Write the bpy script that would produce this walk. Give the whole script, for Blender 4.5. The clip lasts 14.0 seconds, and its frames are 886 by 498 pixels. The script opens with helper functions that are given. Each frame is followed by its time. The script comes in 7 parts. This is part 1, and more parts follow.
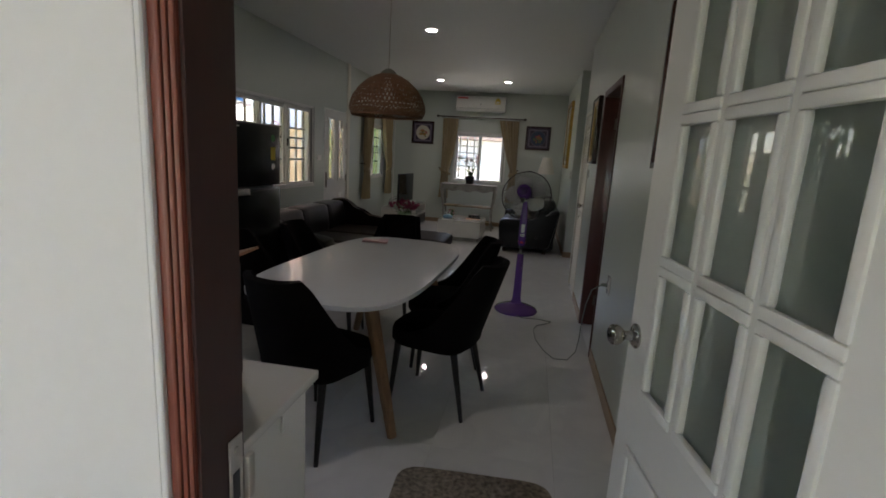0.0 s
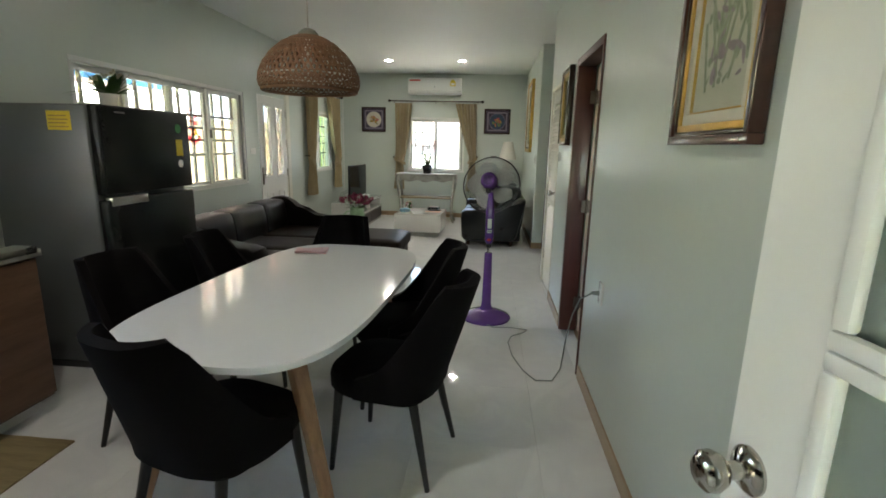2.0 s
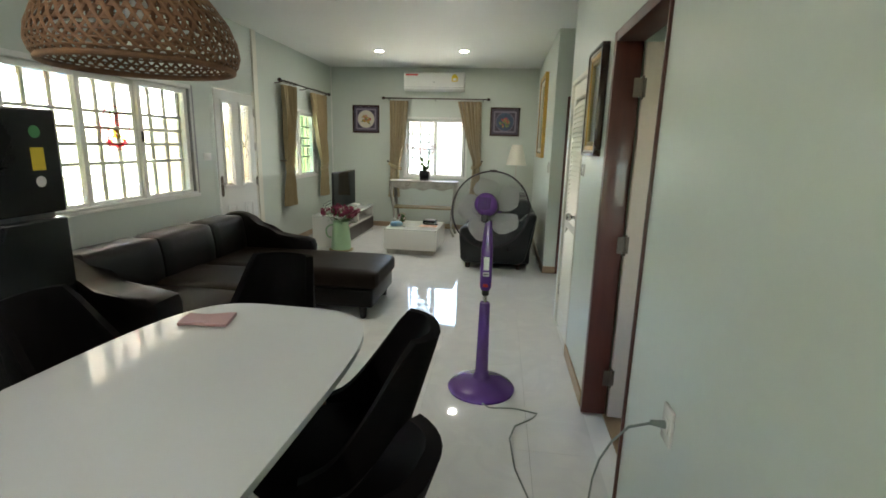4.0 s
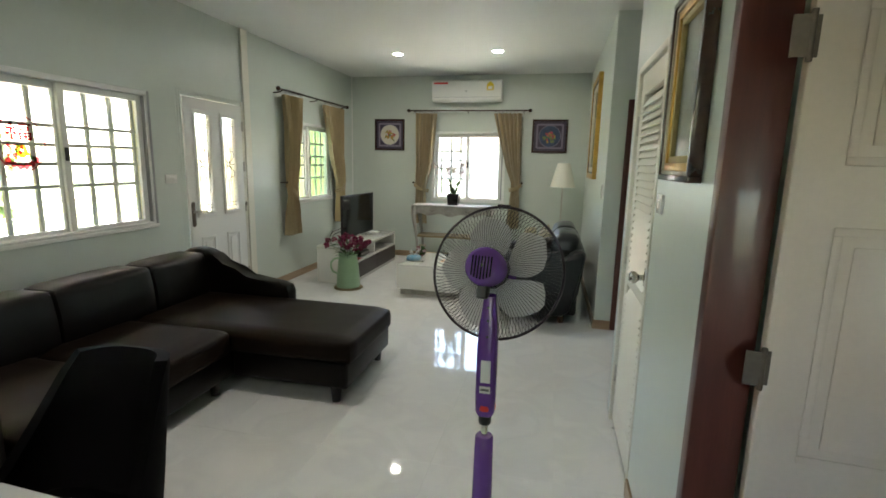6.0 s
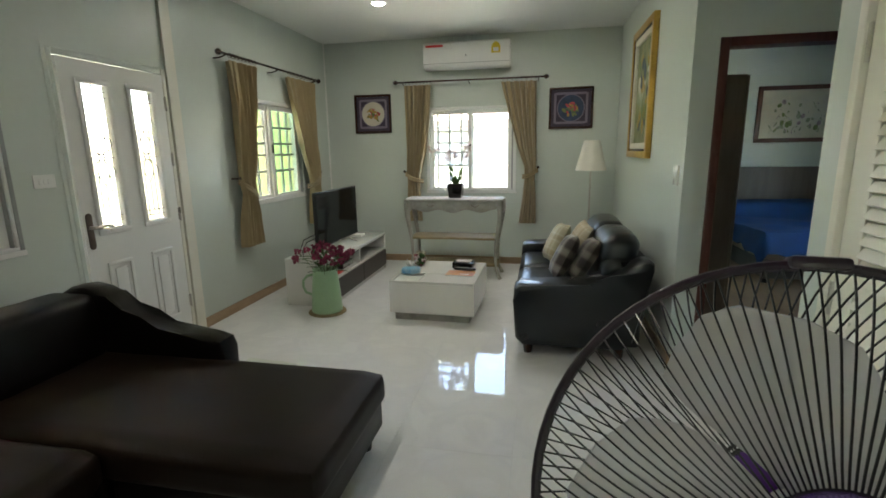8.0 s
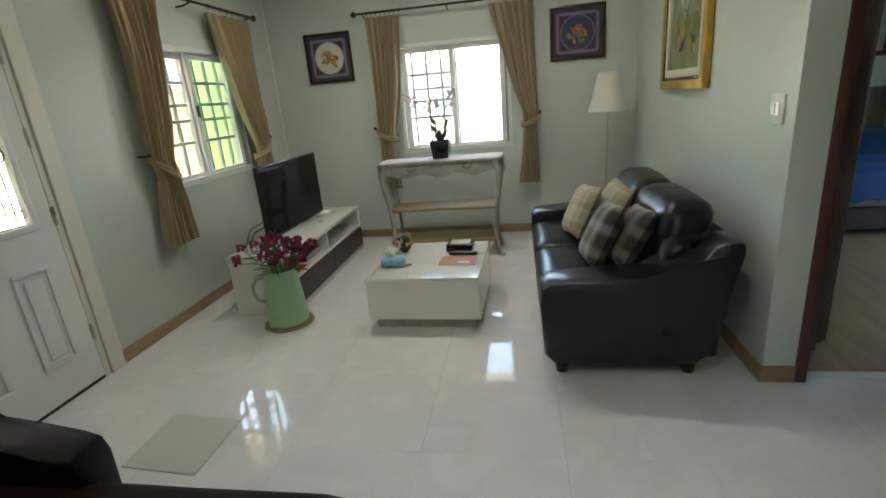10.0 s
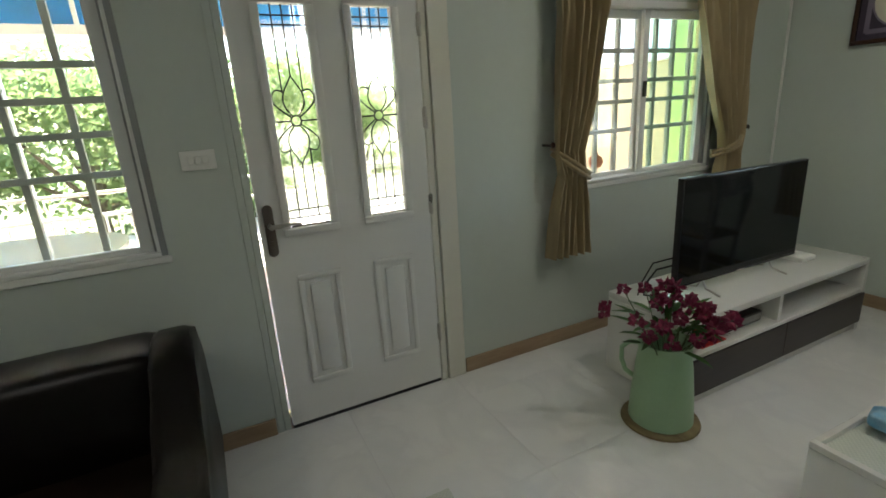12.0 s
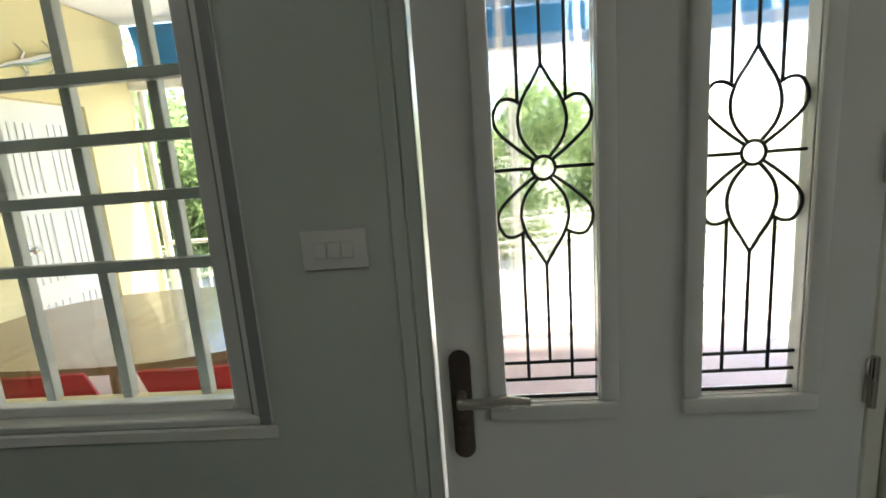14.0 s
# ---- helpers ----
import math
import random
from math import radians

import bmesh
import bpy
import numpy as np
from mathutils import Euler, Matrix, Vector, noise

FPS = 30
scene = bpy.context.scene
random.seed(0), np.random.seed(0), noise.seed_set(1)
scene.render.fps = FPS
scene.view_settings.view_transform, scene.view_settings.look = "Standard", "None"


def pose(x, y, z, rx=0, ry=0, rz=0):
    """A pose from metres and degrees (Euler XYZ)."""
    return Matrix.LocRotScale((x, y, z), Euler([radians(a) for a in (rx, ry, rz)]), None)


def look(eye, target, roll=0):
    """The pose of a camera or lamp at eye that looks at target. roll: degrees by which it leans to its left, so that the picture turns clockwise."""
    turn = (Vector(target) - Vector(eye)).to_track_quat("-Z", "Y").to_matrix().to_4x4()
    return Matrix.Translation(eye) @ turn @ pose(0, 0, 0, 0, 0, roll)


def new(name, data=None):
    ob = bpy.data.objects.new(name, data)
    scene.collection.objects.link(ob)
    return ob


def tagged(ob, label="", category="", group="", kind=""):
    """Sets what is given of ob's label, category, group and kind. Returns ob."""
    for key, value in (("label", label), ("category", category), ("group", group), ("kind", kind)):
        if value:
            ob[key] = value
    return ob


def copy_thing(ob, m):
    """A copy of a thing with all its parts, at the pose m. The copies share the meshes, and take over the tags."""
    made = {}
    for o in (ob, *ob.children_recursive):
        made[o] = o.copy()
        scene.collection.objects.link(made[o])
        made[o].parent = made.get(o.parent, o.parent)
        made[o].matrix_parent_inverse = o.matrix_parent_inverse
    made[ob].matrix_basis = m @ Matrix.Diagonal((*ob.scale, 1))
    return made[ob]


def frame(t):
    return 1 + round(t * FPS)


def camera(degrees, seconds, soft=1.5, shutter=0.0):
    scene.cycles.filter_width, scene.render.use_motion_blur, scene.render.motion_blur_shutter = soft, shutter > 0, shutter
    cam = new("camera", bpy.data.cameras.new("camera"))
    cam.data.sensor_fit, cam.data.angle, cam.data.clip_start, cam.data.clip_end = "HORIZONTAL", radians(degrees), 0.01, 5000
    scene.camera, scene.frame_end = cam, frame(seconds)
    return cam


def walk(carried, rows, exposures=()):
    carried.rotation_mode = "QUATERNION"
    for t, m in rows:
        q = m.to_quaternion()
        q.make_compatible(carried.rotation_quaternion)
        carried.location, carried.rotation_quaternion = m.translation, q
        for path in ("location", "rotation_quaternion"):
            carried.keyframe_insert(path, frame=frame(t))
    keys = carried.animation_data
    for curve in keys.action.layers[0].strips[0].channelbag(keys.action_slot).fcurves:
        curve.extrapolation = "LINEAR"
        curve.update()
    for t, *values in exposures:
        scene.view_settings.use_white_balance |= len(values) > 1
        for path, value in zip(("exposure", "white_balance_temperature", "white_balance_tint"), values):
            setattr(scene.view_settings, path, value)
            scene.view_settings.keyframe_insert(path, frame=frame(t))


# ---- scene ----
cam = camera(85.5, 14.0, soft=1.7)
PATH = [
    (0, (-0.03, 0.005, 1.442), (-0.365, 1.939, 1.058), 3.5),
    (0.5, (-0.006, 0.052, 1.424), (-0.258, 1.97, 0.917), 2.7),
    (1, (-0.026, 0.18, 1.416), (-0.253, 2.103, 0.915), 2.4),
    (1.5, (-0.097, 0.405, 1.417), (-0.25, 2.344, 0.95), 1.9),
    (2, (-0.085, 0.674, 1.423), (-0.264, 2.621, 1.0), 1.3),
    (2.5, (-0.043, 0.957, 1.472), (-0.248, 2.907, 1.076), 1.9),
    (2.7, (-0.048, 1.067, 1.486), (-0.236, 3.017, 1.082), 1.9),
    (4.8, (0.013, 2.284, 1.48), (-0.242, 4.222, 1.055), 0.8),
    (5, (0.019, 2.414, 1.475), (-0.232, 4.355, 1.062), 0.0),
    (5.5, (0.07, 2.72, 1.477), (-0.27, 4.657, 1.114), -0.8),
    (6, (0.114, 3.046, 1.487), (-0.317, 4.967, 1.132), 1.3),
    (6.5, (0.057, 3.357, 1.465), (-0.39, 5.268, 1.08), 1.1),
    (7, (-0.014, 3.666, 1.454), (-0.537, 5.553, 1.047), -0.2),
    (7.5, (-0.113, 3.987, 1.483), (-0.653, 5.87, 1.078), -0.7),
    (8, (-0.3, 4.304, 1.442), (-0.692, 6.222, 1.035), -0.9),
    (8.2, (-0.352, 4.398, 1.43), (-0.681, 6.321, 0.987), -1.3),
    (10.3, (-0.548, 5.533, 1.418), (-0.908, 7.401, 0.8), -6.0),
    (10.5, (-0.529, 5.674, 1.422), (-1.081, 7.491, 0.796), -6.0),
    (11, (-0.596, 5.973, 1.415), (-1.62, 7.571, 0.785), -5.1),
    (11.5, (-0.702, 6.278, 1.408), (-2.134, 7.551, 0.833), -5.5),
    (12, (-0.9, 6.521, 1.437), (-2.627, 7.358, 0.874), -3.6),
    (12.5, (-1.243, 6.64, 1.433), (-3.101, 7.142, 0.887), -2.5),
    (13, (-1.572, 6.762, 1.443), (-3.492, 6.928, 0.907), -3.2),
    (13.3, (-1.75, 6.792, 1.434), (-3.695, 6.845, 0.974), -3.4),
    (14, (-2.149, 6.777, 1.452), (-4.111, 6.648, 1.083), -4.3),
]
EXPOSURES = [(0.0, 2.65, 6900, 23), (0.5, 2.65, 7000, 20), (0.9, 2.7, 7150, 14), (1.5, 3.6, 7200, 12), (2.0, 4.25, 7050, 11), (2.6, 4.45, 7000, 9), (5.0, 4.45, 7000, 9), (8.0, 4.12, 7000, 9), (10.5, 4.1, 6950, 9), (11.5, 3.75, 6950, 8), (12.5, 3.47, 6900, 8), (13.2, 3.35, 6850, 8), (14.0, 2.95, 6800, 8)]
walk(cam, [(t, look(eye, target, roll)) for t, eye, target, roll in PATH], EXPOSURES)

# ---- light ----
world = bpy.data.worlds.new("sky")
scene.world = world
world.use_nodes = True
wn = world.node_tree.nodes
sky = wn.new("ShaderNodeTexSky")
sky.sky_type = "NISHITA"
sky.sun_disc = False
sky.sun_elevation = radians(68)
sky.sun_rotation = radians(310)
world.node_tree.links.new(sky.outputs[0], wn["Background"].inputs[0])
wn["Background"].inputs[1].default_value = 0.15
sun = new("sun", bpy.data.lights.new("sun", "SUN"))
sun.data.energy, sun.data.angle, sun.data.color = 4.0, radians(0.53), (1.0, 0.95, 0.86)
sun.matrix_world = look((-12.4, 10.4, 40), (0, 0, 0))

# ---- materials ----


def material(name, color, rough=0.5, metal=0.0, var=0.06, scale=3.0, grain=60.0, bump=0.05, dist=0.002, coat=0.0,
             color2=None, stretch=(1, 1, 1), spec=0.5, sheen=0.0):
    """A painted or natural surface with large stains, fine grain and relief."""
    m = bpy.data.materials.new(name)
    m.use_nodes = True
    t = m.node_tree
    b = t.nodes["Principled BSDF"]
    co = t.nodes.new("ShaderNodeTexCoord")
    mp = t.nodes.new("ShaderNodeMapping")
    mp.inputs["Scale"].default_value = stretch
    t.links.new(co.outputs["Object"], mp.inputs[0])
    big, fine = t.nodes.new("ShaderNodeTexNoise"), t.nodes.new("ShaderNodeTexNoise")
    for n, s, d in ((big, scale, 4), (fine, grain, 3)):
        n.inputs["Scale"].default_value, n.inputs["Detail"].default_value = s, d
        t.links.new(mp.outputs[0], n.inputs["Vector"])
    add = t.nodes.new("ShaderNodeMath")
    add.operation = "MULTIPLY_ADD"
    add.inputs[1].default_value = 0.35
    t.links.new(fine.outputs[0], add.inputs[0])
    t.links.new(big.outputs[0], add.inputs[2])
    ramp = t.nodes.new("ShaderNodeValToRGB")
    c2 = color2 or tuple(min(1, c * (1 + var)) for c in color)
    c1 = tuple(c * (1 - var) for c in color) if color2 is None else color
    ramp.color_ramp.elements[0].position, ramp.color_ramp.elements[1].position = 0.45, 0.9
    ramp.color_ramp.elements[0].color, ramp.color_ramp.elements[1].color = (*c1, 1), (*c2, 1)
    t.links.new(add.outputs[0], ramp.inputs[0])
    t.links.new(ramp.outputs[0], b.inputs["Base Color"])
    rr = t.nodes.new("ShaderNodeMapRange")
    rr.inputs["To Min"].default_value, rr.inputs["To Max"].default_value = max(0.0, rough * 0.85), min(1.0, rough * 1.18)
    t.links.new(big.outputs[0], rr.inputs[0])
    t.links.new(rr.outputs[0], b.inputs["Roughness"])
    b.inputs["Metallic"].default_value = metal
    b.inputs["Coat Weight"].default_value = coat
    b.inputs["Coat Roughness"].default_value = 0.05
    b.inputs["Specular IOR Level"].default_value = spec
    b.inputs["Sheen Weight"].default_value = sheen
    if bump:
        bp = t.nodes.new("ShaderNodeBump")
        bp.inputs["Strength"].default_value, bp.inputs["Distance"].default_value = bump, dist
        t.links.new(fine.outputs[0], bp.inputs["Height"])
        t.links.new(bp.outputs[0], b.inputs["Normal"])
    return m


def glow(name, color, power):
    m = bpy.data.materials.new(name)
    m.use_nodes = True
    b = m.node_tree.nodes["Principled BSDF"]
    b.inputs["Base Color"].default_value = (*color, 1)
    b.inputs["Emission Color"].default_value = (*color, 1)
    b.inputs["Emission Strength"].default_value = power
    return m


def clear_glass(name, tint=(1, 1, 1), gloss=0.06, rough=0.0):
    m = bpy.data.materials.new(name)
    m.use_nodes = True
    t = m.node_tree
    t.nodes.remove(t.nodes["Principled BSDF"])
    tr, gl, mix = t.nodes.new("ShaderNodeBsdfTransparent"), t.nodes.new("ShaderNodeBsdfGlossy"), t.nodes.new("ShaderNodeMixShader")
    tr.inputs[0].default_value = (*tint, 1)
    gl.inputs["Roughness"].default_value = rough
    mix.inputs[0].default_value = gloss
    t.links.new(tr.outputs[0], mix.inputs[1])
    t.links.new(gl.outputs[0], mix.inputs[2])
    t.links.new(mix.outputs[0], t.nodes["Material Output"].inputs[0])
    return m


def frosted_glass(name, color, rough):
    m = bpy.data.materials.new(name)
    m.use_nodes = True
    b = m.node_tree.nodes["Principled BSDF"]
    b.inputs["Base Color"].default_value = (*color, 1)
    b.inputs["Transmission Weight"].default_value = 1.0
    b.inputs["Roughness"].default_value = rough
    b.inputs["IOR"].default_value = 1.3
    b.inputs["Coat Weight"].default_value = 1.0
    b.inputs["Coat Roughness"].default_value = 0.02
    return m


def marble(name):
    """Polished white floor tile with faint grey veins, each tile a little different."""
    m = material(name, (0.70, 0.71, 0.71), 0.04, var=0.03, scale=1.2, grain=14, bump=0.0)
    t = m.node_tree
    b = t.nodes["Principled BSDF"]
    co, info = t.nodes.new("ShaderNodeTexCoord"), t.nodes.new("ShaderNodeObjectInfo")
    shift = t.nodes.new("ShaderNodeVectorMath")
    shift.operation = "MULTIPLY_ADD"
    shift.inputs[1].default_value = (1, 1, 1)
    sc = t.nodes.new("ShaderNodeVectorMath")
    sc.operation = "SCALE"
    sc.inputs[0].default_value = (9, 5, 3)
    t.links.new(info.outputs["Random"], sc.inputs["Scale"])
    t.links.new(co.outputs["Object"], shift.inputs[0])
    t.links.new(sc.outputs[0], shift.inputs[2])
    wv = t.nodes.new("ShaderNodeTexNoise")
    wv.inputs["Scale"].default_value, wv.inputs["Detail"].default_value, wv.inputs["Distortion"].default_value = 2.2, 8, 1.6
    t.links.new(shift.outputs[0], wv.inputs["Vector"])
    rp = t.nodes.new("ShaderNodeValToRGB")
    e = rp.color_ramp.elements
    e[0].position, e[1].position = 0.40, 0.62
    e[0].color, e[1].color = (0.84, 0.84, 0.83, 1), (0.82, 0.82, 0.81, 1)
    v = rp.color_ramp.elements.new(0.5)
    v.color = (0.79, 0.79, 0.785, 1)
    t.links.new(wv.outputs[0], rp.inputs[0])
    t.links.new(rp.outputs[0], b.inputs["Base Color"])
    return m


def wood(name, dark, light, rough=0.45, along=(1, 1, 1), scale=3.0, coat=0.0):
    return material(name, dark, rough, color2=light, scale=scale, grain=scale * 7, stretch=along, bump=0.12, dist=0.001, coat=coat)


def leafy(m, share=0.45, tint=(1.0, 1.0, 1.0)):
    """Lets light through a thin leaf or petal."""
    t = m.node_tree
    b = t.nodes["Principled BSDF"]
    thru, mix = t.nodes.new("ShaderNodeBsdfTranslucent"), t.nodes.new("ShaderNodeMixShader")
    col = b.inputs["Base Color"].links[0].from_socket
    tone = t.nodes.new("ShaderNodeMix")
    tone.data_type, tone.blend_type = "RGBA", "MULTIPLY"
    tone.inputs[0].default_value = 1.0
    tone.inputs[7].default_value = (*tint, 1)
    t.links.new(col, tone.inputs[6])
    t.links.new(tone.outputs[2], thru.inputs[0])
    mix.inputs[0].default_value = share
    t.links.new(b.outputs[0], mix.inputs[1])
    t.links.new(thru.outputs[0], mix.inputs[2])
    t.links.new(mix.outputs[0], t.nodes["Material Output"].inputs[0])
    return m


def weave(name, a, b_, size=90.0, rough=0.8):
    """Checked or plaited cloth."""
    m = material(name, a, rough, var=0.1, scale=5, grain=200, bump=0.25, dist=0.002, sheen=0.2)
    t = m.node_tree
    ch = t.nodes.new("ShaderNodeTexChecker")
    ch.inputs["Scale"].default_value = size
    ch.inputs[1].default_value, ch.inputs[2].default_value = (*a, 1), (*b_, 1)
    co = t.nodes.new("ShaderNodeTexCoord")
    t.links.new(co.outputs["Object"], ch.inputs[0])
    t.links.new(ch.outputs[0], t.nodes["Principled BSDF"].inputs["Base Color"])
    return m


WALL = material("wall_paint", (0.57, 0.62, 0.57), 0.32, var=0.025, scale=1.2, grain=25, bump=0.06, dist=0.003)
CEIL = material("ceiling_paint", (0.80, 0.82, 0.80), 0.6, var=0.02, scale=1.0, grain=40, bump=0.03)
TILE = marble("polished_tile")
GROUT = material("grout", (0.80, 0.80, 0.79), 0.4, grain=200)
SKIRT = wood("skirting_tile", (0.30, 0.20, 0.12), (0.42, 0.30, 0.19), 0.35, (1, 1, 6))
WHITE = material("white_paint", (0.78, 0.78, 0.75), 0.3, var=0.02, scale=2, grain=40, bump=0.04)
CREAM = material("cream_paint", (0.74, 0.72, 0.63), 0.38, var=0.03, scale=2, grain=40, bump=0.05)
LACQ = material("white_lacquer", (0.80, 0.79, 0.75), 0.12, var=0.015, bump=0.0, coat=0.4)
ALU = material("white_aluminium", (0.76, 0.77, 0.75), 0.35, var=0.03, bump=0.03)
# the red jamb timber again, darkened to carry the reveal's shade
SHADEDWOOD = wood("shaded_red_timber", (0.030, 0.009, 0.008), (0.048, 0.014, 0.011), 0.4, (6, 6, 0.6), 4, coat=0.1)
REDWOOD = wood("red_brown_timber", (0.17, 0.040, 0.024), (0.25, 0.062, 0.036), 0.42, (6, 6, 0.6), 4, coat=0.06)
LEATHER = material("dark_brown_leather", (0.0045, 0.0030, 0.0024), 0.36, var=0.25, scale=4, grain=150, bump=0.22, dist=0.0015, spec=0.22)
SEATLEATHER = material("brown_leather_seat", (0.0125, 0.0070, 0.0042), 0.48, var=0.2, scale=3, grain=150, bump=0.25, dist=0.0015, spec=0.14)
BLACKLEATHER = material("black_leather", (0.006, 0.008, 0.010), 0.29, var=0.2, scale=5, grain=110, bump=0.2, dist=0.0015, spec=0.5)
FABRIC = material("black_fabric", (0.0045, 0.0036, 0.0040), 0.95, var=0.3, scale=6, grain=400, bump=0.4, dist=0.001, spec=0.12)
LEGBLACK = material("black_painted_wood", (0.012, 0.010, 0.010), 0.35, var=0.2)
OAK = wood("table_leg_wood", (0.20, 0.105, 0.055), (0.33, 0.19, 0.10), 0.45, (8, 8, 0.8), 4)
TABLETOP = material("white_satin_top", (0.72, 0.73, 0.73), 0.11, var=0.015, bump=0.0, coat=0.2)
STEEL = material("brushed_steel", (0.55, 0.52, 0.48), 0.28, metal=1.0, var=0.1, grain=120)
KNOBSTEEL = material("polished_steel", (0.48, 0.45, 0.41), 0.13, metal=1.0, var=0.06, grain=120, bump=0.02)
BRONZE = material("dark_bronze", (0.16, 0.13, 0.11), 0.4, metal=0.8, var=0.2)
CHROME = material("chrome", (0.7, 0.7, 0.7), 0.1, metal=1.0, var=0.03, bump=0)
BLACKPLASTIC = material("black_plastic", (0.012, 0.012, 0.013), 0.3, var=0.2)
OVENBLACK = material("black_enamelled_case", (0.008, 0.008, 0.008), 0.5, var=0.2, spec=0.15)
GLOSSBLACK = material("black_gloss_panel", (0.006, 0.006, 0.007), 0.08, var=0.1, bump=0)
PURPLE = material("purple_plastic", (0.125, 0.043, 0.26), 0.25, var=0.06, bump=0.02, coat=0.2)
RIMPLUM = material("dark_plum_plastic", (0.020, 0.009, 0.018), 0.3, var=0.1)
SLOTBLACK = material("matt_black_slot", (0.004, 0.003, 0.005), 0.9, var=0.1, spec=0.05)
CABLEGREY = material("grey_green_cable", (0.20, 0.23, 0.21), 0.5, var=0.1)
BLADE = clear_glass("milky_blade", (0.92, 0.92, 0.92), 0.62)
_t = BLADE.node_tree
_body = _t.nodes.new("ShaderNodeBsdfPrincipled")
_body.inputs["Base Color"].default_value, _body.inputs["Roughness"].default_value = (0.80, 0.79, 0.78, 1), 0.22
_thru = _t.nodes.new("ShaderNodeBsdfTranslucent")
_thru.inputs[0].default_value = (0.86, 0.86, 0.87, 1)
_half = _t.nodes.new("ShaderNodeMixShader")
_half.inputs[0].default_value = 0.7
_t.links.new(_body.outputs[0], _half.inputs[1])
_t.links.new(_thru.outputs[0], _half.inputs[2])
_t.links.new(_half.outputs[0], _t.nodes["Material Output"].inputs[0].links[0].from_node.inputs[2])
RATTAN = wood("woven_rattan", (0.15, 0.068, 0.032), (0.26, 0.13, 0.062), 0.6, (1, 1, 1), 20)
CAPGREY = material("grey_green_cap", (0.17, 0.18, 0.15), 0.5, var=0.1)
CURTAIN = material("tan_curtain", (0.35, 0.27, 0.145), 0.75, var=0.12, scale=6, grain=300, bump=0.25, sheen=0.3, stretch=(6, 6, 0.5))
FRIDGESIDE = material("fridge_grey_steel", (0.15, 0.155, 0.16), 0.4, metal=0.3, var=0.05, grain=120)
FRIDGEDOOR = material("fridge_black_enamel", (0.009, 0.010, 0.010), 0.22, var=0.15, scale=3, grain=90, bump=0.02, spec=0.28)
GOLD = material("gilded_frame", (0.52, 0.31, 0.07), 0.35, metal=0.7, var=0.2, scale=12, grain=80, bump=0.5)
DARKFRAME = wood("dark_frame_wood", (0.03, 0.014, 0.010), (0.06, 0.028, 0.018), 0.25, (1, 1, 1), 6, coat=0.4)
GLASS = clear_glass("window_glass", (0.97, 0.99, 0.98), 0.05)
GREENGLASS = clear_glass("tinted_glass", (0.80, 0.93, 0.87), 0.05)
LEADGLASS = clear_glass("leaded_glass", (0.96, 0.97, 0.96), 0.42)
_t = LEADGLASS.node_tree
_rough = _t.nodes.new("ShaderNodeBsdfRefraction")
_rough.inputs["Roughness"].default_value, _rough.inputs["IOR"].default_value = 0.16, 1.12
_t.links.new(_rough.outputs[0], next(n for n in _t.nodes if n.type == "MIX_SHADER").inputs[2])
FROST = frosted_glass("frosted_door_glass", (0.84, 0.91, 0.88), 0.36)
LEAD = material("lead_came", (0.03, 0.03, 0.03), 0.5, metal=0.4)
MINT = material("mint_enamel", (0.34, 0.52, 0.32), 0.35, var=0.06, bump=0.03)
PETAL = leafy(material("magenta_petal", (0.24, 0.026, 0.070), 0.6, var=0.5, scale=20), 0.3)
PALEPETAL = leafy(material("pale_petal", (0.72, 0.60, 0.58), 0.6, var=0.15, scale=20), 0.5)
LEAF = leafy(material("leaf_green", (0.055, 0.12, 0.030), 0.5, var=0.45, scale=9), 0.3)
STEM = material("stem_green", (0.08, 0.12, 0.04), 0.6, var=0.2)
TVSCREEN = material("television_screen", (0.006, 0.007, 0.008), 0.07, var=0.1, bump=0)
DARKWOOD = wood("dark_drawer_wood", (0.025, 0.018, 0.016), (0.05, 0.036, 0.032), 0.35, (4, 0.5, 4), 6)
WORN = material("worn_grey_paint", (0.27, 0.265, 0.235), 0.55, var=0.0, color2=(0.44, 0.425, 0.38), scale=9, grain=60, bump=0.2)
SHELFWOOD = wood("worn_shelf_wood", (0.21, 0.155, 0.075), (0.34, 0.265, 0.14), 0.6, (0.6, 6, 6), 5)
LACE = material("lace_runner", (0.66, 0.62, 0.60), 0.85, color2=(0.45, 0.40, 0.39), scale=25, grain=80, bump=0.3)
SHADE = material("lamp_shade_cloth", (0.72, 0.70, 0.62), 0.8, var=0.04, scale=8, grain=200)
TERRA = material("terracotta", (0.36, 0.13, 0.06), 0.7, var=0.25, scale=4, grain=30, bump=0.3)
YELLOWWALL = material("yellow_render", (0.76, 0.68, 0.40), 0.75, var=0.06, scale=1, grain=40, bump=0.2)
PEACHWALL = material("peach_render", (0.40, 0.31, 0.18), 0.75, var=0.08, scale=1, grain=40, bump=0.2)
GREENWALL = material("lime_green_render", (0.29, 0.40, 0.135), 0.75, var=0.06, scale=1, grain=40, bump=0.2)
TARP = material("blue_awning", (0.02, 0.22, 0.55), 0.5, var=0.2, scale=3, grain=30, bump=0.2)
CONCRETE = material("concrete_paving", (0.55, 0.53, 0.49), 0.85, var=0.15, scale=1.5, grain=40, bump=0.3)
GRASS = material("ground_earth", (0.20, 0.21, 0.12), 0.95, var=0.3, scale=1, grain=20, bump=0.4)
PORCHTILE = material("porch_tile", (0.40, 0.27, 0.24), 0.35, var=0.1, scale=2, grain=40)
PLASTERWHITE = material("white_render", (0.79, 0.79, 0.80), 0.6, var=0.03, scale=1.3, grain=50, bump=0.2)
REDPLASTIC = material("red_plastic", (0.42, 0.02, 0.03), 0.35, var=0.1)
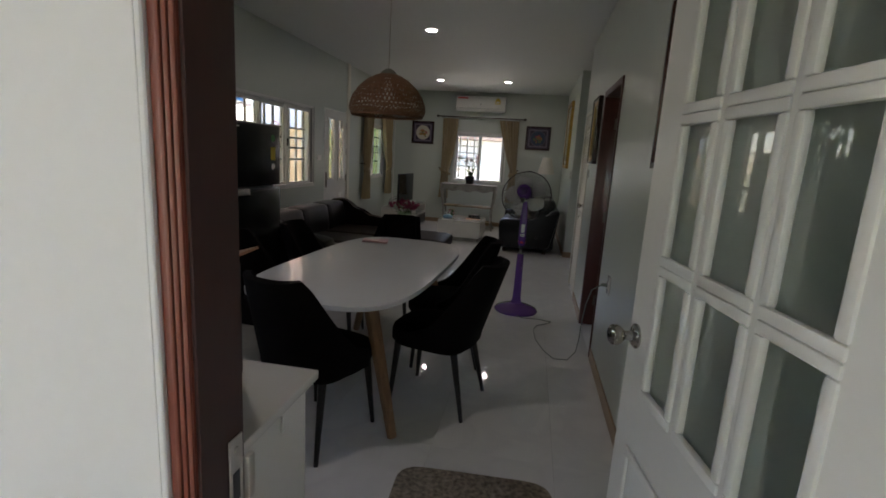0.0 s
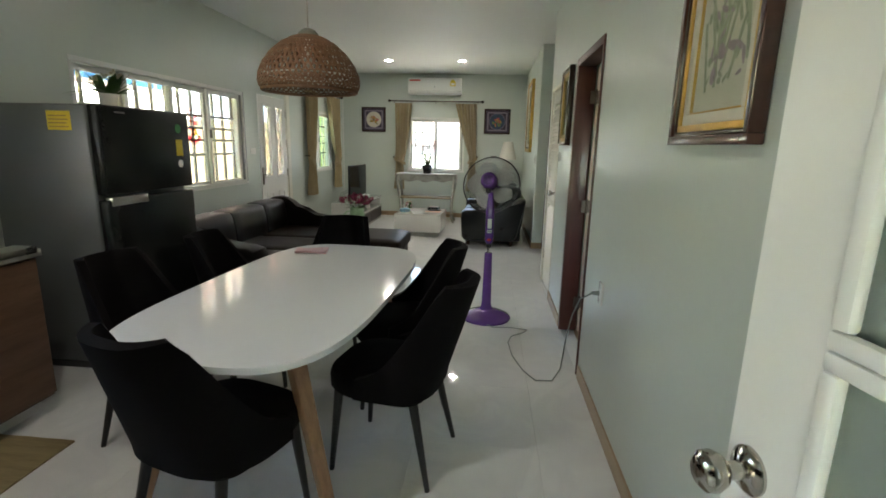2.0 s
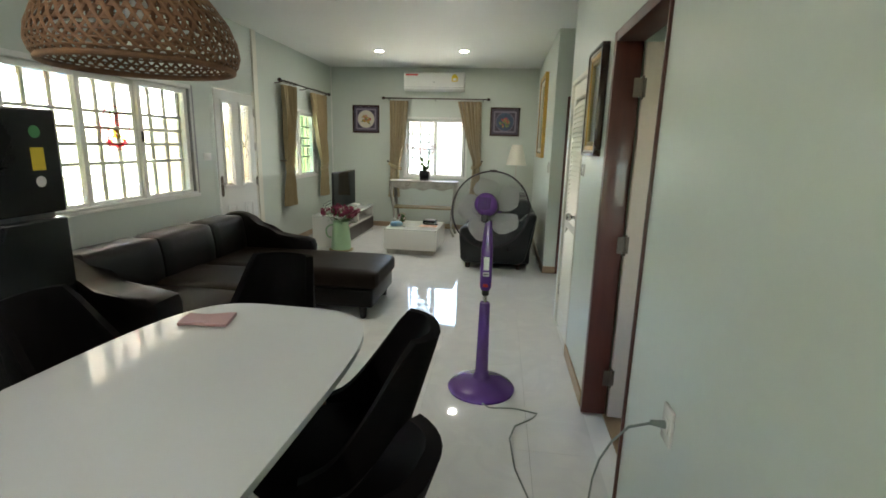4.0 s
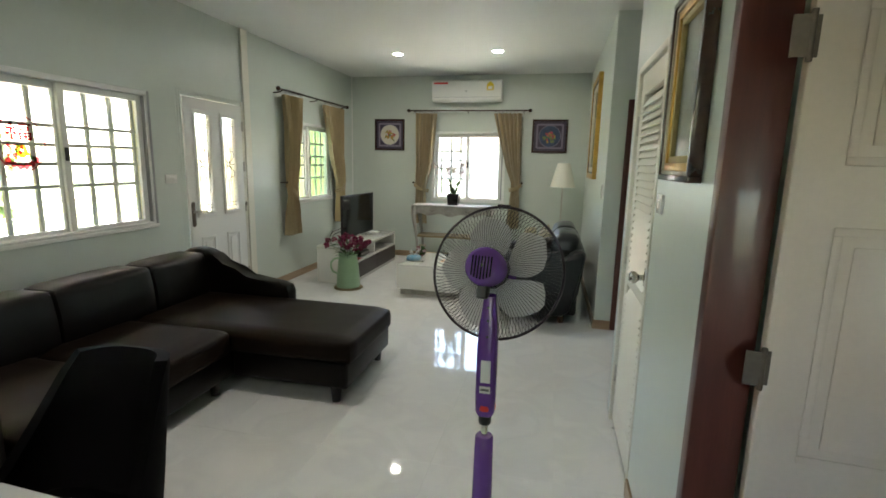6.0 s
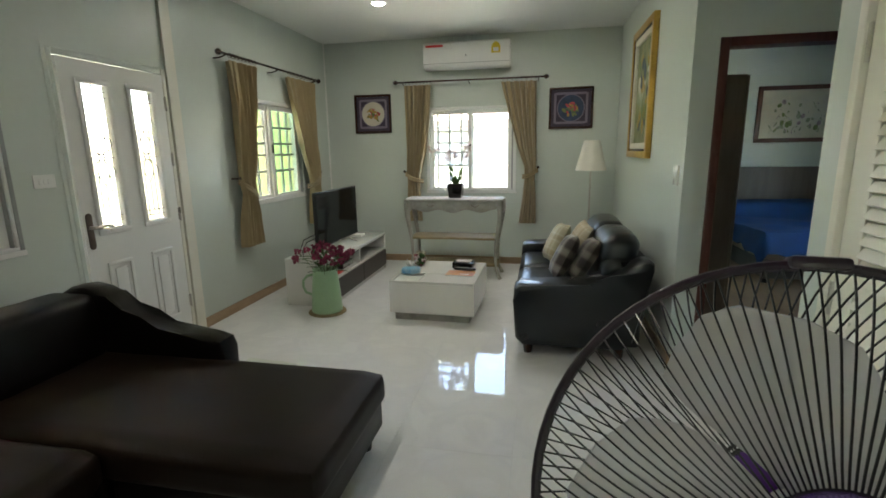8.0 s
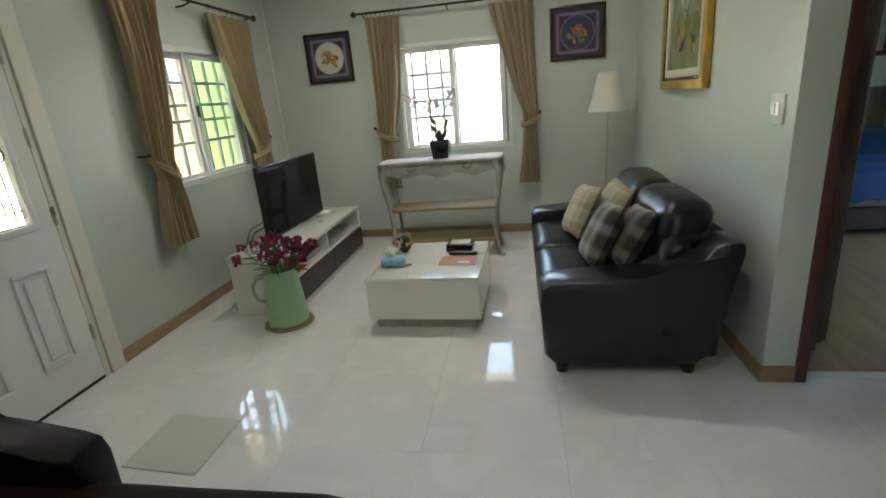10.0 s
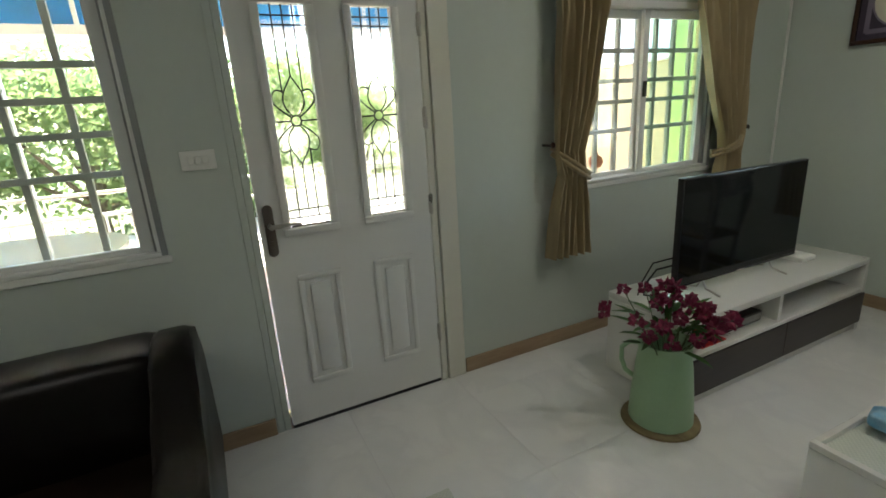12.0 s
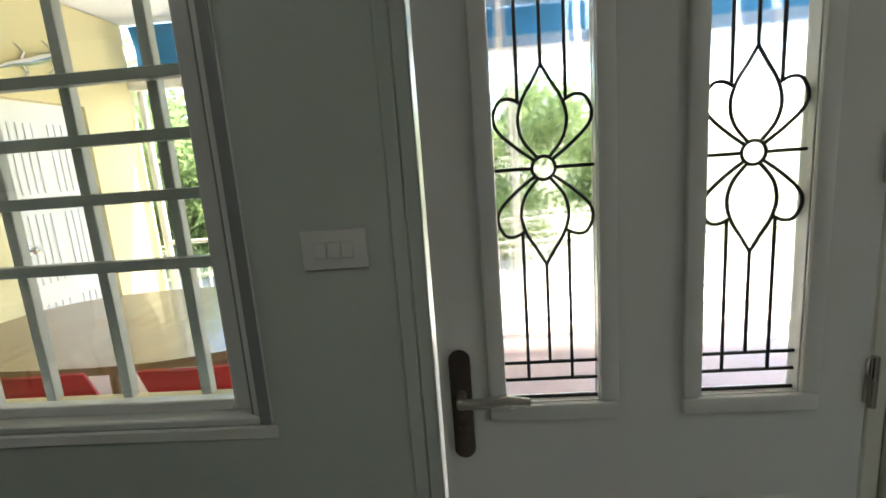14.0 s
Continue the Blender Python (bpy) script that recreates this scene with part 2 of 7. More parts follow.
TABLEWOOD = wood("porch_table_wood", (0.22, 0.14, 0.08), (0.36, 0.25, 0.15), 0.3, (1, 5, 5), 3, coat=0.4)
BARK = material("bark", (0.12, 0.09, 0.06), 0.9, var=0.3, scale=6, grain=40, bump=0.6)
ROOFTILE = material("roof_tile", (0.46, 0.33, 0.27), 0.8, var=0.25, scale=2, grain=20, bump=0.3)
LAMINATE = wood("bedroom_laminate", (0.30, 0.20, 0.11), (0.42, 0.29, 0.17), 0.4, (5, 0.6, 5), 3)
TAUPE = wood("taupe_wardrobe", (0.10, 0.075, 0.055), (0.15, 0.115, 0.085), 0.45, (5, 5, 0.5), 3)
BLUECLOTH = material("blue_bedspread", (0.007, 0.062, 0.20), 0.75, var=0.25, scale=3, grain=200, bump=0.2)
LINEN = material("cream_linen", (0.55, 0.50, 0.38), 0.85, var=0.1, scale=6, grain=200, bump=0.2)
GREYBED = material("grey_bed_base", (0.16, 0.15, 0.14), 0.7, var=0.1)
WALNUT = wood("walnut_front", (0.09, 0.045, 0.025), (0.16, 0.085, 0.05), 0.4, (1, 0.7, 6), 4)
PLAITED = weave("plaited_cloth", (0.36, 0.16, 0.08), (0.28, 0.115, 0.055), 160)
PINKCLOTH = weave("pink_cloth", (0.50, 0.30, 0.29), (0.42, 0.24, 0.24), 240)
MATGREEN = weave("pale_green_mat", (0.62, 0.65, 0.58), (0.55, 0.585, 0.52), 120)
RUG = material("mottled_rug", (0.11, 0.085, 0.06), 0.95, color2=(0.40, 0.34, 0.27), scale=45, grain=60, bump=0.9, dist=0.006)
DIM = material("paper_white", (0.75, 0.75, 0.72), 0.6)
YELLOW = material("yellow_label", (0.70, 0.52, 0.03), 0.5)
REDINK = material("red_sticker", (0.65, 0.02, 0.02), 0.5)
GREENINK = material("green_sticker", (0.05, 0.25, 0.08), 0.5)
GREYINK = material("grey_print", (0.15, 0.15, 0.15), 0.6)
LIT = glow("lit_lamp", (1.0, 0.98, 0.94), 18.0)

# ---- mesh tools ----


def smooth(ob, angle=40):
    for p in ob.data.polygons:
        p.use_smooth = True
    ob.data.set_sharp_from_angle(angle=radians(angle))
    return ob


def to_mesh(name, bm, mat):
    me = bpy.data.meshes.new(name)
    bmesh.ops.recalc_face_normals(bm, faces=bm.faces)
    bm.to_mesh(me)
    bm.free()
    for m in (mat if isinstance(mat, (list, tuple)) else (mat,)):
        me.materials.append(m)
    return me


def part(name, bm, mat, parent=None, label=""):
    ob = new(name, to_mesh(name, bm, mat))
    ob.parent = parent
    smooth(ob)
    if label:
        ob["label"] = label
    return ob


def thing(name, label, category, at=(0, 0, 0), turn=0, group="", kind=""):
    ob = new(name)
    ob.matrix_world = pose(*at, 0, 0, turn)
    ob.empty_display_size = 0.1
    return tagged(ob, label, category, group, kind)


def solid(name, bm, mat, label, category, at=(0, 0, 0), turn=0, group="", kind=""):
    ob = part(name, bm, mat)
    ob.matrix_world = pose(*at, 0, 0, turn)
    return tagged(ob, label, category, group, kind)


def box(lo, hi, bev=0.0, seg=2, bm=None):
    bm = bm or bmesh.new()
    v = [bm.verts.new((x, y, z)) for z in (lo[2], hi[2]) for y in (lo[1], hi[1]) for x in (lo[0], hi[0])]
    f = [bm.faces.new([v[i] for i in q]) for q in ((0, 2, 3, 1), (4, 5, 7, 6), (0, 1, 5, 4), (2, 6, 7, 3), (0, 4, 6, 2), (1, 3, 7, 5))]
    if bev:
        edges = list({e for q in f for e in q.edges})
        bmesh.ops.bevel(bm, geom=edges, offset=bev, segments=seg, profile=0.5, affect="EDGES")
    return bm


def slab(a, b, half_w, half_d, bev=0.0, bm=None, up=(0, 0, 1), w2=None, d2=None):
    """A bar from a to b with a rectangular section that may taper."""
    bm = bm or bmesh.new()
    a, b = Vector(a), Vector(b)
    d = (b - a).normalized()
    u = Vector(up)
    s = d.cross(u)
    if s.length < 1e-4:
        s = d.cross(Vector((1, 0, 0)))
    s.normalize()
    n = s.cross(d)
    w2, d2 = half_w if w2 is None else w2, half_d if d2 is None else d2
    v = []
    for p, w, h in ((a, half_w, half_d), (b, w2, d2)):
        v += [bm.verts.new(p + s * w * i + n * h * j) for i, j in ((-1, -1), (1, -1), (1, 1), (-1, 1))]
    f = [bm.faces.new([v[i] for i in q]) for q in ((3, 2, 1, 0), (4, 5, 6, 7), (0, 1, 5, 4), (1, 2, 6, 5), (2, 3, 7, 6), (3, 0, 4, 7))]
    if bev:
        bmesh.ops.bevel(bm, geom=list({e for q in f for e in q.edges}), offset=bev, segments=2, profile=0.5, affect="EDGES")
    return bm


def tube(pts, r, seg=8, bm=None, closed=False):
    """A round bar along points; r is one radius or one for each point."""
    bm = bm or bmesh.new()
    pts = [Vector(p) for p in pts]
    n = len(pts)
    rs = r if isinstance(r, (list, tuple)) else [r] * n
    rings, ref = [], None
    for i, p in enumerate(pts):
        a, b = (pts[i - 1], pts[(i + 1) % n]) if closed else (pts[max(0, i - 1)], pts[min(n - 1, i + 1)])
        d = (b - a).normalized()
        if ref is None:
            ref = d.orthogonal().normalized()
        ref = (ref - d * ref.dot(d))
        ref = ref.normalized() if ref.length > 1e-6 else d.orthogonal().normalized()
        o = d.cross(ref)
        rings.append([bm.verts.new(p + rs[i] * (ref * math.cos(2 * math.pi * k / seg) + o * math.sin(2 * math.pi * k / seg))) for k in range(seg)])
    for i in range(n if closed else n - 1):
        A, C = rings[i], rings[(i + 1) % n]
        for k in range(seg):
            bm.faces.new((A[k], A[(k + 1) % seg], C[(k + 1) % seg], C[k]))
    if not closed:
        bm.faces.new(rings[0][::-1])
        bm.faces.new(rings[-1])
    return bm


def flow(pts, n=4):
    """A smooth curve through points, n steps between each pair."""
    pts = [Vector(p) for p in pts]
    out = []
    for i in range(len(pts) - 1):
        a, b, c, d = pts[max(0, i - 1)], pts[i], pts[i + 1], pts[min(len(pts) - 1, i + 2)]
        for k in range(n):
            t = k / n
            out.append(0.5 * (2 * b + (c - a) * t + (2 * a - 5 * b + 4 * c - d) * t * t + (3 * b - a - 3 * c + d) * t ** 3))
    out.append(pts[-1])
    return [tuple(p) for p in out]


def lathe(profile, seg=32, at=(0, 0, 0), bm=None, close=True, squash=1.0):
    """A turned body: (radius, height) from bottom to top."""
    bm = bm or bmesh.new()
    rings = [[bm.verts.new((at[0] + r * math.cos(2 * math.pi * k / seg), at[1] + squash * r * math.sin(2 * math.pi * k / seg), at[2] + z)) for k in range(seg)] for r, z in profile]
    for A, C in zip(rings, rings[1:]):
        for k in range(seg):
            bm.faces.new((A[k], A[(k + 1) % seg], C[(k + 1) % seg], C[k]))
    if close:
        bm.faces.new(rings[0][::-1])
        bm.faces.new(rings[-1])
    return bm


def sheet(fn, nu, nv, thick=0.0, bm=None):
    """A curved surface fn(u, v), u and v from 0 to 1, made solid by thick along its normals."""
    bm = bm or bmesh.new()
    P = [[Vector(fn(i / nu, j / nv)) for j in range(nv + 1)] for i in range(nu + 1)]
    N = [[None] * (nv + 1) for _ in range(nu + 1)]
    for i in range(nu + 1):
        for j in range(nv + 1):
            a = P[min(nu, i + 1)][j] - P[max(0, i - 1)][j]
            b = P[i][min(nv, j + 1)] - P[i][max(0, j - 1)]
            c = a.cross(b)
            N[i][j] = c.normalized() if c.length > 1e-9 else Vector((0, 0, 1))
    F = [[bm.verts.new(P[i][j]) for j in range(nv + 1)] for i in range(nu + 1)]
    for i in range(nu):
        for j in range(nv):
            bm.faces.new((F[i][j], F[i + 1][j], F[i + 1][j + 1], F[i][j + 1]))
    if thick:
        G = [[bm.verts.new(P[i][j] - N[i][j] * thick) for j in range(nv + 1)] for i in range(nu + 1)]
        for i in range(nu):
            for j in range(nv):
                bm.faces.new((G[i][j + 1], G[i + 1][j + 1], G[i + 1][j], G[i][j]))
        for i in range(nu):
            bm.faces.new((F[i][0], G[i][0], G[i + 1][0], F[i + 1][0]))
            bm.faces.new((F[i + 1][nv], G[i + 1][nv], G[i][nv], F[i][nv]))
        for j in range(nv):
            bm.faces.new((F[0][j + 1], G[0][j + 1], G[0][j], F[0][j]))
            bm.faces.new((F[nu][j], G[nu][j], G[nu][j + 1], F[nu][j + 1]))
    return bm


def prism(outline, lo, hi, axis="z", bev=0.0, bm=None):
    """A flat outline (two coordinates) given depth along an axis from lo to hi."""
    bm = bm or bmesh.new()
    put = {"z": lambda a, b, c: (a, b, c), "y": lambda a, b, c: (a, c, b), "x": lambda a, b, c: (c, a, b)}[axis]
    A = [bm.verts.new(put(a, b, lo)) for a, b in outline]
    C = [bm.verts.new(put(a, b, hi)) for a, b in outline]
    n = len(outline)
    fa, fb = bm.faces.new(A), bm.faces.new(C[::-1])
    for k in range(n):
        bm.faces.new((A[k], A[(k + 1) % n], C[(k + 1) % n], C[k]))
    if bev:
        bmesh.ops.bevel(bm, geom=list(fa.edges) + list(fb.edges), offset=bev, segments=2, profile=0.5, affect="EDGES")
    return bm


def cushion(lo, hi, puff=0.03, round_=0.05, n=10, bm=None):
    """A padded block: rounded edges, with a top that swells."""
    bm2 = box(lo, hi)
    bmesh.ops.subdivide_edges(bm2, edges=bm2.edges[:], cuts=n, use_grid_fill=True)
    c = [(lo[i] + hi[i]) / 2 for i in range(3)]
    h = [(hi[i] - lo[i]) / 2 for i in range(3)]
    for v in bm2.verts:
        p = [max(-1, min(1, (v.co[i] - c[i]) / h[i])) for i in range(3)]
        q = []
        for i in range(3):
            inner = h[i] - round_
            q.append(max(-inner, min(inner, p[i] * h[i])))
        d = Vector([p[i] * h[i] - q[i] for i in range(3)])
        if d.length > 1e-9:
            m = max(abs(x) for x in d)
            d = d.normalized() * m
        s = puff * (1 - p[0] ** 2) * (1 - p[1] ** 2)
        w = 0.004 * noise.noise(v.co * 9)
        v.co = Vector([c[i] + q[i] + d[i] for i in range(3)]) + Vector((0, 0, s * p[2] + w))
    if bm is None:
        return bm2
    me = bpy.data.meshes.new("tmp")
    bm2.to_mesh(me)
    bm2.free()
    bm.from_mesh(me)
    bpy.data.meshes.remove(me)
    return bm


def wall(name, axis, lo, hi, start, end, top, openings=(), mat=None, bottom=0.0):
    """A wall across axis ('x': faces along x) from lo to hi thick, running start to end, with openings (s0, s1, z0, z1) through it."""
    bm = bmesh.new()
    us = sorted({start, end, *[o[0] for o in openings], *[o[1] for o in openings]})
    zs = sorted({bottom, top, *[o[2] for o in openings], *[o[3] for o in openings]})

    def is_open(u, z):
        return u < start or u > end or z < bottom or z > top or any(o[0] < u < o[1] and o[2] < z < o[3] for o in openings)

    def p(d, u, z):
        return bm.verts.new((d, u, z) if axis == "x" else (u, d, z))

    for u0, u1 in zip(us, us[1:]):
        for z0, z1 in zip(zs, zs[1:]):
            um, zm = (u0 + u1) / 2, (z0 + z1) / 2
            if is_open(um, zm):
                continue
            for d in (lo, hi):
                bm.faces.new((p(d, u0, z0), p(d, u1, z0), p(d, u1, z1), p(d, u0, z1)))
            for u, side in ((u0, -1e-3), (u1, 1e-3)):
                if is_open(u + side, zm):
                    bm.faces.new((p(lo, u, z0), p(hi, u, z0), p(hi, u, z1), p(lo, u, z1)))
            for z, side in ((z0, -1e-3), (z1, 1e-3)):
                if is_open(um, z + side):
                    bm.faces.new((p(lo, u0, z), p(hi, u0, z), p(hi, u1, z), p(lo, u1, z)))
    bmesh.ops.remove_doubles(bm, verts=bm.verts[:], dist=1e-5)
    ob = part(name, bm, mat or WALL)
    return tagged(ob, kind="structure")


# ---- the large structure ----
XL, XR, XR2, YF, YE, HC = -3.03, 0.53, 0.56, 10.32, 0.53, 2.76
wall("wall_left", "x", XL - 0.14, XL, 0.42, YF + 0.14, 2.9, [(0.95, 2.15, 1.15, 2.0), (3.93, 6.345, 0.945, 1.985), (6.66, 7.53, 0.0, 2.04), (8.42, 9.58, 0.96, 1.95)])
wall("wall_far", "y", YF, YF + 0.14, XL, XR2, 2.9, [(-1.72, -0.60, 0.925, 1.95)])
wall("wall_right_dining", "x", XR, XR + 0.11, YE, 5.98, 2.9, [(3.586, 4.42, 0.0, 2.05), (5.17, 5.88, 0.0, 2.0)])
wall("wall_hall_far", "y", 7.52, 7.63, XR2, 3.6, 2.9, [(0.70, 1.50, 0.0, 2.05)])
YB = 11.75
wall("wall_right_living", "x", XR2, XR2 + 0.11, 7.63, YB, 2.9)
wall("wall_bedroom_far", "y", YB, YB + 0.14, XR2, 3.6, 2.9)
wall("wall_hall_near", "y", 5.89, 5.98, XR + 0.11, 3.6, 2.9)
wall("wall_hall_end", "x", 3.6, 3.7, 0.42, YB + 0.14, 2.9, [(8.1, 9.9, 0.95, 1.95)])
wall("wall_entry", "y", 0.42, YE, XL, 3.6, 2.9, [(-0.390, 0.52, 0.0, 2.08), (1.3, 2.9, 0.95, 1.95)])
wall("wall_side_room", "y", 5.0, 5.1, XR + 0.11, 3.6, 2.9)
tagged(part("ceiling", box((XL, YE, HC), (3.6, YF, 2.9)), CEIL), kind="structure")
tagged(part("ceiling_bedroom", box((XR2 + 0.11, YF, HC), (3.6, YB, 2.9)), CEIL), kind="structure")
tagged(part("roof_slab", box((-3.6, -0.2, 2.9), (4.2, 12.2, 3.05)), PLASTERWHITE), kind="structure")
floor = tagged(part("floor", box((XL, YE, -0.15), (3.6, YF, -0.012)), GROUT), kind="structure")
tagged(part("floor_bedroom", box((XR2 + 0.11, 7.63, -0.012), (3.6, YB, 0.004)), LAMINATE), kind="structure")
tagged(part("floor_side_room", box((XR + 0.11, YE, -0.012), (3.6, 5.0, 0.004)), LAMINATE), kind="structure")


def skirting(name, a, b, off):
    (x0, y0), (x1, y1) = a, b
    lo = (min(x0, x1), min(y0, y1), 0.0)
    hi = (max(x0, x1), max(y0, y1), 0.085)
    if x0 == x1:
        lo, hi = (min(x0, x0 + off), lo[1], 0), (max(x0, x0 + off), hi[1], 0.085)
    else:
        lo, hi = (lo[0], min(y0, y0 + off), 0), (hi[0], max(y0, y0 + off), 0.085)
    tagged(part(name, box(lo, hi, 0.002, 1), SKIRT), kind="structure")


skirting("baseboard", (XL, YE), (XL, 6.62), 0.012)
skirting("baseboard", (XL, 7.65), (XL, YF), 0.012)
skirting("baseboard", (XL + 0.012, YF), (XR2, YF), -0.012)
skirting("baseboard", (XR2, 7.508), (XR2, YF - 0.012), -0.012)
skirting("baseboard", (XR2, 7.52), (0.70, 7.52), -0.012)
skirting("baseboard", (XR, YE), (XR, 3.55), -0.012)
skirting("baseboard", (XR, 4.44), (XR, 5.16), -0.012)
# ---- outside ----
tagged(part("ground", box((-300, -300, -0.9), (300, 300, -0.30)), GRASS), kind="structure")
tagged(part("pavement", box((-6.1, -4.0, -0.3), (6.0, 0.42, -0.03)), CONCRETE), kind="structure")
tagged(part("porch_floor", box((-6.1, 0.30, -0.3), (XL - 0.14, 13.0, -0.03)), PORCHTILE), kind="structure")


# ---- windows ----
GRILLE = material("grey_white_grille_paint", (0.44, 0.46, 0.42), 0.45, var=0.06, bump=0.05)
# white aluminium in shade: the backlit darkness is put into this grey
SHADEALU = material("shaded_aluminium", (0.30, 0.31, 0.31), 0.4, metal=0.2, var=0.08, bump=0.05)


def window_unit(name, axis, face, out, s0, s1, z0, z1, splits, glass, rows, cols, label, sill=True, span=None, ch=0.02):
    """A white sliding window: outer frame, sashes, panes and a welded grille outside. face: inner wall plane; out: -1 or 1, the way outdoors."""
    root = thing(name, label, "window", kind="structure")

    def q(d, s, z):
        return (d, s, z) if axis == "x" else (s, d, z)

    def bar(d0, d1, a0, a1, b0, b1, bev=0.004, bm=None):
        lo, hi = q(min(d0, d1), a0, b0), q(max(d0, d1), a1, b1)
        return box(lo, hi, bev, 1, bm)

    fb, wb = 0.018, 0.024
    f, d0, d1 = 0.038, face - 0.006 * out, face + 0.11 * out
    bm = bar(d0, d1, s0, s1, z1 - f, z1)
    for k in ((s0, s0 + f), (s1 - f, s1)):
        bar(d0, d1, *k, z0 + fb, z1 - f, bm=bm)
    bar(d0, d1, s0, s1, z0, z0 + fb, bm=bm)
    part("window_frame", bm, ALU, root)
    if axis == "x":
        # added strip, dark as the frame's shadowed side
        part("frame_shade", bar(face - 0.010 * out, face - 0.0065 * out, s1 - 0.024, s1 - 0.001, z0 + 0.002, z1 - 0.002, 0.001), SHADEALU, root, "dark strip painted for the frame's shaded side")
    if sill:
        bm = bar(face - 0.010 * out, face - 0.001 * out, s0 - 0.01, s1 + 0.01, z0 - 0.030, z0 - 0.001)
        part("window_sill", bm, WHITE, root)
    part("channel", bar(face + 0.004 * out, face + 0.075 * out, s1 - f - ch, s1 - f - 0.0005, z0 + fb, z1 - f, 0.001), SHADEALU, root, "sash channel darkened for its shade")
    edges = [s0 + f, *splits, s1 - f - ch]
    for i, (a, b) in enumerate(zip(edges, edges[1:])):
        depth = face + (0.028 if i % 2 else 0.062) * out
        a2, b2 = a - (0.02 if i else 0), b + (0.02 if i < len(edges) - 2 else 0)
        w = 0.047
        bm = bar(depth, depth + 0.026 * out, a2, a2 + w, z0 + fb, z1 - f, 0.003)
        bar(depth, depth + 0.026 * out, b2 - w, b2, z0 + fb, z1 - f, 0.003, bm)
        bar(depth, depth + 0.026 * out, a2 + w, b2 - w, z0 + fb, z0 + fb + wb, 0.003, bm)
        bar(depth, depth + 0.026 * out, a2 + w, b2 - w, z1 - f - w, z1 - f, 0.003, bm)
        sash = part("sash", bm, ALU, root)
        g = part("pane", bar(depth + 0.010 * out, depth + 0.014 * out, a2 + w - 0.004, b2 - w + 0.004, z0 + fb + wb - 0.004, z1 - f - w + 0.004, 0), (GLASS if i == 0 else glass), sash)
        g.visible_shadow = False
        if i % 2:
            zc = z0 + (z1 - z0) * 0.52
            part("latch", bar(depth - 0.012 * out, depth - 0.0005 * out, a2 + 0.006, a2 + 0.036, zc - 0.045, zc + 0.045, 0.003), BLACKPLASTIC, sash)
    grille = thing(name.replace("window", "grille"), "white-painted welded steel window grille outside the glass", "window grille")
    g0, g1 = span or (s0 + 0.001, s1 - 0.001)
    for z in rows:
        part("grille_bar", bar(face + 0.1125 * out, face + 0.138 * out, g0, g1, z - 0.0125, z + 0.0125, 0.002), GRILLE, grille)
    for s in cols:
        part("grille_bar", bar(face + 0.1385 * out, face + 0.164 * out, s - 0.0125, s + 0.0125, z0 + 0.001, z1 - 0.001, 0.002), GRILLE, grille)
    return root


window_unit("window_1", "x", XL, -1, 3.93, 6.345, 0.945, 1.985, (4.49, 5.07, 5.66), GLASS, (1.27, 1.42, 1.545, 1.67),
            [3.98 + 0.195 * k for k in range(13)], "white four-panel sliding window with black latches", True, None, 0.008)
# unseen window, added to brighten the kitchen floor
window_unit("window_4", "x", XL, -1, 0.95, 2.15, 1.15, 2.0, (1.55,), GLASS, (1.45, 1.75), [1.0 + 0.2 * k for k in range(6)], "white sliding window, unseen, added to light the kitchen end", True)
window_unit("window_2", "x", XL, -1, 8.42, 9.58, 0.96, 1.95, (8.97,), GREENGLASS, (1.24, 1.41, 1.53, 1.70),
            [8.55 + 0.16 * k for k in range(7)], "white sliding window with green-tinted panes", True)
window_unit("window_3", "y", YF, 1, -1.72, -0.60, 0.925, 1.95, (-1.175,), GLASS, (1.24, 1.40, 1.52, 1.66),
            [-1.60 + 0.15 * k for k in range(4)], "white sliding window above the console table", True, (-1.719, -1.15))

# ---- front door, shut, with leaded panes ----
fd = thing("door_1", "white panelled front door with two leaded glass panes, shut", "door", kind="structure")
D0, D1 = XL - 0.020, XL + 0.012
Y0, Y1 = 6.694, 7.49
openings = [(6.822, 7.0, 0.975, 1.868), (7.187, 7.365, 0.975, 1.868)]
bm = bmesh.new()
ys, zs = [Y0, 6.822, 7.0, 7.187, 7.365, Y1], [0.022, 0.975, 1.868, 2.0]
for i in range(5):
    for k in range(3):
        if k == 1 and i in (1, 3):
            continue
        box((D0, ys[i], zs[k]), (D1, ys[i + 1], zs[k + 1]), bm=bm)
bmesh.ops.remove_doubles(bm, verts=bm.verts[:], dist=1e-5)
leaf = part("leaf", bm, WHITE, fd)


def moulding(y0, y1, z0, z1, w, proud, parent, name="moulding", mat=None, face=XL + 0.012, n=1):
    bm = bmesh.new()
    for a, b, c, d in ((y0, y1, z0, z0 + w), (y0, y1, z1 - w, z1), (y0, y0 + w, z0 + w, z1 - w), (y1 - w, y1, z0 + w, z1 - w)):
        box((face + 0.0006, a, c), (face + proud, b, d), proud * 0.45, 2, bm)
    return part(name, bm, mat or WHITE, parent)


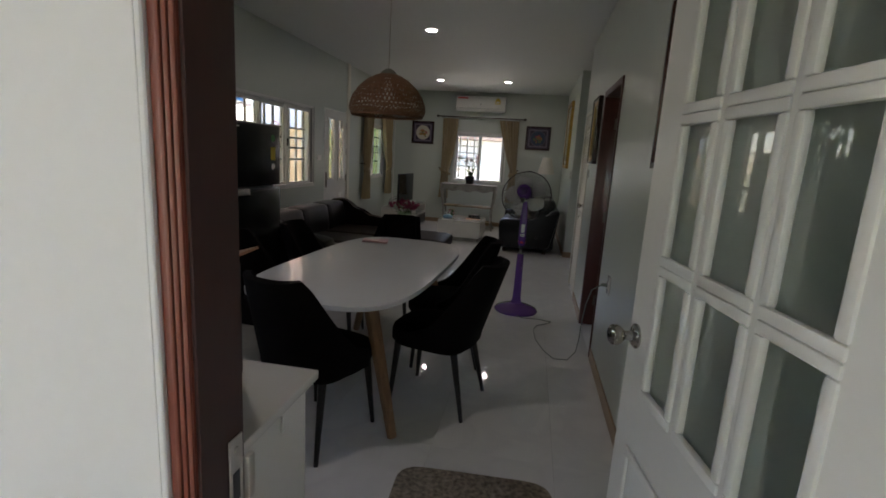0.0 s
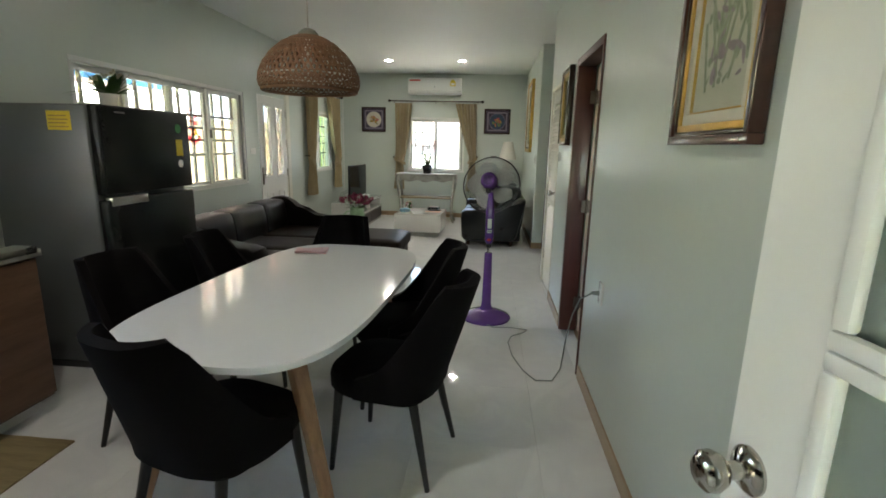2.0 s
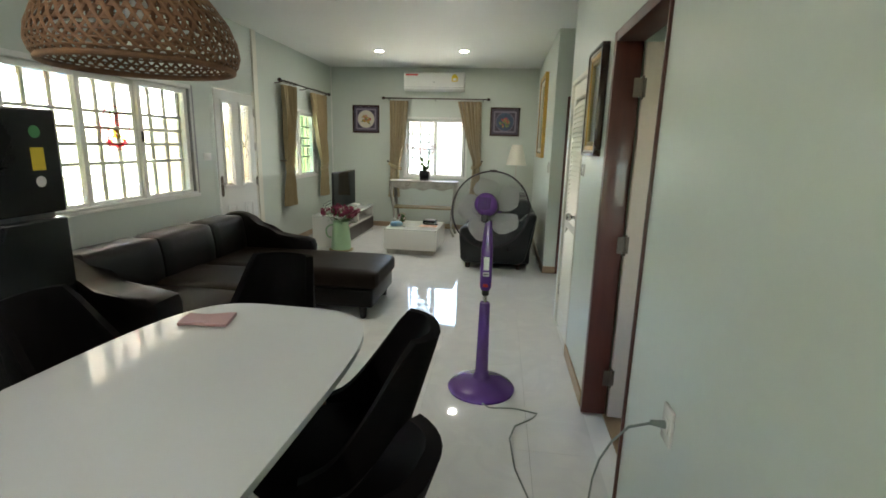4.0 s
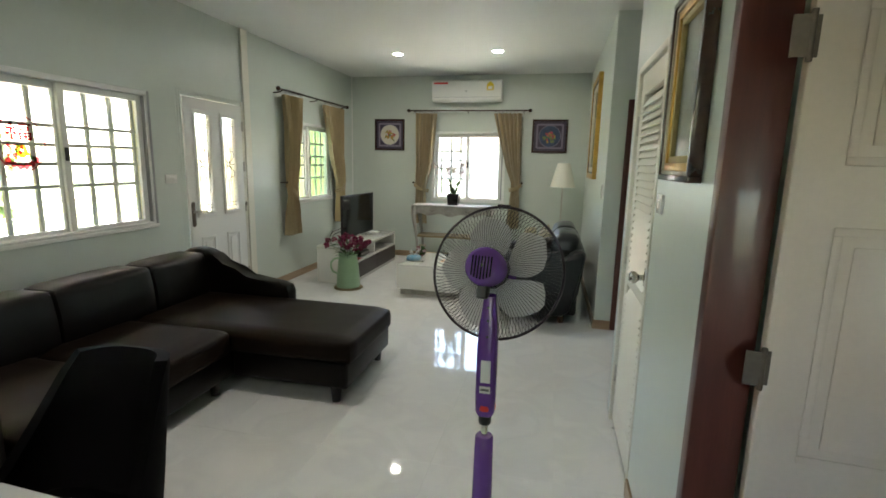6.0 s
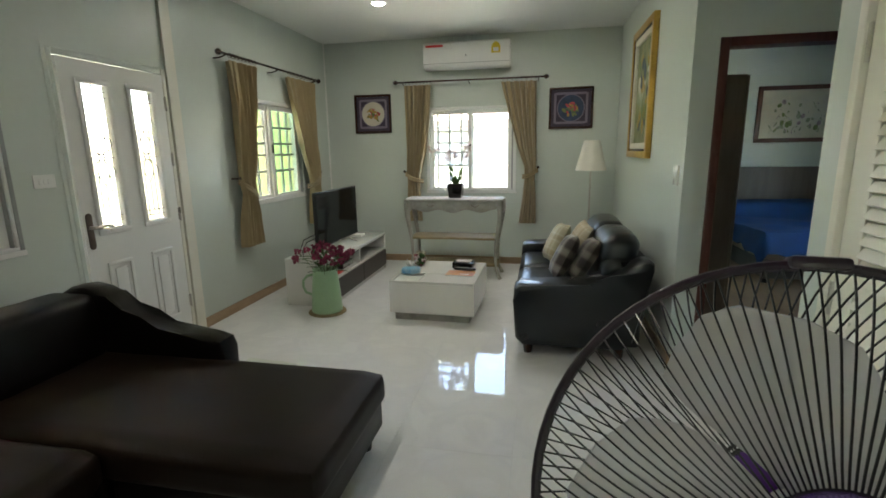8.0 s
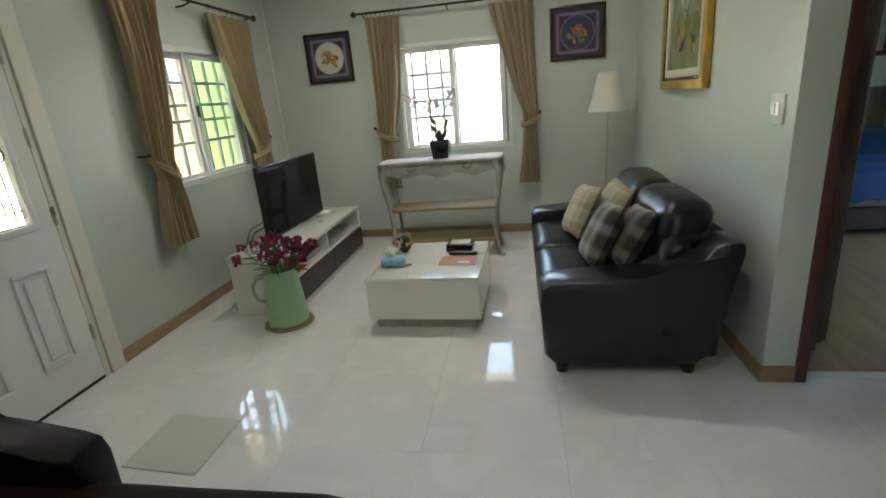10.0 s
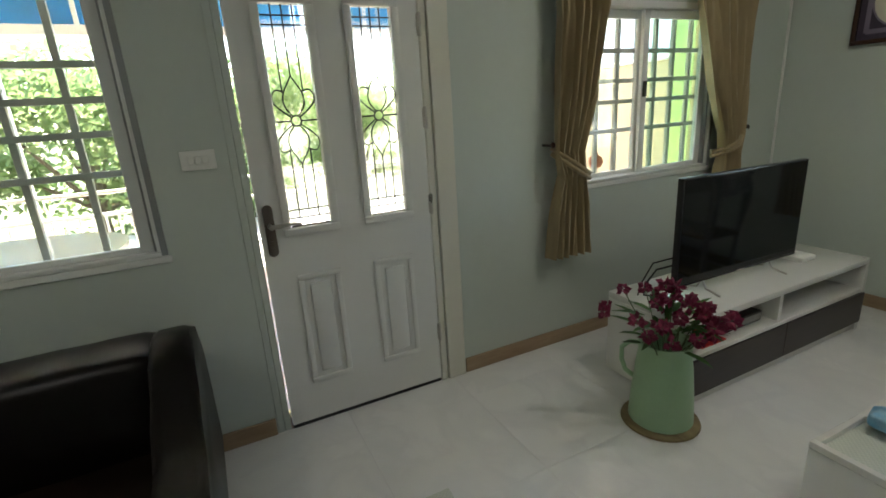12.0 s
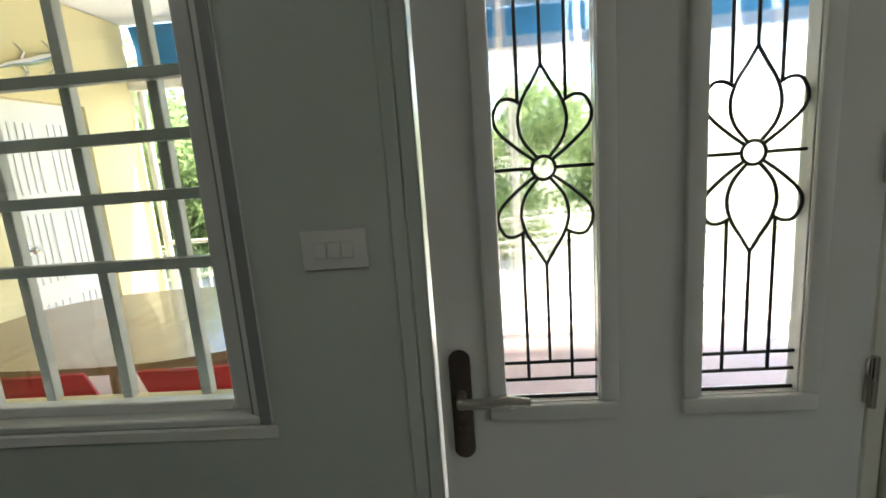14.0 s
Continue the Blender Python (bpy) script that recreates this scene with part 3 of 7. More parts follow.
for y0, y1, z0, z1 in openings:
    moulding(y0 - 0.034, y1 + 0.034, z0 - 0.034, z1 + 0.034, 0.034, 0.014, leaf, "pane_moulding")
    pane = part("pane", box((XL - 0.012, y0, z0), (XL - 0.006, y1, z1)), LEADGLASS, leaf, "clear textured leaded glass")
    pane.visible_shadow = False
    yc, zc, r, x = (y0 + y1) / 2, 1.423, 0.0034, XL - 0.003
    bm = bmesh.new()
    ring = [(x, yc + 0.021 * math.cos(a), zc + 0.021 * math.sin(a)) for a in [2 * math.pi * k / 20 for k in range(20)]]
    tube(ring, r, 6, bm, True)
    w = (y1 - y0) / 2
    for sz in (-1, 1):
        for sy in (-1, 1):
            inner = [(0.012, 0.020), (0.035, 0.050), (0.043, 0.085), (0.034, 0.120), (0.016, 0.150), (0.0, 0.178)]
            outer = [(0.016, 0.014), (0.050, 0.040), (0.080, 0.070), (0.086, 0.096), (0.074, 0.120), (0.055, 0.123), (0.036, 0.113)]
            for run in (inner, outer):
                tube([(x, yc + sy * a, zc + sz * b) for a, b in flow(run, 5)], r, 6, bm)
            tube([(x, yc + sy * 0.021, zc), (x, yc + sy * w, zc)], r, 6, bm)
        lim = z1 if sz > 0 else z0 + 0.075
        tube([(x, yc, zc + sz * 0.178), (x, yc, lim)], r, 6, bm)
        for sy in (-1, 1):
            tube([(x, yc + sy * 0.042, zc + sz * 0.116), (x, yc + sy * 0.042, z1 if sz > 0 else z0 + 0.04)], r, 6, bm)
    for z in (z0 + 0.04, z0 + 0.075, z0 + 0.003, z1 - 0.04, z1 - 0.075):
        tube([(x, y0, z), (x, y1, z)], r, 6, bm)
    part("lead_came", bm, LEAD, leaf)
for y0, y1 in ((6.815, 7.01), (7.175, 7.375)):
    p_ = moulding(y0, y1, 0.215, 0.76, 0.026, 0.012, leaf, "panel_moulding")
    part("raised_panel", box((XL + 0.0126, y0 + 0.05, 0.265), (XL + 0.021, y1 - 0.05, 0.71), 0.007, 2), WHITE, leaf)
handle = part("handle_plate", prism([(6.735 + 0.021 * math.cos(a), (1.07 if math.sin(a) > 0 else 0.885) + 0.021 * math.sin(a)) for a in [2 * math.pi * k / 24 for k in range(24)]], XL + 0.0125, XL + 0.021, "x", 0.003), BRONZE, leaf, "dark bronze handle plate")
part("lever", tube([(XL + 0.02, 6.735, 1.0), (XL + 0.058, 6.735, 1.0), (XL + 0.062, 6.77, 1.002), (XL + 0.060, 6.82, 1.006), (XL + 0.056, 6.862, 0.998)], [0.011, 0.011, 0.010, 0.009, 0.008], 12), STEEL, handle, "brushed steel lever")
part("lock_cylinder", lathe([(0.011, 0), (0.011, 0.004), (0.006, 0.006)], 16), BRONZE, handle).matrix_local = pose(XL + 0.021, 6.735, 0.925, 0, 90, 0)
part("threshold_brush", box((XL - 0.02, Y0, 0.0), (XL + 0.008, Y1, 0.021), 0.002, 1), BLACKPLASTIC, fd)
frame_ = bmesh.new()
box((XL - 0.12, 7.497, 0), (XL + 0.010, 7.532, 2.045), 0.003, 1, frame_)
part("door_frame", frame_, CREAM, fd)
frame_ = box((XL - 0.12, 6.655, 0), (XL + 0.004, 6.685, 2.045), 0.003, 1)
box((XL - 0.12, 6.6855, 2.006), (XL + 0.004, 7.4965, 2.045), 0.003, 1, frame_)
part("door_frame", frame_, WALL, fd)
tagged(part("trim_upright", box((XL + 0.0005, 7.536, 0), (XL + 0.022, 7.64, HC), 0.004, 1), CREAM), kind="structure")
tagged(part("trim_latch_side", box((XL + 0.0005, 6.625, 0), (XL + 0.004, 6.653, 2.07), 0.002, 1), WALL), kind="structure")
for z in (0.30, 0.99, 1.40, 1.80):
    bm = box((XL + 0.008, 7.484, z - 0.045), (XL + 0.018, 7.507, z + 0.045), 0.003, 1)
    tube([(XL + 0.02, 7.495, z - 0.05), (XL + 0.02, 7.495, z + 0.05)], 0.007, 10, bm)
    part("hinge", bm, STEEL, fd)


def switch_plate(name, at, size, axis, sgn, rockers, label, mat=None):
    root = thing(name, label, "wall switch")
    h, v = size[0] / 2, size[1] / 2
    x, y, z = at
    if axis == "x":
        lo, hi = (min(x, x + 0.01 * sgn), y - h, z - v), (max(x, x + 0.01 * sgn), y + h, z + v)
    part("plate", box(lo, hi, 0.003, 2), mat or WHITE, root)
    for k in range(rockers):
        w = size[0] * 0.62 / rockers
        yc = y - size[0] * 0.31 + w * (k + 0.5)
        a = (min(x + 0.0104 * sgn, x + 0.015 * sgn), yc - w / 2 + 0.001, z - v * 0.42)
        b = (max(x + 0.0104 * sgn, x + 0.015 * sgn), yc + w / 2 - 0.001, z + v * 0.42)
        part("rocker", box(a, b, 0.002, 1), mat or WHITE, root)
    return root


switch_plate("light_switch", (XL, 6.515, 1.30), (0.125, 0.075), "x", 1, 3, "white three-gang light switch beside the front door")
switch_plate("light_switch", (XR, 5.055, 1.347), (0.085, 0.075), "x", -1, 1, "white single light switch beneath a framed picture", LACQ)
switch_plate("wall_socket", (XR, 3.16, 0.68), (0.075, 0.115), "x", -1, 1, "white wall socket with the fan's plug in it", LACQ)
switch_plate("light_switch", (XR2, 7.66, 1.255), (0.11, 0.125), "x", -1, 2, "white double light switch on the wall's end", LACQ)

# ---- timber door frames and inner doors ----


MAROONWOOD = wood("maroon_varnished_timber", (0.066, 0.017, 0.012), (0.105, 0.026, 0.018), 0.35, (6, 6, 0.6), 4, coat=0.2)


def timber_frame(name, axis, d0, d1, s0, s1, top, mat, w=0.05, label="red-brown timber door frame", w0=None):
    root = thing(name, label, "door frame", kind="structure")

    def q(d, s, z):
        return (d, s, z) if axis == "x" else (s, d, z)

    for nm, a, b, z0, z1 in (("jamb", s0, s0 + (w0 or w), 0, top), ("jamb", s1 - w, s1, 0, top), ("head", s0 + (w0 or w), s1 - w, top - w, top)):
        part(nm, box(q(d0, a, z0), q(d1, b, z1), 0.004, 2), mat, root)
    return root


# white leaf paint with the warm light's pinkish tint put into its colour
WARMLEAF = material("white_leaf_warm_light", (0.64, 0.53, 0.45), 0.4, var=0.05, bump=0.04)


def panel_leaf(root, width, height, rows, thick=0.036, mat=None):
    """A white leaf in the plane y = 0, hinge at x = 0, with raised panels (x0, x1, z0, z1)."""
    mat = mat or WHITE
    lf = part("leaf", box((0, -thick / 2, 0.012), (width, thick / 2, height), 0.002, 1), mat, root)
    for x0, x1, z0, z1 in rows:
        for s in (-1, 1):
            bm = bmesh.new()
            y = s * thick / 2
            for a, b, c, d in ((x0, x1, z0, z0 + 0.02), (x0, x1, z1 - 0.02, z1), (x0, x0 + 0.02, z0 + 0.02, z1 - 0.02), (x1 - 0.02, x1, z0 + 0.02, z1 - 0.02)):
                box((a, min(y + s * 0.0005, y + s * 0.005), c), (b, max(y + s * 0.0005, y + s * 0.005), d), 0.0024, 2, bm)
            box((x0 + 0.045, min(y + s * 0.0005, y + s * 0.004), z0 + 0.045), (x1 - 0.045, max(y + s * 0.0005, y + s * 0.004), z1 - 0.045), 0.002, 2, bm)
            part("panel", bm, mat, lf)
    return lf


timber_frame("door_frame_2", "x", XR - 0.012, XR + 0.12, 3.587, 4.419, 2.049, MAROONWOOD, w0=0.014)
d2 = thing("door_2", "white six-panel door standing open into the side room", "door", (XR + 0.125, 4.345, 0), -4, kind="structure")
panel_leaf(d2, 0.74, 1.99, [(0.10, 0.33, 0.15, 0.62), (0.41, 0.64, 0.15, 0.62), (0.10, 0.33, 0.76, 1.36), (0.41, 0.64, 0.76, 1.36), (0.10, 0.33, 1.50, 1.85), (0.41, 0.64, 1.50, 1.85)], mat=WARMLEAF)
for z in (0.25, 1.0, 1.78):
    bm = box((-0.045, -0.034, z - 0.045), (-0.002, -0.030, z + 0.045), 0.001, 1)
    box((0.001, -0.0225, z - 0.045), (0.014, -0.0185, z + 0.045), 0.001, 1, bm)
    tube([(-0.005, -0.03, z - 0.055), (-0.005, -0.03, z + 0.055)], 0.007, 10, bm)
    part("hinge", bm, BRONZE, d2)
timber_frame("door_frame_3", "x", XR - 0.006, XR + 0.116, 5.171, 5.879, 1.999, CREAM, 0.035, "cream-painted timber door frame")
d3 = thing("door_3", "cream louvred door with a steel knob, shut", "door", kind="structure")
XD = XR + 0.012
bm = bmesh.new()
for a, b, c, d in ((5.210, 5.298, 0.012, 1.96), (5.752, 5.840, 0.012, 1.96), (5.298, 5.752, 0.012, 0.20), (5.298, 5.752, 1.85, 1.96), (5.298, 5.752, 0.86, 0.93)):
    box((XD, a, c), (XD + 0.034, b, d), 0.002, 1, bm)
louvre = part("leaf", bm, CREAM, d3)
slat = to_mesh("slat", slab((0, 5.296, 0), (0, 5.754, 0), 0.031, 0.004, 0.0, up=(-0.86, 0, 0.5)), CREAM)
for z0, z1 in ((0.20, 0.86), (0.93, 1.85)):
    n = int((z1 - z0) / 0.036)
    for k in range(n):
        ob = new("slat", slat)
        ob.location = (XD + 0.012, 0, z0 + 0.022 + k * (z1 - z0 - 0.03) / n)
        ob.parent = louvre


def knob(parent, at, way):
    """A round door knob with its rose, its axis along way."""
    k = part("knob", lathe([(0.033, 0), (0.033, 0.004), (0.026, 0.010), (0.013, 0.014), (0.012, 0.032), (0.022, 0.040), (0.028, 0.052), (0.027, 0.064), (0.018, 0.072), (0.006, 0.0735)], 24), KNOBSTEEL, parent, "polished steel knob")
    k.matrix_local = Matrix.Translation(at) @ Vector(way).to_track_quat("Z", "Y").to_matrix().to_4x4()
    return k


knob(d3, (XD - 0.0005, 5.255, 1.005), (-1, 0, 0))
for z in (0.3, 1.0, 1.7):
    part("hinge", tube([(XD - 0.004, 5.845, z - 0.05), (XD - 0.004, 5.845, z + 0.05)], 0.007, 10), STEEL, d3)
timber_frame("door_frame_4", "y", 7.508, 7.64, 0.701, 1.499, 2.049, MAROONWOOD)
tagged(part("trim_corner", box((XR + 0.02, 5.981, 0), (XR + 0.11, 5.992, HC), 0.003, 1), WHITE), kind="structure")

# ---- entry frame and glazed door ----
ef = thing("door_frame_5", "moulded red-brown timber entrance frame", "door frame", kind="structure")
bm = box((-0.389, 0.415, 0), (-0.357, 0.497, 2.079), 0.004, 2)
for k in range(3):
    box((-0.378 + 0.0078 * k, 0.411, 0), (-0.3725 + 0.0078 * k, 0.4155, 2.079), 0.002, 2, bm)
jamb_l = part("jamb", bm, REDWOOD, ef)
# thin added strip whose dark colour stands for shade on the reveal
part("reveal_shade", box((-0.3568, 0.417, 0), (-0.352, 0.496, 2.03), 0.001, 1), SHADEDWOOD, jamb_l, "opening's inner face, its shade put into a dark maroon colour")
bm = box((0.465, 0.415, 0), (0.519, 0.531, 2.079), 0.004, 2)
part("jamb", bm, REDWOOD, ef)
part("head", box((-0.357, 0.415, 2.03), (0.465, 0.531, 2.079), 0.004, 2), REDWOOD, ef)
bm = box((-0.3519, 0.463, 0.965), (-0.3495, 0.490, 1.095), 0.001, 1)
box((-0.3519, 0.490, 1.00), (-0.342, 0.505, 1.06), 0.003, 2, bm)
strike = part("strike_plate", bm, STEEL, jamb_l, "steel strike plate with two screws")
part("strike_hole", box((-0.3494, 0.468, 1.01), (-0.349, 0.482, 1.05)), BLACKPLASTIC, jamb_l)
for z in (0.982, 1.078):
    part("screw", lathe([(0.005, 0), (0.004, 0.0015)], 10), STEEL, jamb_l).matrix_local = pose(-0.3494, 0.476, z, 0, 90, 0)
part("caulk", box((-0.398, 0.4105, 0), (-0.3895, 0.4195, 2.085), 0.002, 1), PLASTERWHITE, ef)
tagged(part("wall_entry_render", box((-4.2, 0.4125, -0.06), (-0.399, 0.4195, 2.499), 0.001, 1), PLASTERWHITE), kind="structure")
d5 = thing("door_5", "white entrance door with nine frosted panes, standing open", "door", (0.413, 0.536, 0), 98.7, kind="structure")
W5, T5 = 0.80, 0.038
cols = [(0.129, 0.284), (0.324, 0.484), (0.525, 0.665)]
rows = [(0.884, 1.203), (1.227, 1.550), (1.574, 1.880)]
bm = bmesh.new()
xs = [0.0, *[c for q in cols for c in q], W5]
zs = [0.012, *[c for q in rows for c in q], 2.0]
for i in range(len(xs) - 1):
    for k in range(len(zs) - 1):
        if i % 2 and k % 2:
            continue
        box((xs[i], -T5 / 2, zs[k]), (xs[i + 1], T5 / 2, zs[k + 1]), bm=bm)
bmesh.ops.remove_doubles(bm, verts=bm.verts[:], dist=1e-5)
leaf5 = part("leaf", bm, WHITE, d5)
for x0, x1 in cols:
    for z0, z1 in rows:
        part("pane", box((x0 - 0.001, -0.003, z0 - 0.001), (x1 + 0.001, 0.003, z1 + 0.001)), FROST, leaf5, "greenish frosted glass")
        for s in (-1, 1):
            bm = bmesh.new()
            a0, a1 = sorted((s * (T5 / 2 - 0.012), s * (T5 / 2 + 0.006)))
            for a, b, c, d in ((x0 - 0.012, x1 + 0.012, z0 - 0.012, z0 + 0.012), (x0 - 0.012, x1 + 0.012, z1 - 0.012, z1 + 0.012), (x0 - 0.012, x0 + 0.012, z0 + 0.012, z1 - 0.012), (x1 - 0.012, x1 + 0.012, z0 + 0.012, z1 - 0.012)):
                box((a, a0, c), (b, a1, d), 0.006, 2, bm)
            part("glazing_bead", bm, WHITE, leaf5)
for x0, x1 in ((0.12, 0.40), (0.45, 0.71)):
    for s in (-1, 1):
        y = s * T5 / 2
        bm = bmesh.new()
        for a, b, c, d in ((x0, x1, 0.14, 0.165), (x0, x1, 0.695, 0.72), (x0, x0 + 0.025, 0.165, 0.695), (x1 - 0.025, x1, 0.165, 0.695)):
            box((a, min(y + s * 0.0005, y + s * 0.01), c), (b, max(y + s * 0.0005, y + s * 0.01), d), 0.005, 2, bm)
        box((x0 + 0.06, min(y + s * 0.0005, y + s * 0.008), 0.20), (x1 - 0.06, max(y + s * 0.0005, y + s * 0.008), 0.58), 0.006, 2, bm)
        part("panel", bm, WHITE, leaf5)
knob(d5, (0.755, T5 / 2, 1.005), (0, 1, 0))
knob(d5, (0.755, -T5 / 2, 1.005), (0, -1, 0))
part("door_stop", lathe([(0.02, 0), (0.02, 0.006), (0.012, 0.012), (0.012, 0.04), (0.024, 0.046), (0.024, 0.062), (0.01, 0.066)], 16), BLACKPLASTIC).matrix_world = pose(XR - 0.0125, 1.14, 1.02, 0, -90, 0)
tagged(bpy.data.objects["door_stop"], "black rubber door stop on the wall", "door stop")

# ---- dining table and chairs ----
tb = thing("dining_table", "long white-topped dining table with rounded ends and slanted wooden legs", "table", (-0.968, 2.862, 0), -3)
outline = []
for k in range(72):
    a = 2 * math.pi * k / 72
    c, s = math.cos(a), math.sin(a)
    outline.append((0.460 * math.copysign(abs(c) ** 0.50, c), 0.912 * math.copysign(abs(s) ** 0.52, s)))
part("tabletop", prism(outline, 0.727, 0.75, "z", 0.007), TABLETOP, tb)
part("apron", prism([(x * 0.62, y * 0.72) for x, y in outline], 0.69, 0.7265, "z", 0.003), OAK, tb)
for sx in (-1, 1):
    for sy in (-1, 1):
        bm = slab((sx * 0.20, sy * 0.56, 0.70), (sx * 0.395, sy * 0.675, 0.0), 0.034, 0.026, 0.007, w2=0.021, d2=0.019)
        part("leg", bm, OAK, tb)
    part("stretcher", slab((sx * 0.22, -0.56, 0.655), (sx * 0.22, 0.56, 0.655), 0.022, 0.014, 0.003), OAK, tb)


def dining_chair():
    """Upholstered chair facing +y, its back sweeping down into low arms."""
    root = thing("dining_chair", "black fabric dining chair with tapered legs at the white table", "chair", group="chairs round the dining table")
    # seat pan with a rounded front
    def seat_outline(s):
        pts = []
        for k in range(40):
            a = 2 * math.pi * k / 40
            c, q = math.cos(a), math.sin(a)
            w = 0.235 - 0.02 * q
            pts.append((s * w * math.copysign(abs(c) ** 0.55, c), 0.02 + s * 0.235 * math.copysign(abs(q) ** 0.55, q)))
        return pts
    bm = bmesh.new()
    rings = [(0.94, 0.375), (1.0, 0.395), (1.0, 0.445), (0.97, 0.468), (0.86, 0.480), (0.5, 0.487), (0.05, 0.488)]
    vr = [[bm.verts.new((x, y, z)) for x, y in seat_outline(s)] for s, z in rings]
    for A, C in zip(vr, vr[1:]):
        for k in range(40):
            bm.faces.new((A[k], A[(k + 1) % 40], C[(k + 1) % 40], C[k]))
    bm.faces.new(vr[0][::-1])
    bm.faces.new(vr[-1])
    part("seat", bm, FABRIC, root)

    def shell(u, v):
        a = (u - 0.5) * 2
        side = abs(a)
        # the rim: high in the middle of the back, falling along the sides to the seat
        t = min(1.0, max(0.0, (side - 0.42) / 0.58))
        top = 0.885 - 0.008 * side ** 2 - 0.395 * (1 - (1 - t) ** 1.7)
        z = 0.40 + (top - 0.40) * v
        th = a * 1.72
        lean = 0.15 * max(0.0, (z - 0.42) / 0.47) * math.cos(min(abs(th), math.pi / 2))
        wid = 0.232 - 0.052 * v ** 1.5 * (1 - t)
        x = wid * math.copysign(abs(math.sin(th)) ** 0.62, th)
        y = -0.215 * math.copysign(abs(math.cos(th)) ** 0.75, math.cos(th)) + 0.02 - lean
        return (x, y, z)
    part("backrest", sheet(shell, 30, 12, -0.036), FABRIC, root)
    for sx in (-1, 1):
        part("leg", tube([(sx * 0.170, 0.185, 0.385), (sx * 0.200, 0.215, 0.0)], [0.021, 0.011], 10), LEGBLACK, root)
        part("leg", tube([(sx * 0.165, -0.150, 0.385), (sx * 0.205, -0.235, 0.0)], [0.021, 0.011], 10), LEGBLACK, root)
    return root


CH = dining_chair()
CH.matrix_world = pose(-1.01, 2.14, 0, 0, 0, -17)
for x, y, a in ((-0.48, 2.66, 79), (-0.56, 3.25, 103), (-1.59, 2.71, -95), (-1.47, 3.36, -84), (-1.15, 3.90, 180)):
    copy_thing(CH, pose(x, y, 0, 0, 0, a))
cl = solid("folded_cloth", sheet(lambda u, v: (-0.095 + 0.19 * u, -0.06 + 0.12 * v, 0.0135 + 0.004 * math.sin(5 * u + 3 * v)), 12, 8, 0.012), PINKCLOTH, "folded pink check cloth on the dining table", "cloth", (-1.175, 3.53, 0.751), 10)

# ---- pendant lamp ----
pl = thing("pendant_lamp", "woven rattan dome pendant lamp over the dining table", "lamp", (-0.965, 3.03, 0))
prof = [(0.030, 1.918), (0.075, 1.907), (0.128, 1.878), (0.178, 1.834), (0.214, 1.784), (0.233, 1.738), (0.238, 1.703), (0.232, 1.680), (0.220, 1.665)]


def on_dome(s):
    f = s * (len(prof) - 1)
    i = min(len(prof) - 2, int(f))
    w = f - i
    return [prof[i][k] * (1 - w) + prof[i + 1][k] * w for k in (0, 1)]


NS = 56
sh = part("shade", lathe([(0.045, 1.9165), (0.044, 1.9155)], 24, close=False), RATTAN, pl)
for fam in (-1, 1):
    strand = bmesh.new()
    rows_ = []
    for j in range(17):
        s = j / 16
        r, z = on_dome(s)
        a = fam * 0.85 * s
        ha = 0.0052 / max(r, 0.03)
        rr = r + fam * 0.0014
        rows_.append([strand.verts.new(((rr + d) * math.cos(a + e), (rr + d) * math.sin(a + e), z)) for e, d in ((-ha, 0.0), (0.0, 0.0012), (ha, 0.0))])
    for A, C in zip(rows_, rows_[1:]):
        for k in range(2):
            strand.faces.new((A[k], A[k + 1], C[k + 1], C[k]))
    me = to_mesh("strand", strand, RATTAN)
    for k in range(NS):
        ob = new("strand", me)
        ob.parent = sh
        ob.matrix_local = pose(0, 0, 0, 0, 0, 360 * k / NS)
for s in [0.08 * k for k in range(1, 13)]:
    r, z = on_dome(s)
    part("hoop", tube([(r * math.cos(2 * math.pi * k / 48), r * math.sin(2 * math.pi * k / 48), z) for k in range(48)], 0.0025, 5, None, True), RATTAN, pl)
r, z = on_dome(1.0)
part("rim", tube([(r * math.cos(2 * math.pi * k / 48), r * math.sin(2 * math.pi * k / 48), z) for k in range(48)], 0.008, 8, closed=True), RATTAN, pl)
part("cap", lathe([(0.050, 1.908), (0.047, 1.924), (0.036, 1.937), (0.018, 1.946), (0.005, 1.950)], 24), CAPGREY, pl, "grey-green dome cap")
part("inner_ring", tube([(0.19 * math.cos(2 * math.pi * k / 40), 0.19 * math.sin(2 * math.pi * k / 40), 1.735) for k in range(40)], 0.004, 6, closed=True), WHITE, pl)
part("cable", tube([(0, 0, 1.945), (0, 0, HC - 0.02)], 0.003, 8), STEEL, pl)
part("socket", lathe([(0.02, 1.84), (0.022, 1.87), (0.02, 1.905), (0.008, 1.912)], 16), WHITE, pl)
part("bulb", lathe([(0.004, 1.755), (0.022, 1.765), (0.03, 1.79), (0.024, 1.82), (0.014, 1.84)], 16), WHITE, pl)
part("ceiling_rose", lathe([(0.05, HC - 0.022), (0.05, HC - 0.006), (0.045, HC - 0.0005)], 24), WHITE, pl)

# ---- ceiling downlights ----
# the last one, towards the entrance, is an added lamp out of view
for x, y in ((-1.79, 8.83), (-0.59, 8.82), (-1.235, 5.40), (-1.235, 1.6)):
    dl = thing("downlight", "round white recessed ceiling downlight, lit", "lamp", (x, y, HC), group="ceiling downlights")
    part("trim_ring", lathe([(0.056, -0.001), (0.072, -0.001), (0.074, -0.005), (0.070, -0.011), (0.060, -0.012), (0.056, -0.006)], 32, close=False), WHITE, dl)
    part("diffuser", lathe([(0.0562, -0.007), (0.001, -0.0072)], 32), LIT, dl)


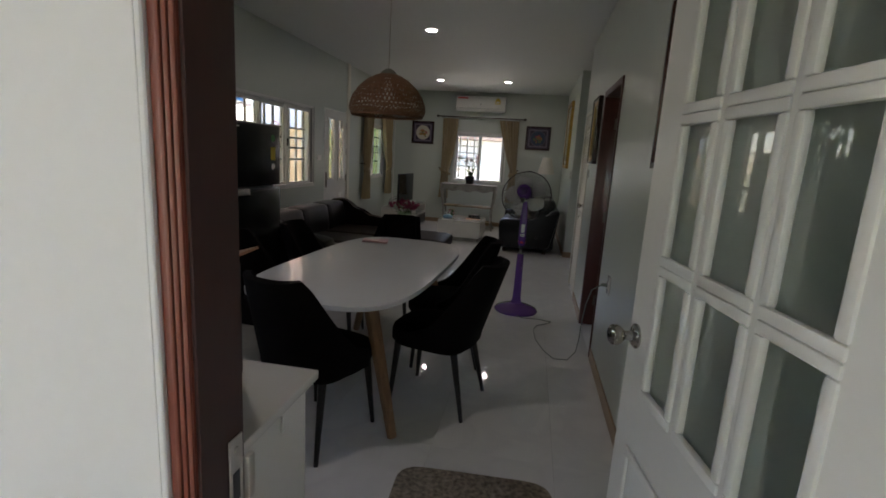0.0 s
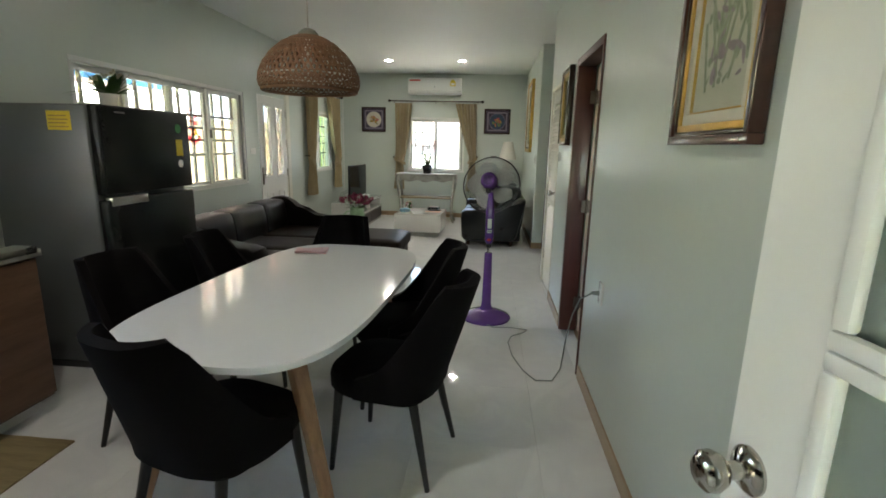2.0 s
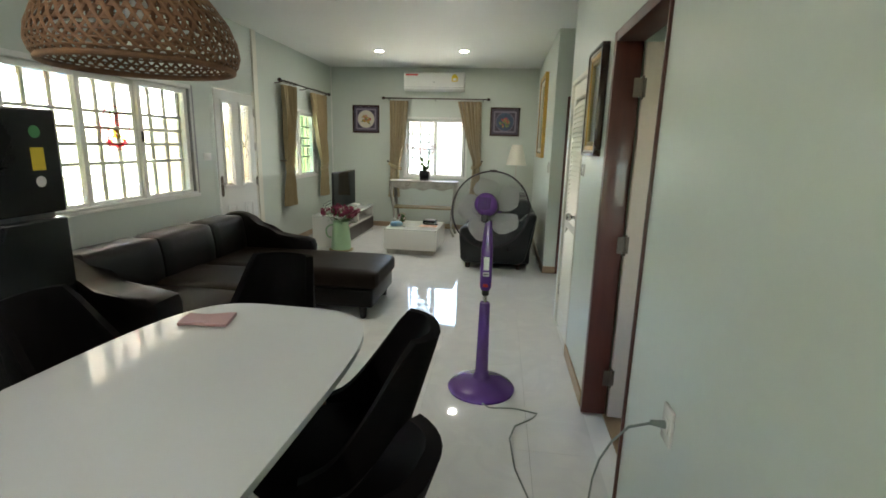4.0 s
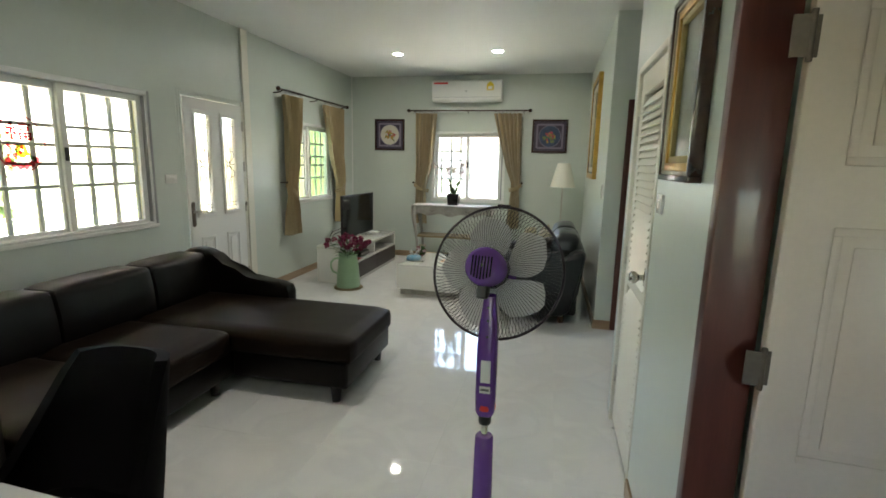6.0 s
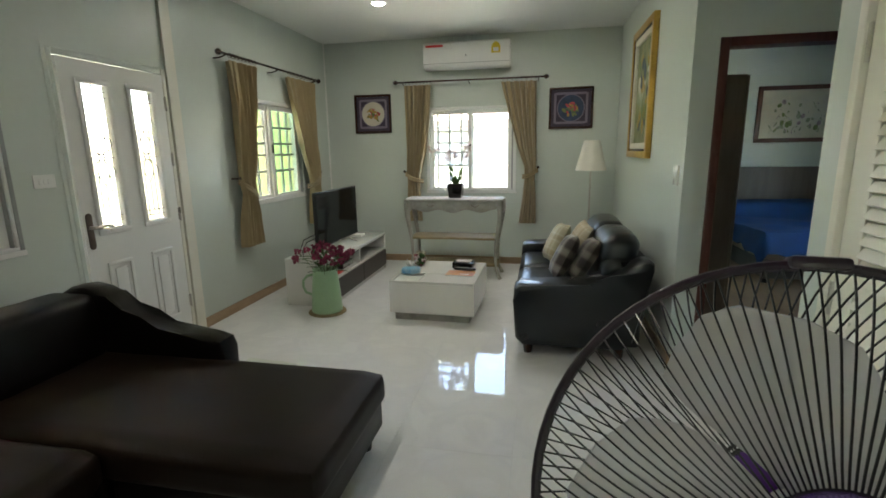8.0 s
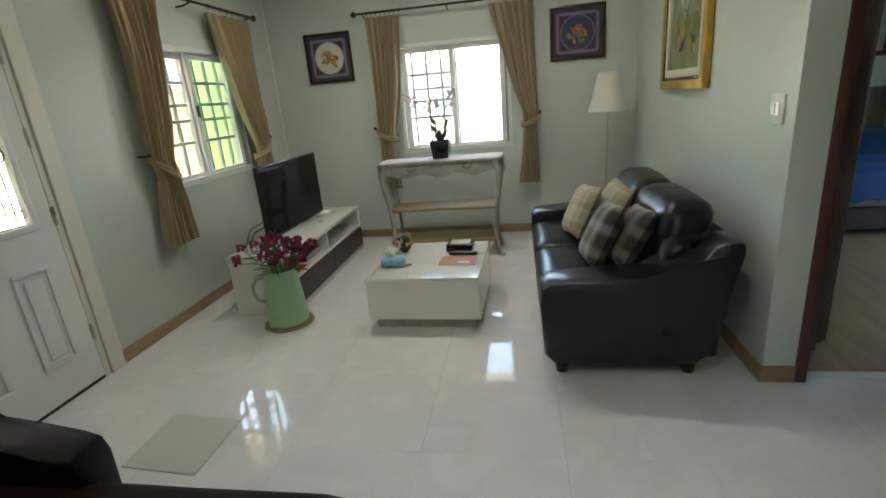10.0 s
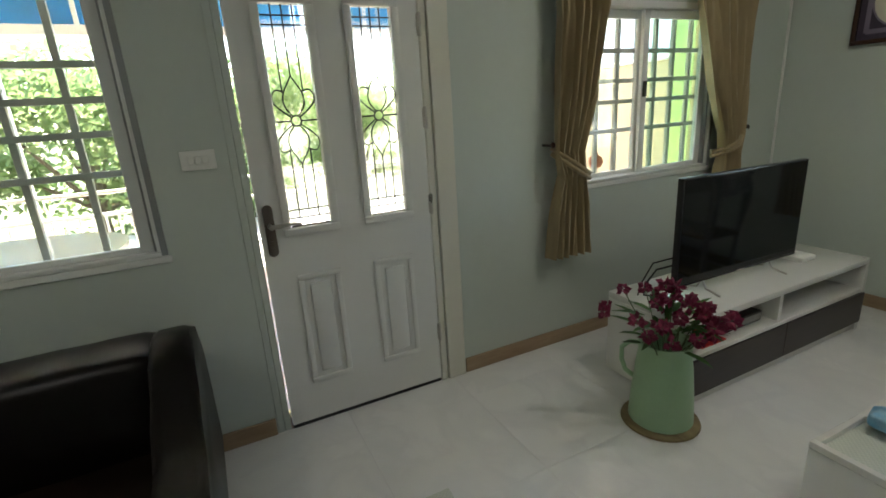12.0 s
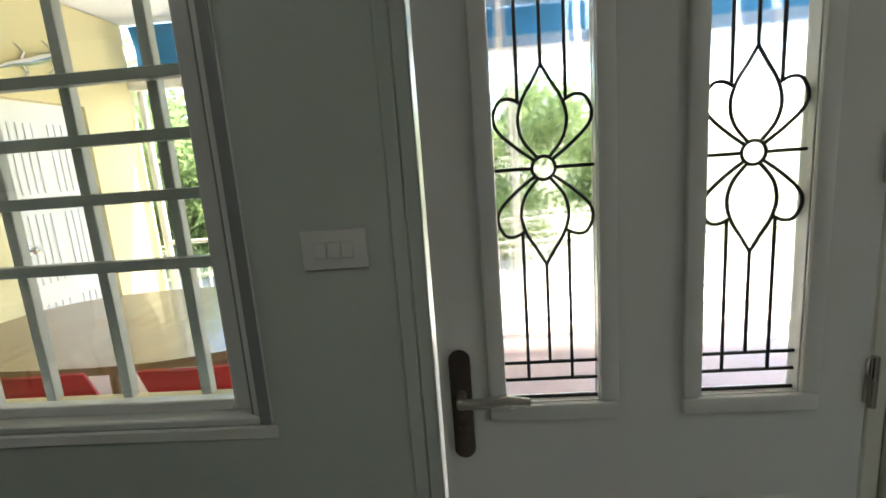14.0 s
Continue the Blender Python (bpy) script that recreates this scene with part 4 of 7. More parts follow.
# ---- corner sofa ----


def shear(bm, fn):
    for v in bm.verts:
        v.co = Vector(fn(*v.co))
    return bm


s1 = thing("corner_sofa", "dark brown leather corner sofa with a chaise, along the window wall", "sofa")
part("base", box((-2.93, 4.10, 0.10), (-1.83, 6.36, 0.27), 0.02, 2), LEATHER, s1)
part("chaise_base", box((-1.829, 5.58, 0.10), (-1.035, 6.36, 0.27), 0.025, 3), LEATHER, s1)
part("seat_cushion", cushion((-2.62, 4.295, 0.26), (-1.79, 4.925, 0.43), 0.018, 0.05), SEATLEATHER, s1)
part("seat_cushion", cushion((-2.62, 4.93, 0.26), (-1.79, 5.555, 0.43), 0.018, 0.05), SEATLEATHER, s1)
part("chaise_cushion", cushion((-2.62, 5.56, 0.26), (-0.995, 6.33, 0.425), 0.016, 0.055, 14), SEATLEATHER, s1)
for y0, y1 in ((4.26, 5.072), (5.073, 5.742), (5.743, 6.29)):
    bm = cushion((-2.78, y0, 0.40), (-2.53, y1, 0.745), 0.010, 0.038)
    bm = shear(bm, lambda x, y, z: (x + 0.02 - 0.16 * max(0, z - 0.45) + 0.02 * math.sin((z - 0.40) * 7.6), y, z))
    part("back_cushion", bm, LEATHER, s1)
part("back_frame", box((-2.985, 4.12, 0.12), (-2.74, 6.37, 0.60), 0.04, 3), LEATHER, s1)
arm = [(-2.98, 0.10), (-1.86, 0.10), (-1.825, 0.13), (-1.815, 0.47), (-1.835, 0.525), (-1.90, 0.545), (-2.05, 0.553), (-2.18, 0.572), (-2.29, 0.605), (-2.39, 0.665), (-2.47, 0.73), (-2.53, 0.765), (-2.61, 0.778), (-2.70, 0.765), (-2.78, 0.72), (-2.94, 0.60), (-2.98, 0.52)]
part("arm", prism(arm, 6.265, 6.395, "y", 0.03), LEATHER, s1)
part("arm", prism([(x, z + (0.075 if z > 0.4 and x > -2.4 else 0.0) + (0.03 if -2.6 < x <= -2.4 else 0.0)) for x, z in arm], 4.06, 4.29, "y", 0.035), LEATHER, s1)
for x, y in ((-1.13, 5.63), (-1.11, 6.30), (-1.92, 4.18), (-2.85, 4.18), (-2.85, 6.30), (-1.90, 5.50)):
    part("leg", tube([(x, y, 0.10), (x, y, 0.0)], [0.036, 0.026], 12), LEGBLACK, s1)

# ---- black leather two-seat sofa ----
s2 = thing("leather_sofa", "black leather two-seat sofa with raised headrests against the wall", "sofa")
part("base", box((-0.40, 7.60, 0.07), (0.40, 9.22, 0.28), 0.03, 3), BLACKLEATHER, s2)
for y0, y1 in ((7.76, 8.385), (8.39, 9.03)):
    bm = cushion((-0.465, y0, 0.24), (0.16, y1, 0.445), 0.018, 0.06)
    part("seat_cushion", bm, BLACKLEATHER, s2)
    bm = cushion((0.06, y0 - 0.05, 0.36), (0.33, y1 + 0.02, 0.69), 0.02, 0.08)
    part("back_cushion", shear(bm, lambda x, y, z: (x + 0.30 * (z - 0.38), y, z)), BLACKLEATHER, s2)
    bm = cushion((0.02, y0 - 0.01, 0.60), (0.28, y1 + 0.01, 0.825), 0.02, 0.085)
    part("headrest", shear(bm, lambda x, y, z: (x + 0.20 * (z - 0.5) + 0.07, y, z)), BLACKLEATHER, s2)
    part("seam", tube([(-0.15, y0 + 0.06, 0.449), (-0.15, y1 - 0.06, 0.449)], 0.004, 6), BLACKLEATHER, s2)
part("back_shell", prism([(0.18, 0.10), (0.36, 0.10), (0.41, 0.30), (0.46, 0.66), (0.42, 0.70), (0.36, 0.68), (0.26, 0.40)], 7.60, 9.22, "y", 0.025), BLACKLEATHER, s2)
arm2 = [(-0.40, 0.07), (0.27, 0.07), (0.34, 0.13), (0.452, 0.64), (0.448, 0.685), (0.42, 0.705), (0.37, 0.70), (0.32, 0.668), (0.27, 0.618), (0.21, 0.575), (0.14, 0.55), (0.04, 0.537), (-0.10, 0.53), (-0.42, 0.52), (-0.462, 0.49), (-0.468, 0.40), (-0.45, 0.12)]
for y0, y1 in ((7.525, 7.755), (9.035, 9.265)):
    part("arm", prism(arm2, y0, y1, "y", 0.04), BLACKLEATHER, s2)
for x in (-0.36, 0.26):
    for y in (7.61, 9.18):
        part("foot", lathe([(0.03, 0), (0.034, 0.03), (0.036, 0.075)], 14, (x, y, 0)), DARKFRAME, s2)


def plaid(name, base, band, line):
    m = weave(name, base, base, 200)
    t = m.node_tree
    co = t.nodes.new("ShaderNodeTexCoord")
    sep = t.nodes.new("ShaderNodeSeparateXYZ")
    t.links.new(co.outputs["Object"], sep.inputs[0])
    cur = None
    for ax, f in (("X", 46.0), ("Z", 46.0)):
        w = t.nodes.new("ShaderNodeMath")
        w.operation = "MULTIPLY"
        w.inputs[1].default_value = f
        t.links.new(sep.outputs[ax], w.inputs[0])
        s = t.nodes.new("ShaderNodeMath")
        s.operation = "SINE"
        t.links.new(w.outputs[0], s.inputs[0])
        r = t.nodes.new("ShaderNodeValToRGB")
        e = r.color_ramp.elements
        e[0].position, e[1].position = 0.42, 0.58
        e[0].color, e[1].color = (*base, 1), (*band, 1)
        hi = r.color_ramp.elements.new(0.93)
        hi.color = (*line, 1)
        half = t.nodes.new("ShaderNodeMapRange")
        half.inputs["From Min"].default_value = -1.0
        t.links.new(s.outputs[0], half.inputs[0])
        t.links.new(half.outputs[0], r.inputs[0])
        if cur is None:
            cur = r.outputs[0]
        else:
            mx = t.nodes.new("ShaderNodeMix")
            mx.data_type = "RGBA"
            mx.inputs[0].default_value = 0.5
            t.links.new(cur, mx.inputs[6])
            t.links.new(r.outputs[0], mx.inputs[7])
            t.links.new(mx.outputs[2], t.nodes["Principled BSDF"].inputs["Base Color"])
    return m


PLAID = plaid("brown_plaid", (0.035, 0.025, 0.020), (0.12, 0.095, 0.078), (0.30, 0.27, 0.22))
PLAIDPALE = plaid("cream_plaid", (0.40, 0.36, 0.24), (0.52, 0.48, 0.36), (0.30, 0.24, 0.14))


def throw_pillow(mat, label, at, rx, ry, rz, size=0.42):
    def face(sgn):
        def fn(u, v):
            a, b = 2 * u - 1, 2 * v - 1
            pin = 1 - 0.07 * (1 - a * a) * abs(b) - 0.0
            k = (max(0, 1 - a ** 4) * max(0, 1 - b ** 4)) ** 0.6
            return (a * size / 2 * (1 - 0.06 * (1 - b * b)), sgn * 0.065 * k, b * size / 2 * (1 - 0.06 * (1 - a * a)))
        return fn
    bm = sheet(face(1), 14, 14)
    sheet(face(-1), 14, 14, 0.0, bm)
    bmesh.ops.remove_doubles(bm, verts=bm.verts[:], dist=1e-4)
    ob = part("throw_pillow", bm, mat)
    ob.matrix_world = pose(*at, rx, ry, rz)
    return tagged(ob, label, "cushion", "plaid cushions on the leather sofa")


throw_pillow(PLAIDPALE, "cream and tan plaid cushion leaning on the leather sofa", (-0.15, 8.56, 0.63), 27, 6, 100, 0.36)
throw_pillow(PLAIDPALE, "tan plaid cushion behind others on the leather sofa", (0.03, 8.52, 0.64), 28, -4, 96, 0.37)
throw_pillow(PLAID, "brown and grey plaid cushion leaning on the leather sofa", (-0.11, 8.02, 0.625), 27, 7, 93, 0.37)
throw_pillow(PLAID, "dark brown plaid cushion against the sofa's arm", (0.035, 7.97, 0.62), 31, 6, 93, 0.35)

# ---- pedestal fan ----
FX, FY = -0.065, 4.560
fan = thing("pedestal_fan", "purple pedestal fan with black wire guard and translucent blades", "fan", (FX, FY, 0))
part("foot", lathe([(0.205, 0.0), (0.208, 0.012), (0.195, 0.028), (0.15, 0.048), (0.09, 0.066), (0.055, 0.08), (0.046, 0.10), (0.042, 0.12)], 40), PURPLE, fan)
col = part("column", lathe([(0.040, 0.12), (0.036, 0.30), (0.033, 0.48), (0.031, 0.56), (0.026, 0.566)], 24), PURPLE, fan)
part("steel_rod", tube([(0, 0, 0.566), (0, 0, 0.655)], 0.012, 14), CHROME, fan, "chrome telescopic rod")
part("locking_collar", lathe([(0.020, 0.61), (0.022, 0.615), (0.022, 0.64), (0.019, 0.645)], 16), BLACKPLASTIC, fan)
bm = bmesh.new()
rings = []
for z, w, d, y in ((0.645, 0.026, 0.026, 0), (0.66, 0.033, 0.032, 0), (0.72, 0.035, 0.034, 0), (0.90, 0.034, 0.030, 0.0), (0.97, 0.029, 0.024, 0.004), (1.03, 0.022, 0.022, 0.010), (1.06, 0.020, 0.022, 0.014)):
    rings.append([bm.verts.new((w * math.copysign(abs(math.cos(a)) ** 0.6, math.cos(a)), y + d * math.copysign(abs(math.sin(a)) ** 0.6, math.sin(a)), z)) for a in [2 * math.pi * k / 28 for k in range(28)]])
for A, C in zip(rings, rings[1:]):
    for k in range(28):
        bm.faces.new((A[k], A[(k + 1) % 28], C[(k + 1) % 28], C[k]))
bm.faces.new(rings[0][::-1])
bm.faces.new(rings[-1])
neck = part("neck", bm, PURPLE, fan)
part("neck_label", box((-0.016, -0.0365, 0.772), (0.016, -0.0335, 0.850), 0.001, 1), DIM, neck, "white paper label")
part("neck_label", box((-0.018, -0.0372, 0.735), (0.018, -0.0345, 0.76), 0.001, 1), DIM, neck, "white paper label with grey print")
part("print_bar", box((-0.014, -0.0378, 0.744), (0.014, -0.0372, 0.752)), GREYINK, neck)
part("red_band", lathe([(0.0345, 0.668), (0.0352, 0.672), (0.0352, 0.684), (0.0345, 0.688)], 28, close=False), REDINK, neck)
for z in (0.93, 0.985, 1.03):
    part("screw", lathe([(0.004, 0), (0.003, 0.002)], 10), BLACKPLASTIC, neck).matrix_local = pose(0, -0.030, z, 90, 0, 0)
HZ, GR, GY = 1.149, 0.236, 0.160
HEAD = Matrix.Translation((-0.018, 0.03, HZ)) @ pose(0, 0, 0, -18, 0, -9) @ Matrix.Translation((0, -0.03, -HZ))


def head_part(name, bm, mat, m=None, parent=None, label=""):
    ob = part(name, bm, mat, parent or fan, label)
    ob.matrix_local = (HEAD if parent is None else Matrix()) @ (m or Matrix())
    return ob


motor = head_part("motor_housing", shear(lathe([(0.046, -0.085), (0.054, -0.082), (0.062, -0.070), (0.067, -0.045), (0.068, 0.0), (0.063, 0.035), (0.050, 0.055)], 36), lambda x, y, z: (x, 0.055 + z, HZ - y)), PURPLE)
for k in range(7):
    h = 0.046 - 0.0022 * abs(k - 3) ** 1.5
    head_part("vent_slot", box((-0.0345 + 0.0105 * k, -0.0312, HZ - h), (-0.0300 + 0.0105 * k, -0.0240, HZ + 0.030)), SLOTBLACK, None, motor)
head_part("motor_screw", lathe([(0.005, 0), (0.004, 0.003)], 12), BLACKPLASTIC, pose(0, -0.030, HZ, 90, 0, 0), motor)
head_part("neck_joint", box((-0.018, 0.0, HZ - 0.105), (0.018, 0.05, HZ - 0.05), 0.008, 2), BLACKPLASTIC)


def guard(name, sgn, depth):
    bm = bmesh.new()
    for r in (0.058, 0.064):
        tube([(r * math.cos(a), GY + sgn * depth * (1 - ((r - 0.055) / (GR - 0.055)) ** 2.6), HZ + r * math.sin(a)) for a in [2 * math.pi * k / 48 for k in range(48)]], 0.002, 5, bm, True)
    g = head_part(name, bm, BLACKPLASTIC)
    pts = []
    for j in range(8):
        s = j / 7
        r = 0.055 + (GR - 0.055) * s
        b = 0.16 * (1 - s)
        pts.append((r * math.cos(b), sgn * depth * (1 - s ** 2.6), r * math.sin(b)))
    wire = to_mesh("wire", tube(pts, 0.0011, 4), BLACKPLASTIC)
    for k in range(108):
        ob = new("wire", wire)
        ob.parent = g
        ob.matrix_local = Matrix.Translation((0, GY, HZ)) @ pose(0, 0, 0, 0, 360 * k / 108, 0)


guard("rear_guard", -1, 0.075)
guard("front_guard", 1, 0.085)
head_part("guard_rim", tube([(GR * math.cos(a), GY, HZ + GR * math.sin(a)) for a in [2 * math.pi * k / 64 for k in range(64)]], 0.0052, 8, closed=True), RIMPLUM)
head_part("guard_clip", box((-0.024, GY - 0.012, HZ + GR - 0.004), (0.024, GY + 0.012, HZ + GR + 0.008), 0.004, 2), RIMPLUM)
head_part("guard_badge", lathe([(0.055, 0), (0.056, 0.004), (0.04, 0.010), (0.005, 0.012)], 28), PURPLE, pose(0, GY + 0.085, HZ, -90, 0, 0))
head_part("hub", lathe([(0.034, -0.035), (0.036, 0.02), (0.028, 0.03), (0.008, 0.034)], 24), BLADE, pose(0, GY, HZ, -90, 0, 0))
for b in range(5):
    a0 = 2 * math.pi * b / 5 + 0.35

    def blade(u, v, a0=a0):
        r = 0.033 + 0.170 * u
        half = 0.30 + 0.30 * math.sin(math.pi * min(1, 0.15 + 0.8 * u)) - 0.28 * max(0, u - 0.82) / 0.18
        a = a0 + (v - 0.5) * 2 * half + 0.35 * u
        y = GY + 0.022 * (v - 0.5) * 2 * (1 - 0.3 * u)
        return (r * math.cos(a), y, HZ + r * math.sin(a))
    head_part("blade", sheet(blade, 10, 6, 0.002), BLADE, None, None, "milky translucent blade")
part("cable", tube([(0.01, -0.20, 0.012), (0.06, -0.235, 0.006), (0.20, -0.22, 0.006), (0.33, -0.255, 0.006), (0.30, -0.31, 0.006), (0.20, -0.40, 0.006), (0.17, -0.52, 0.006), (0.19, -0.75, 0.006), (0.25, -0.97, 0.006), (0.32, -1.10, 0.006), (0.42, -1.09, 0.006), (0.49, -0.95, 0.02), (0.51, -0.90, 0.10), (0.50, -1.02, 0.28), (0.49, -1.20, 0.48), (0.50, -1.33, 0.62), (0.545, -1.385, 0.672)], 0.0042, 8), CABLEGREY, fan, "grey mains cable")
part("plug", tube([(0.545, -1.385, 0.675), (0.588, -1.405, 0.682)], [0.008, 0.014], 12), CABLEGREY, fan)

# ---- curtains ----


def curtain(name, axis, depth, sgn, rows, label, folds=6):
    """A gathered curtain: rows of (height, from, to) downwards, with deep folds that tighten at the tie."""
    root = thing(name, label, "curtain", group="tan tied-back curtains")

    def fn(u, v):
        f = v * (len(rows) - 1)
        i = min(len(rows) - 2, int(f))
        w = f - i
        w = w * w * (3 - 2 * w)
        z, a, b = [rows[i][k] * (1 - w) + rows[i + 1][k] * w for k in range(3)]
        wave = math.sin(u * folds * 2 * math.pi + 0.9 * math.sin(5 * v + u * 9)) + 0.35 * math.sin(u * folds * 4.3 * math.pi + 2 + 3 * v)
        d = depth + sgn * (0.016 + 0.020 * min(1.0, (b - a) / 0.28)) * wave
        s = a + (b - a) * u + 0.004 * math.sin(7 * v + 30 * u)
        return (d, s, z) if axis == "x" else (s, d, z)
    part("cloth", sheet(fn, 84, 40, 0.003), CURTAIN, root)
    return root


def tie_back(root, axis, depth, sgn, a, b, z0, z1, hook):
    def q(d, s, z):
        return (d, s, z) if axis == "x" else (s, d, z)
    bm = bmesh.new()
    for off in (0.0, 0.028):
        pts = []
        for k in range(15):
            t = k / 14
            s = a + (b - a) * t
            pts.append(q(depth + sgn * (0.058 * math.sin(math.pi * t) - 0.01), s, z0 + (z1 - z0) * t - off - 0.02 * math.sin(math.pi * t)))
        tube(pts, [0.013 + 0.003 * math.sin(k * 2.4) for k in range(15)], 7, bm)
    part("tie_back", bm, CURTAIN, root)
    part("hook", tube([q(depth - sgn * 0.075, hook, z0 + 0.012), q(depth - sgn * 0.005, hook, z0 + 0.012), q(depth + sgn * 0.012, hook, z0 + 0.016)], [0.007, 0.008, 0.016], 10), DARKFRAME, root)


def curtain_rod(axis, depth, wallpos, a, b, z, label, rings):
    root = thing("curtain_rod", label, "curtain rod")

    def q(d, s, zz):
        return (d, s, zz) if axis == "x" else (s, d, zz)
    part("rod", tube([q(depth, a + 0.05, z), q(depth, b - 0.05, z)], 0.011, 12), DARKFRAME, root)
    for e, s in ((a, -1), (b, 1)):
        part("finial", tube([q(depth, e - s * 0.055, z), q(depth, e - s * 0.045, z), q(depth, e - s * 0.03, z), q(depth, e - s * 0.012, z), q(depth, e, z)], [0.013, 0.024, 0.028, 0.02, 0.006], 14), DARKFRAME, root)
    for s in (a + 0.12, (a + b) / 2, b - 0.12):
        part("bracket", tube([q(wallpos, s, z - 0.03), q((wallpos + depth) / 2, s, z - 0.028), q(depth, s, z - 0.012)], 0.007, 8), DARKFRAME, root)
    for s in rings:
        b1 = bmesh.new()
        tube([q(depth + 0.019 * math.cos(t), s, z - 0.006 + 0.019 * math.sin(t)) for t in [2 * math.pi * k / 14 for k in range(14)]], 0.0028, 5, b1, True)
        part("ring", b1, DARKFRAME, root)


lab = "tan satin curtain tied back beside the window"
DB, DF = -2.945, 10.215
c1 = curtain("curtain", "x", DB, 1, [(2.215, 8.18, 8.60), (1.85, 8.22, 8.56), (1.45, 8.21, 8.49), (1.17, 8.20, 8.40), (1.05, 8.24, 8.41), (0.85, 8.20, 8.44), (0.585, 8.17, 8.47)], lab)
tie_back(c1, "x", DB, 1, 8.19, 8.46, 1.20, 1.04, 8.185)
c2 = curtain("curtain", "x", DB, 1, [(2.215, 9.16, 9.80), (1.85, 9.28, 9.80), (1.45, 9.42, 9.79), (1.17, 9.54, 9.78), (1.05, 9.57, 9.76), (0.85, 9.55, 9.78), (0.60, 9.53, 9.80)], lab)
tie_back(c2, "x", DB, 1, 9.82, 9.50, 1.18, 1.06, 9.83)
c3 = curtain("curtain", "y", DF, -1, [(2.205, -1.955, -1.62), (1.85, -1.95, -1.65), (1.45, -1.945, -1.70), (1.17, -1.95, -1.77), (1.06, -1.94, -1.79), (0.85, -1.955, -1.78), (0.55, -1.985, -1.76)], lab)
tie_back(c3, "y", DF, -1, -1.975, -1.75, 1.16, 1.07, -1.985)
c4 = curtain("curtain", "y", DF, -1, [(2.205, -0.78, -0.37), (1.85, -0.69, -0.37), (1.45, -0.58, -0.365), (1.22, -0.49, -0.36), (1.10, -0.485, -0.37), (0.85, -0.51, -0.35), (0.54, -0.555, -0.345)], lab)
tie_back(c4, "y", DF, -1, -0.34, -0.51, 1.20, 1.12, -0.335)
curtain_rod("x", -2.915, XL, 8.0, 9.90, 2.255, "dark wooden curtain rod with ball finials over the side window", [8.18 + 0.052 * k for k in range(8)] + [9.18 + 0.085 * k for k in range(8)])
curtain_rod("y", DF, YF, -2.10, -0.235, 2.245, "dark wooden curtain rod with ball finials over the far window", [-1.94 + 0.045 * k for k in range(8)] + [-0.76 + 0.054 * k for k in range(8)])

# ---- television and stand ----
ts = thing("tv_stand", "low white television stand with dark drawer fronts", "tv stand")
X0, X1, Ya, Yb = -2.655, -2.175, 8.335, 9.90
part("top", box((X0, Ya, 0.418), (X1, Yb, 0.452), 0.003, 2), LACQ, ts)
part("side_panel", box((X0, Ya, 0.0), (X1, Ya + 0.03, 0.4175), 0.002, 1), LACQ, ts)
part("side_panel", box((X0, Yb - 0.03, 0.0), (X1, Yb, 0.4175), 0.002, 1), LACQ, ts)
part("back_panel", box((X0, Ya + 0.0305, 0.03), (X0 + 0.012, Yb - 0.0305, 0.4175)), LACQ, ts)
part("shelf", box((X0 + 0.0125, Ya + 0.0305, 0.245), (X1, Yb - 0.0305, 0.268), 0.002, 1), LACQ, ts)
part("divider", box((X0 + 0.0125, 9.05, 0.2685), (X1 - 0.01, 9.075, 0.4175), 0.001, 1), LACQ, ts)
part("plinth", box((X0 + 0.02, Ya + 0.031, 0.0), (X1 - 0.015, Yb - 0.031, 0.045)), LACQ, ts)
for a, b in ((Ya + 0.003, 9.116), (9.120, Yb - 0.003)):
    part("drawer_front", box((X1 - 0.014, a, 0.05), (X1 + 0.006, b, 0.242), 0.002, 1), DARKWOOD, ts, "dark wood drawer front")
tv = thing("television", "black flat-screen television, switched off, on the white stand", "television")
scr = box((-0.018, -0.485, -0.272), (0.018, 0.485, 0.272), 0.006, 2)
body = part("cabinet", scr, BLACKPLASTIC, tv)
body.matrix_local = pose(-2.385, 8.98, 0.785, 0, 0, -1.2)
pn = part("screen", box((0.0182, -0.477, -0.258), (0.0192, 0.477, 0.264)), TVSCREEN, body)
part("bezel_bar", box((0.0185, -0.03, -0.268), (0.0200, 0.03, -0.262)), STEEL, body)
for y in (8.70, 9.26):
    part("foot", tube([(-2.28, y, 0.457), (-2.36, y, 0.475), (-2.385, y, 0.52), (-2.41, y, 0.475), (-2.49, y, 0.457)], 0.006, 8), STEEL, tv)
part("cable", tube([(-2.42, 8.58, 0.62), (-2.50, 8.50, 0.58), (-2.53, 8.46, 0.50), (-2.50, 8.42, 0.46), (-2.46, 8.45, 0.458)], 0.005, 8), BLACKPLASTIC, tv)
part("cable", tube([(-2.42, 8.60, 0.66), (-2.54, 8.52, 0.60), (-2.57, 8.47, 0.48), (-2.52, 8.40, 0.459)], 0.004, 8), BLACKPLASTIC, tv)
tb2 = thing("set_top_box", "small dark set-top box on the open shelf", "set-top box")
part("case", box((-2.46, 8.72, 0.2685), (-2.24, 9.0, 0.325), 0.004, 2), DARKWOOD, tb2)
part("front_strip", box((-2.2395, 8.73, 0.28), (-2.2375, 8.99, 0.315), 0.0005, 1), WORN, tb2)
rt = thing("router", "small white router beside the television", "router")
part("case", box((-2.50, 9.52, 0.452), (-2.34, 9.66, 0.478), 0.006, 2), WHITE, rt)
solid("leaflet", box((-2.36, 8.48, 0.2685), (-2.20, 8.66, 0.2725)), REDINK, "red and white leaflet on the open shelf", "leaflet")

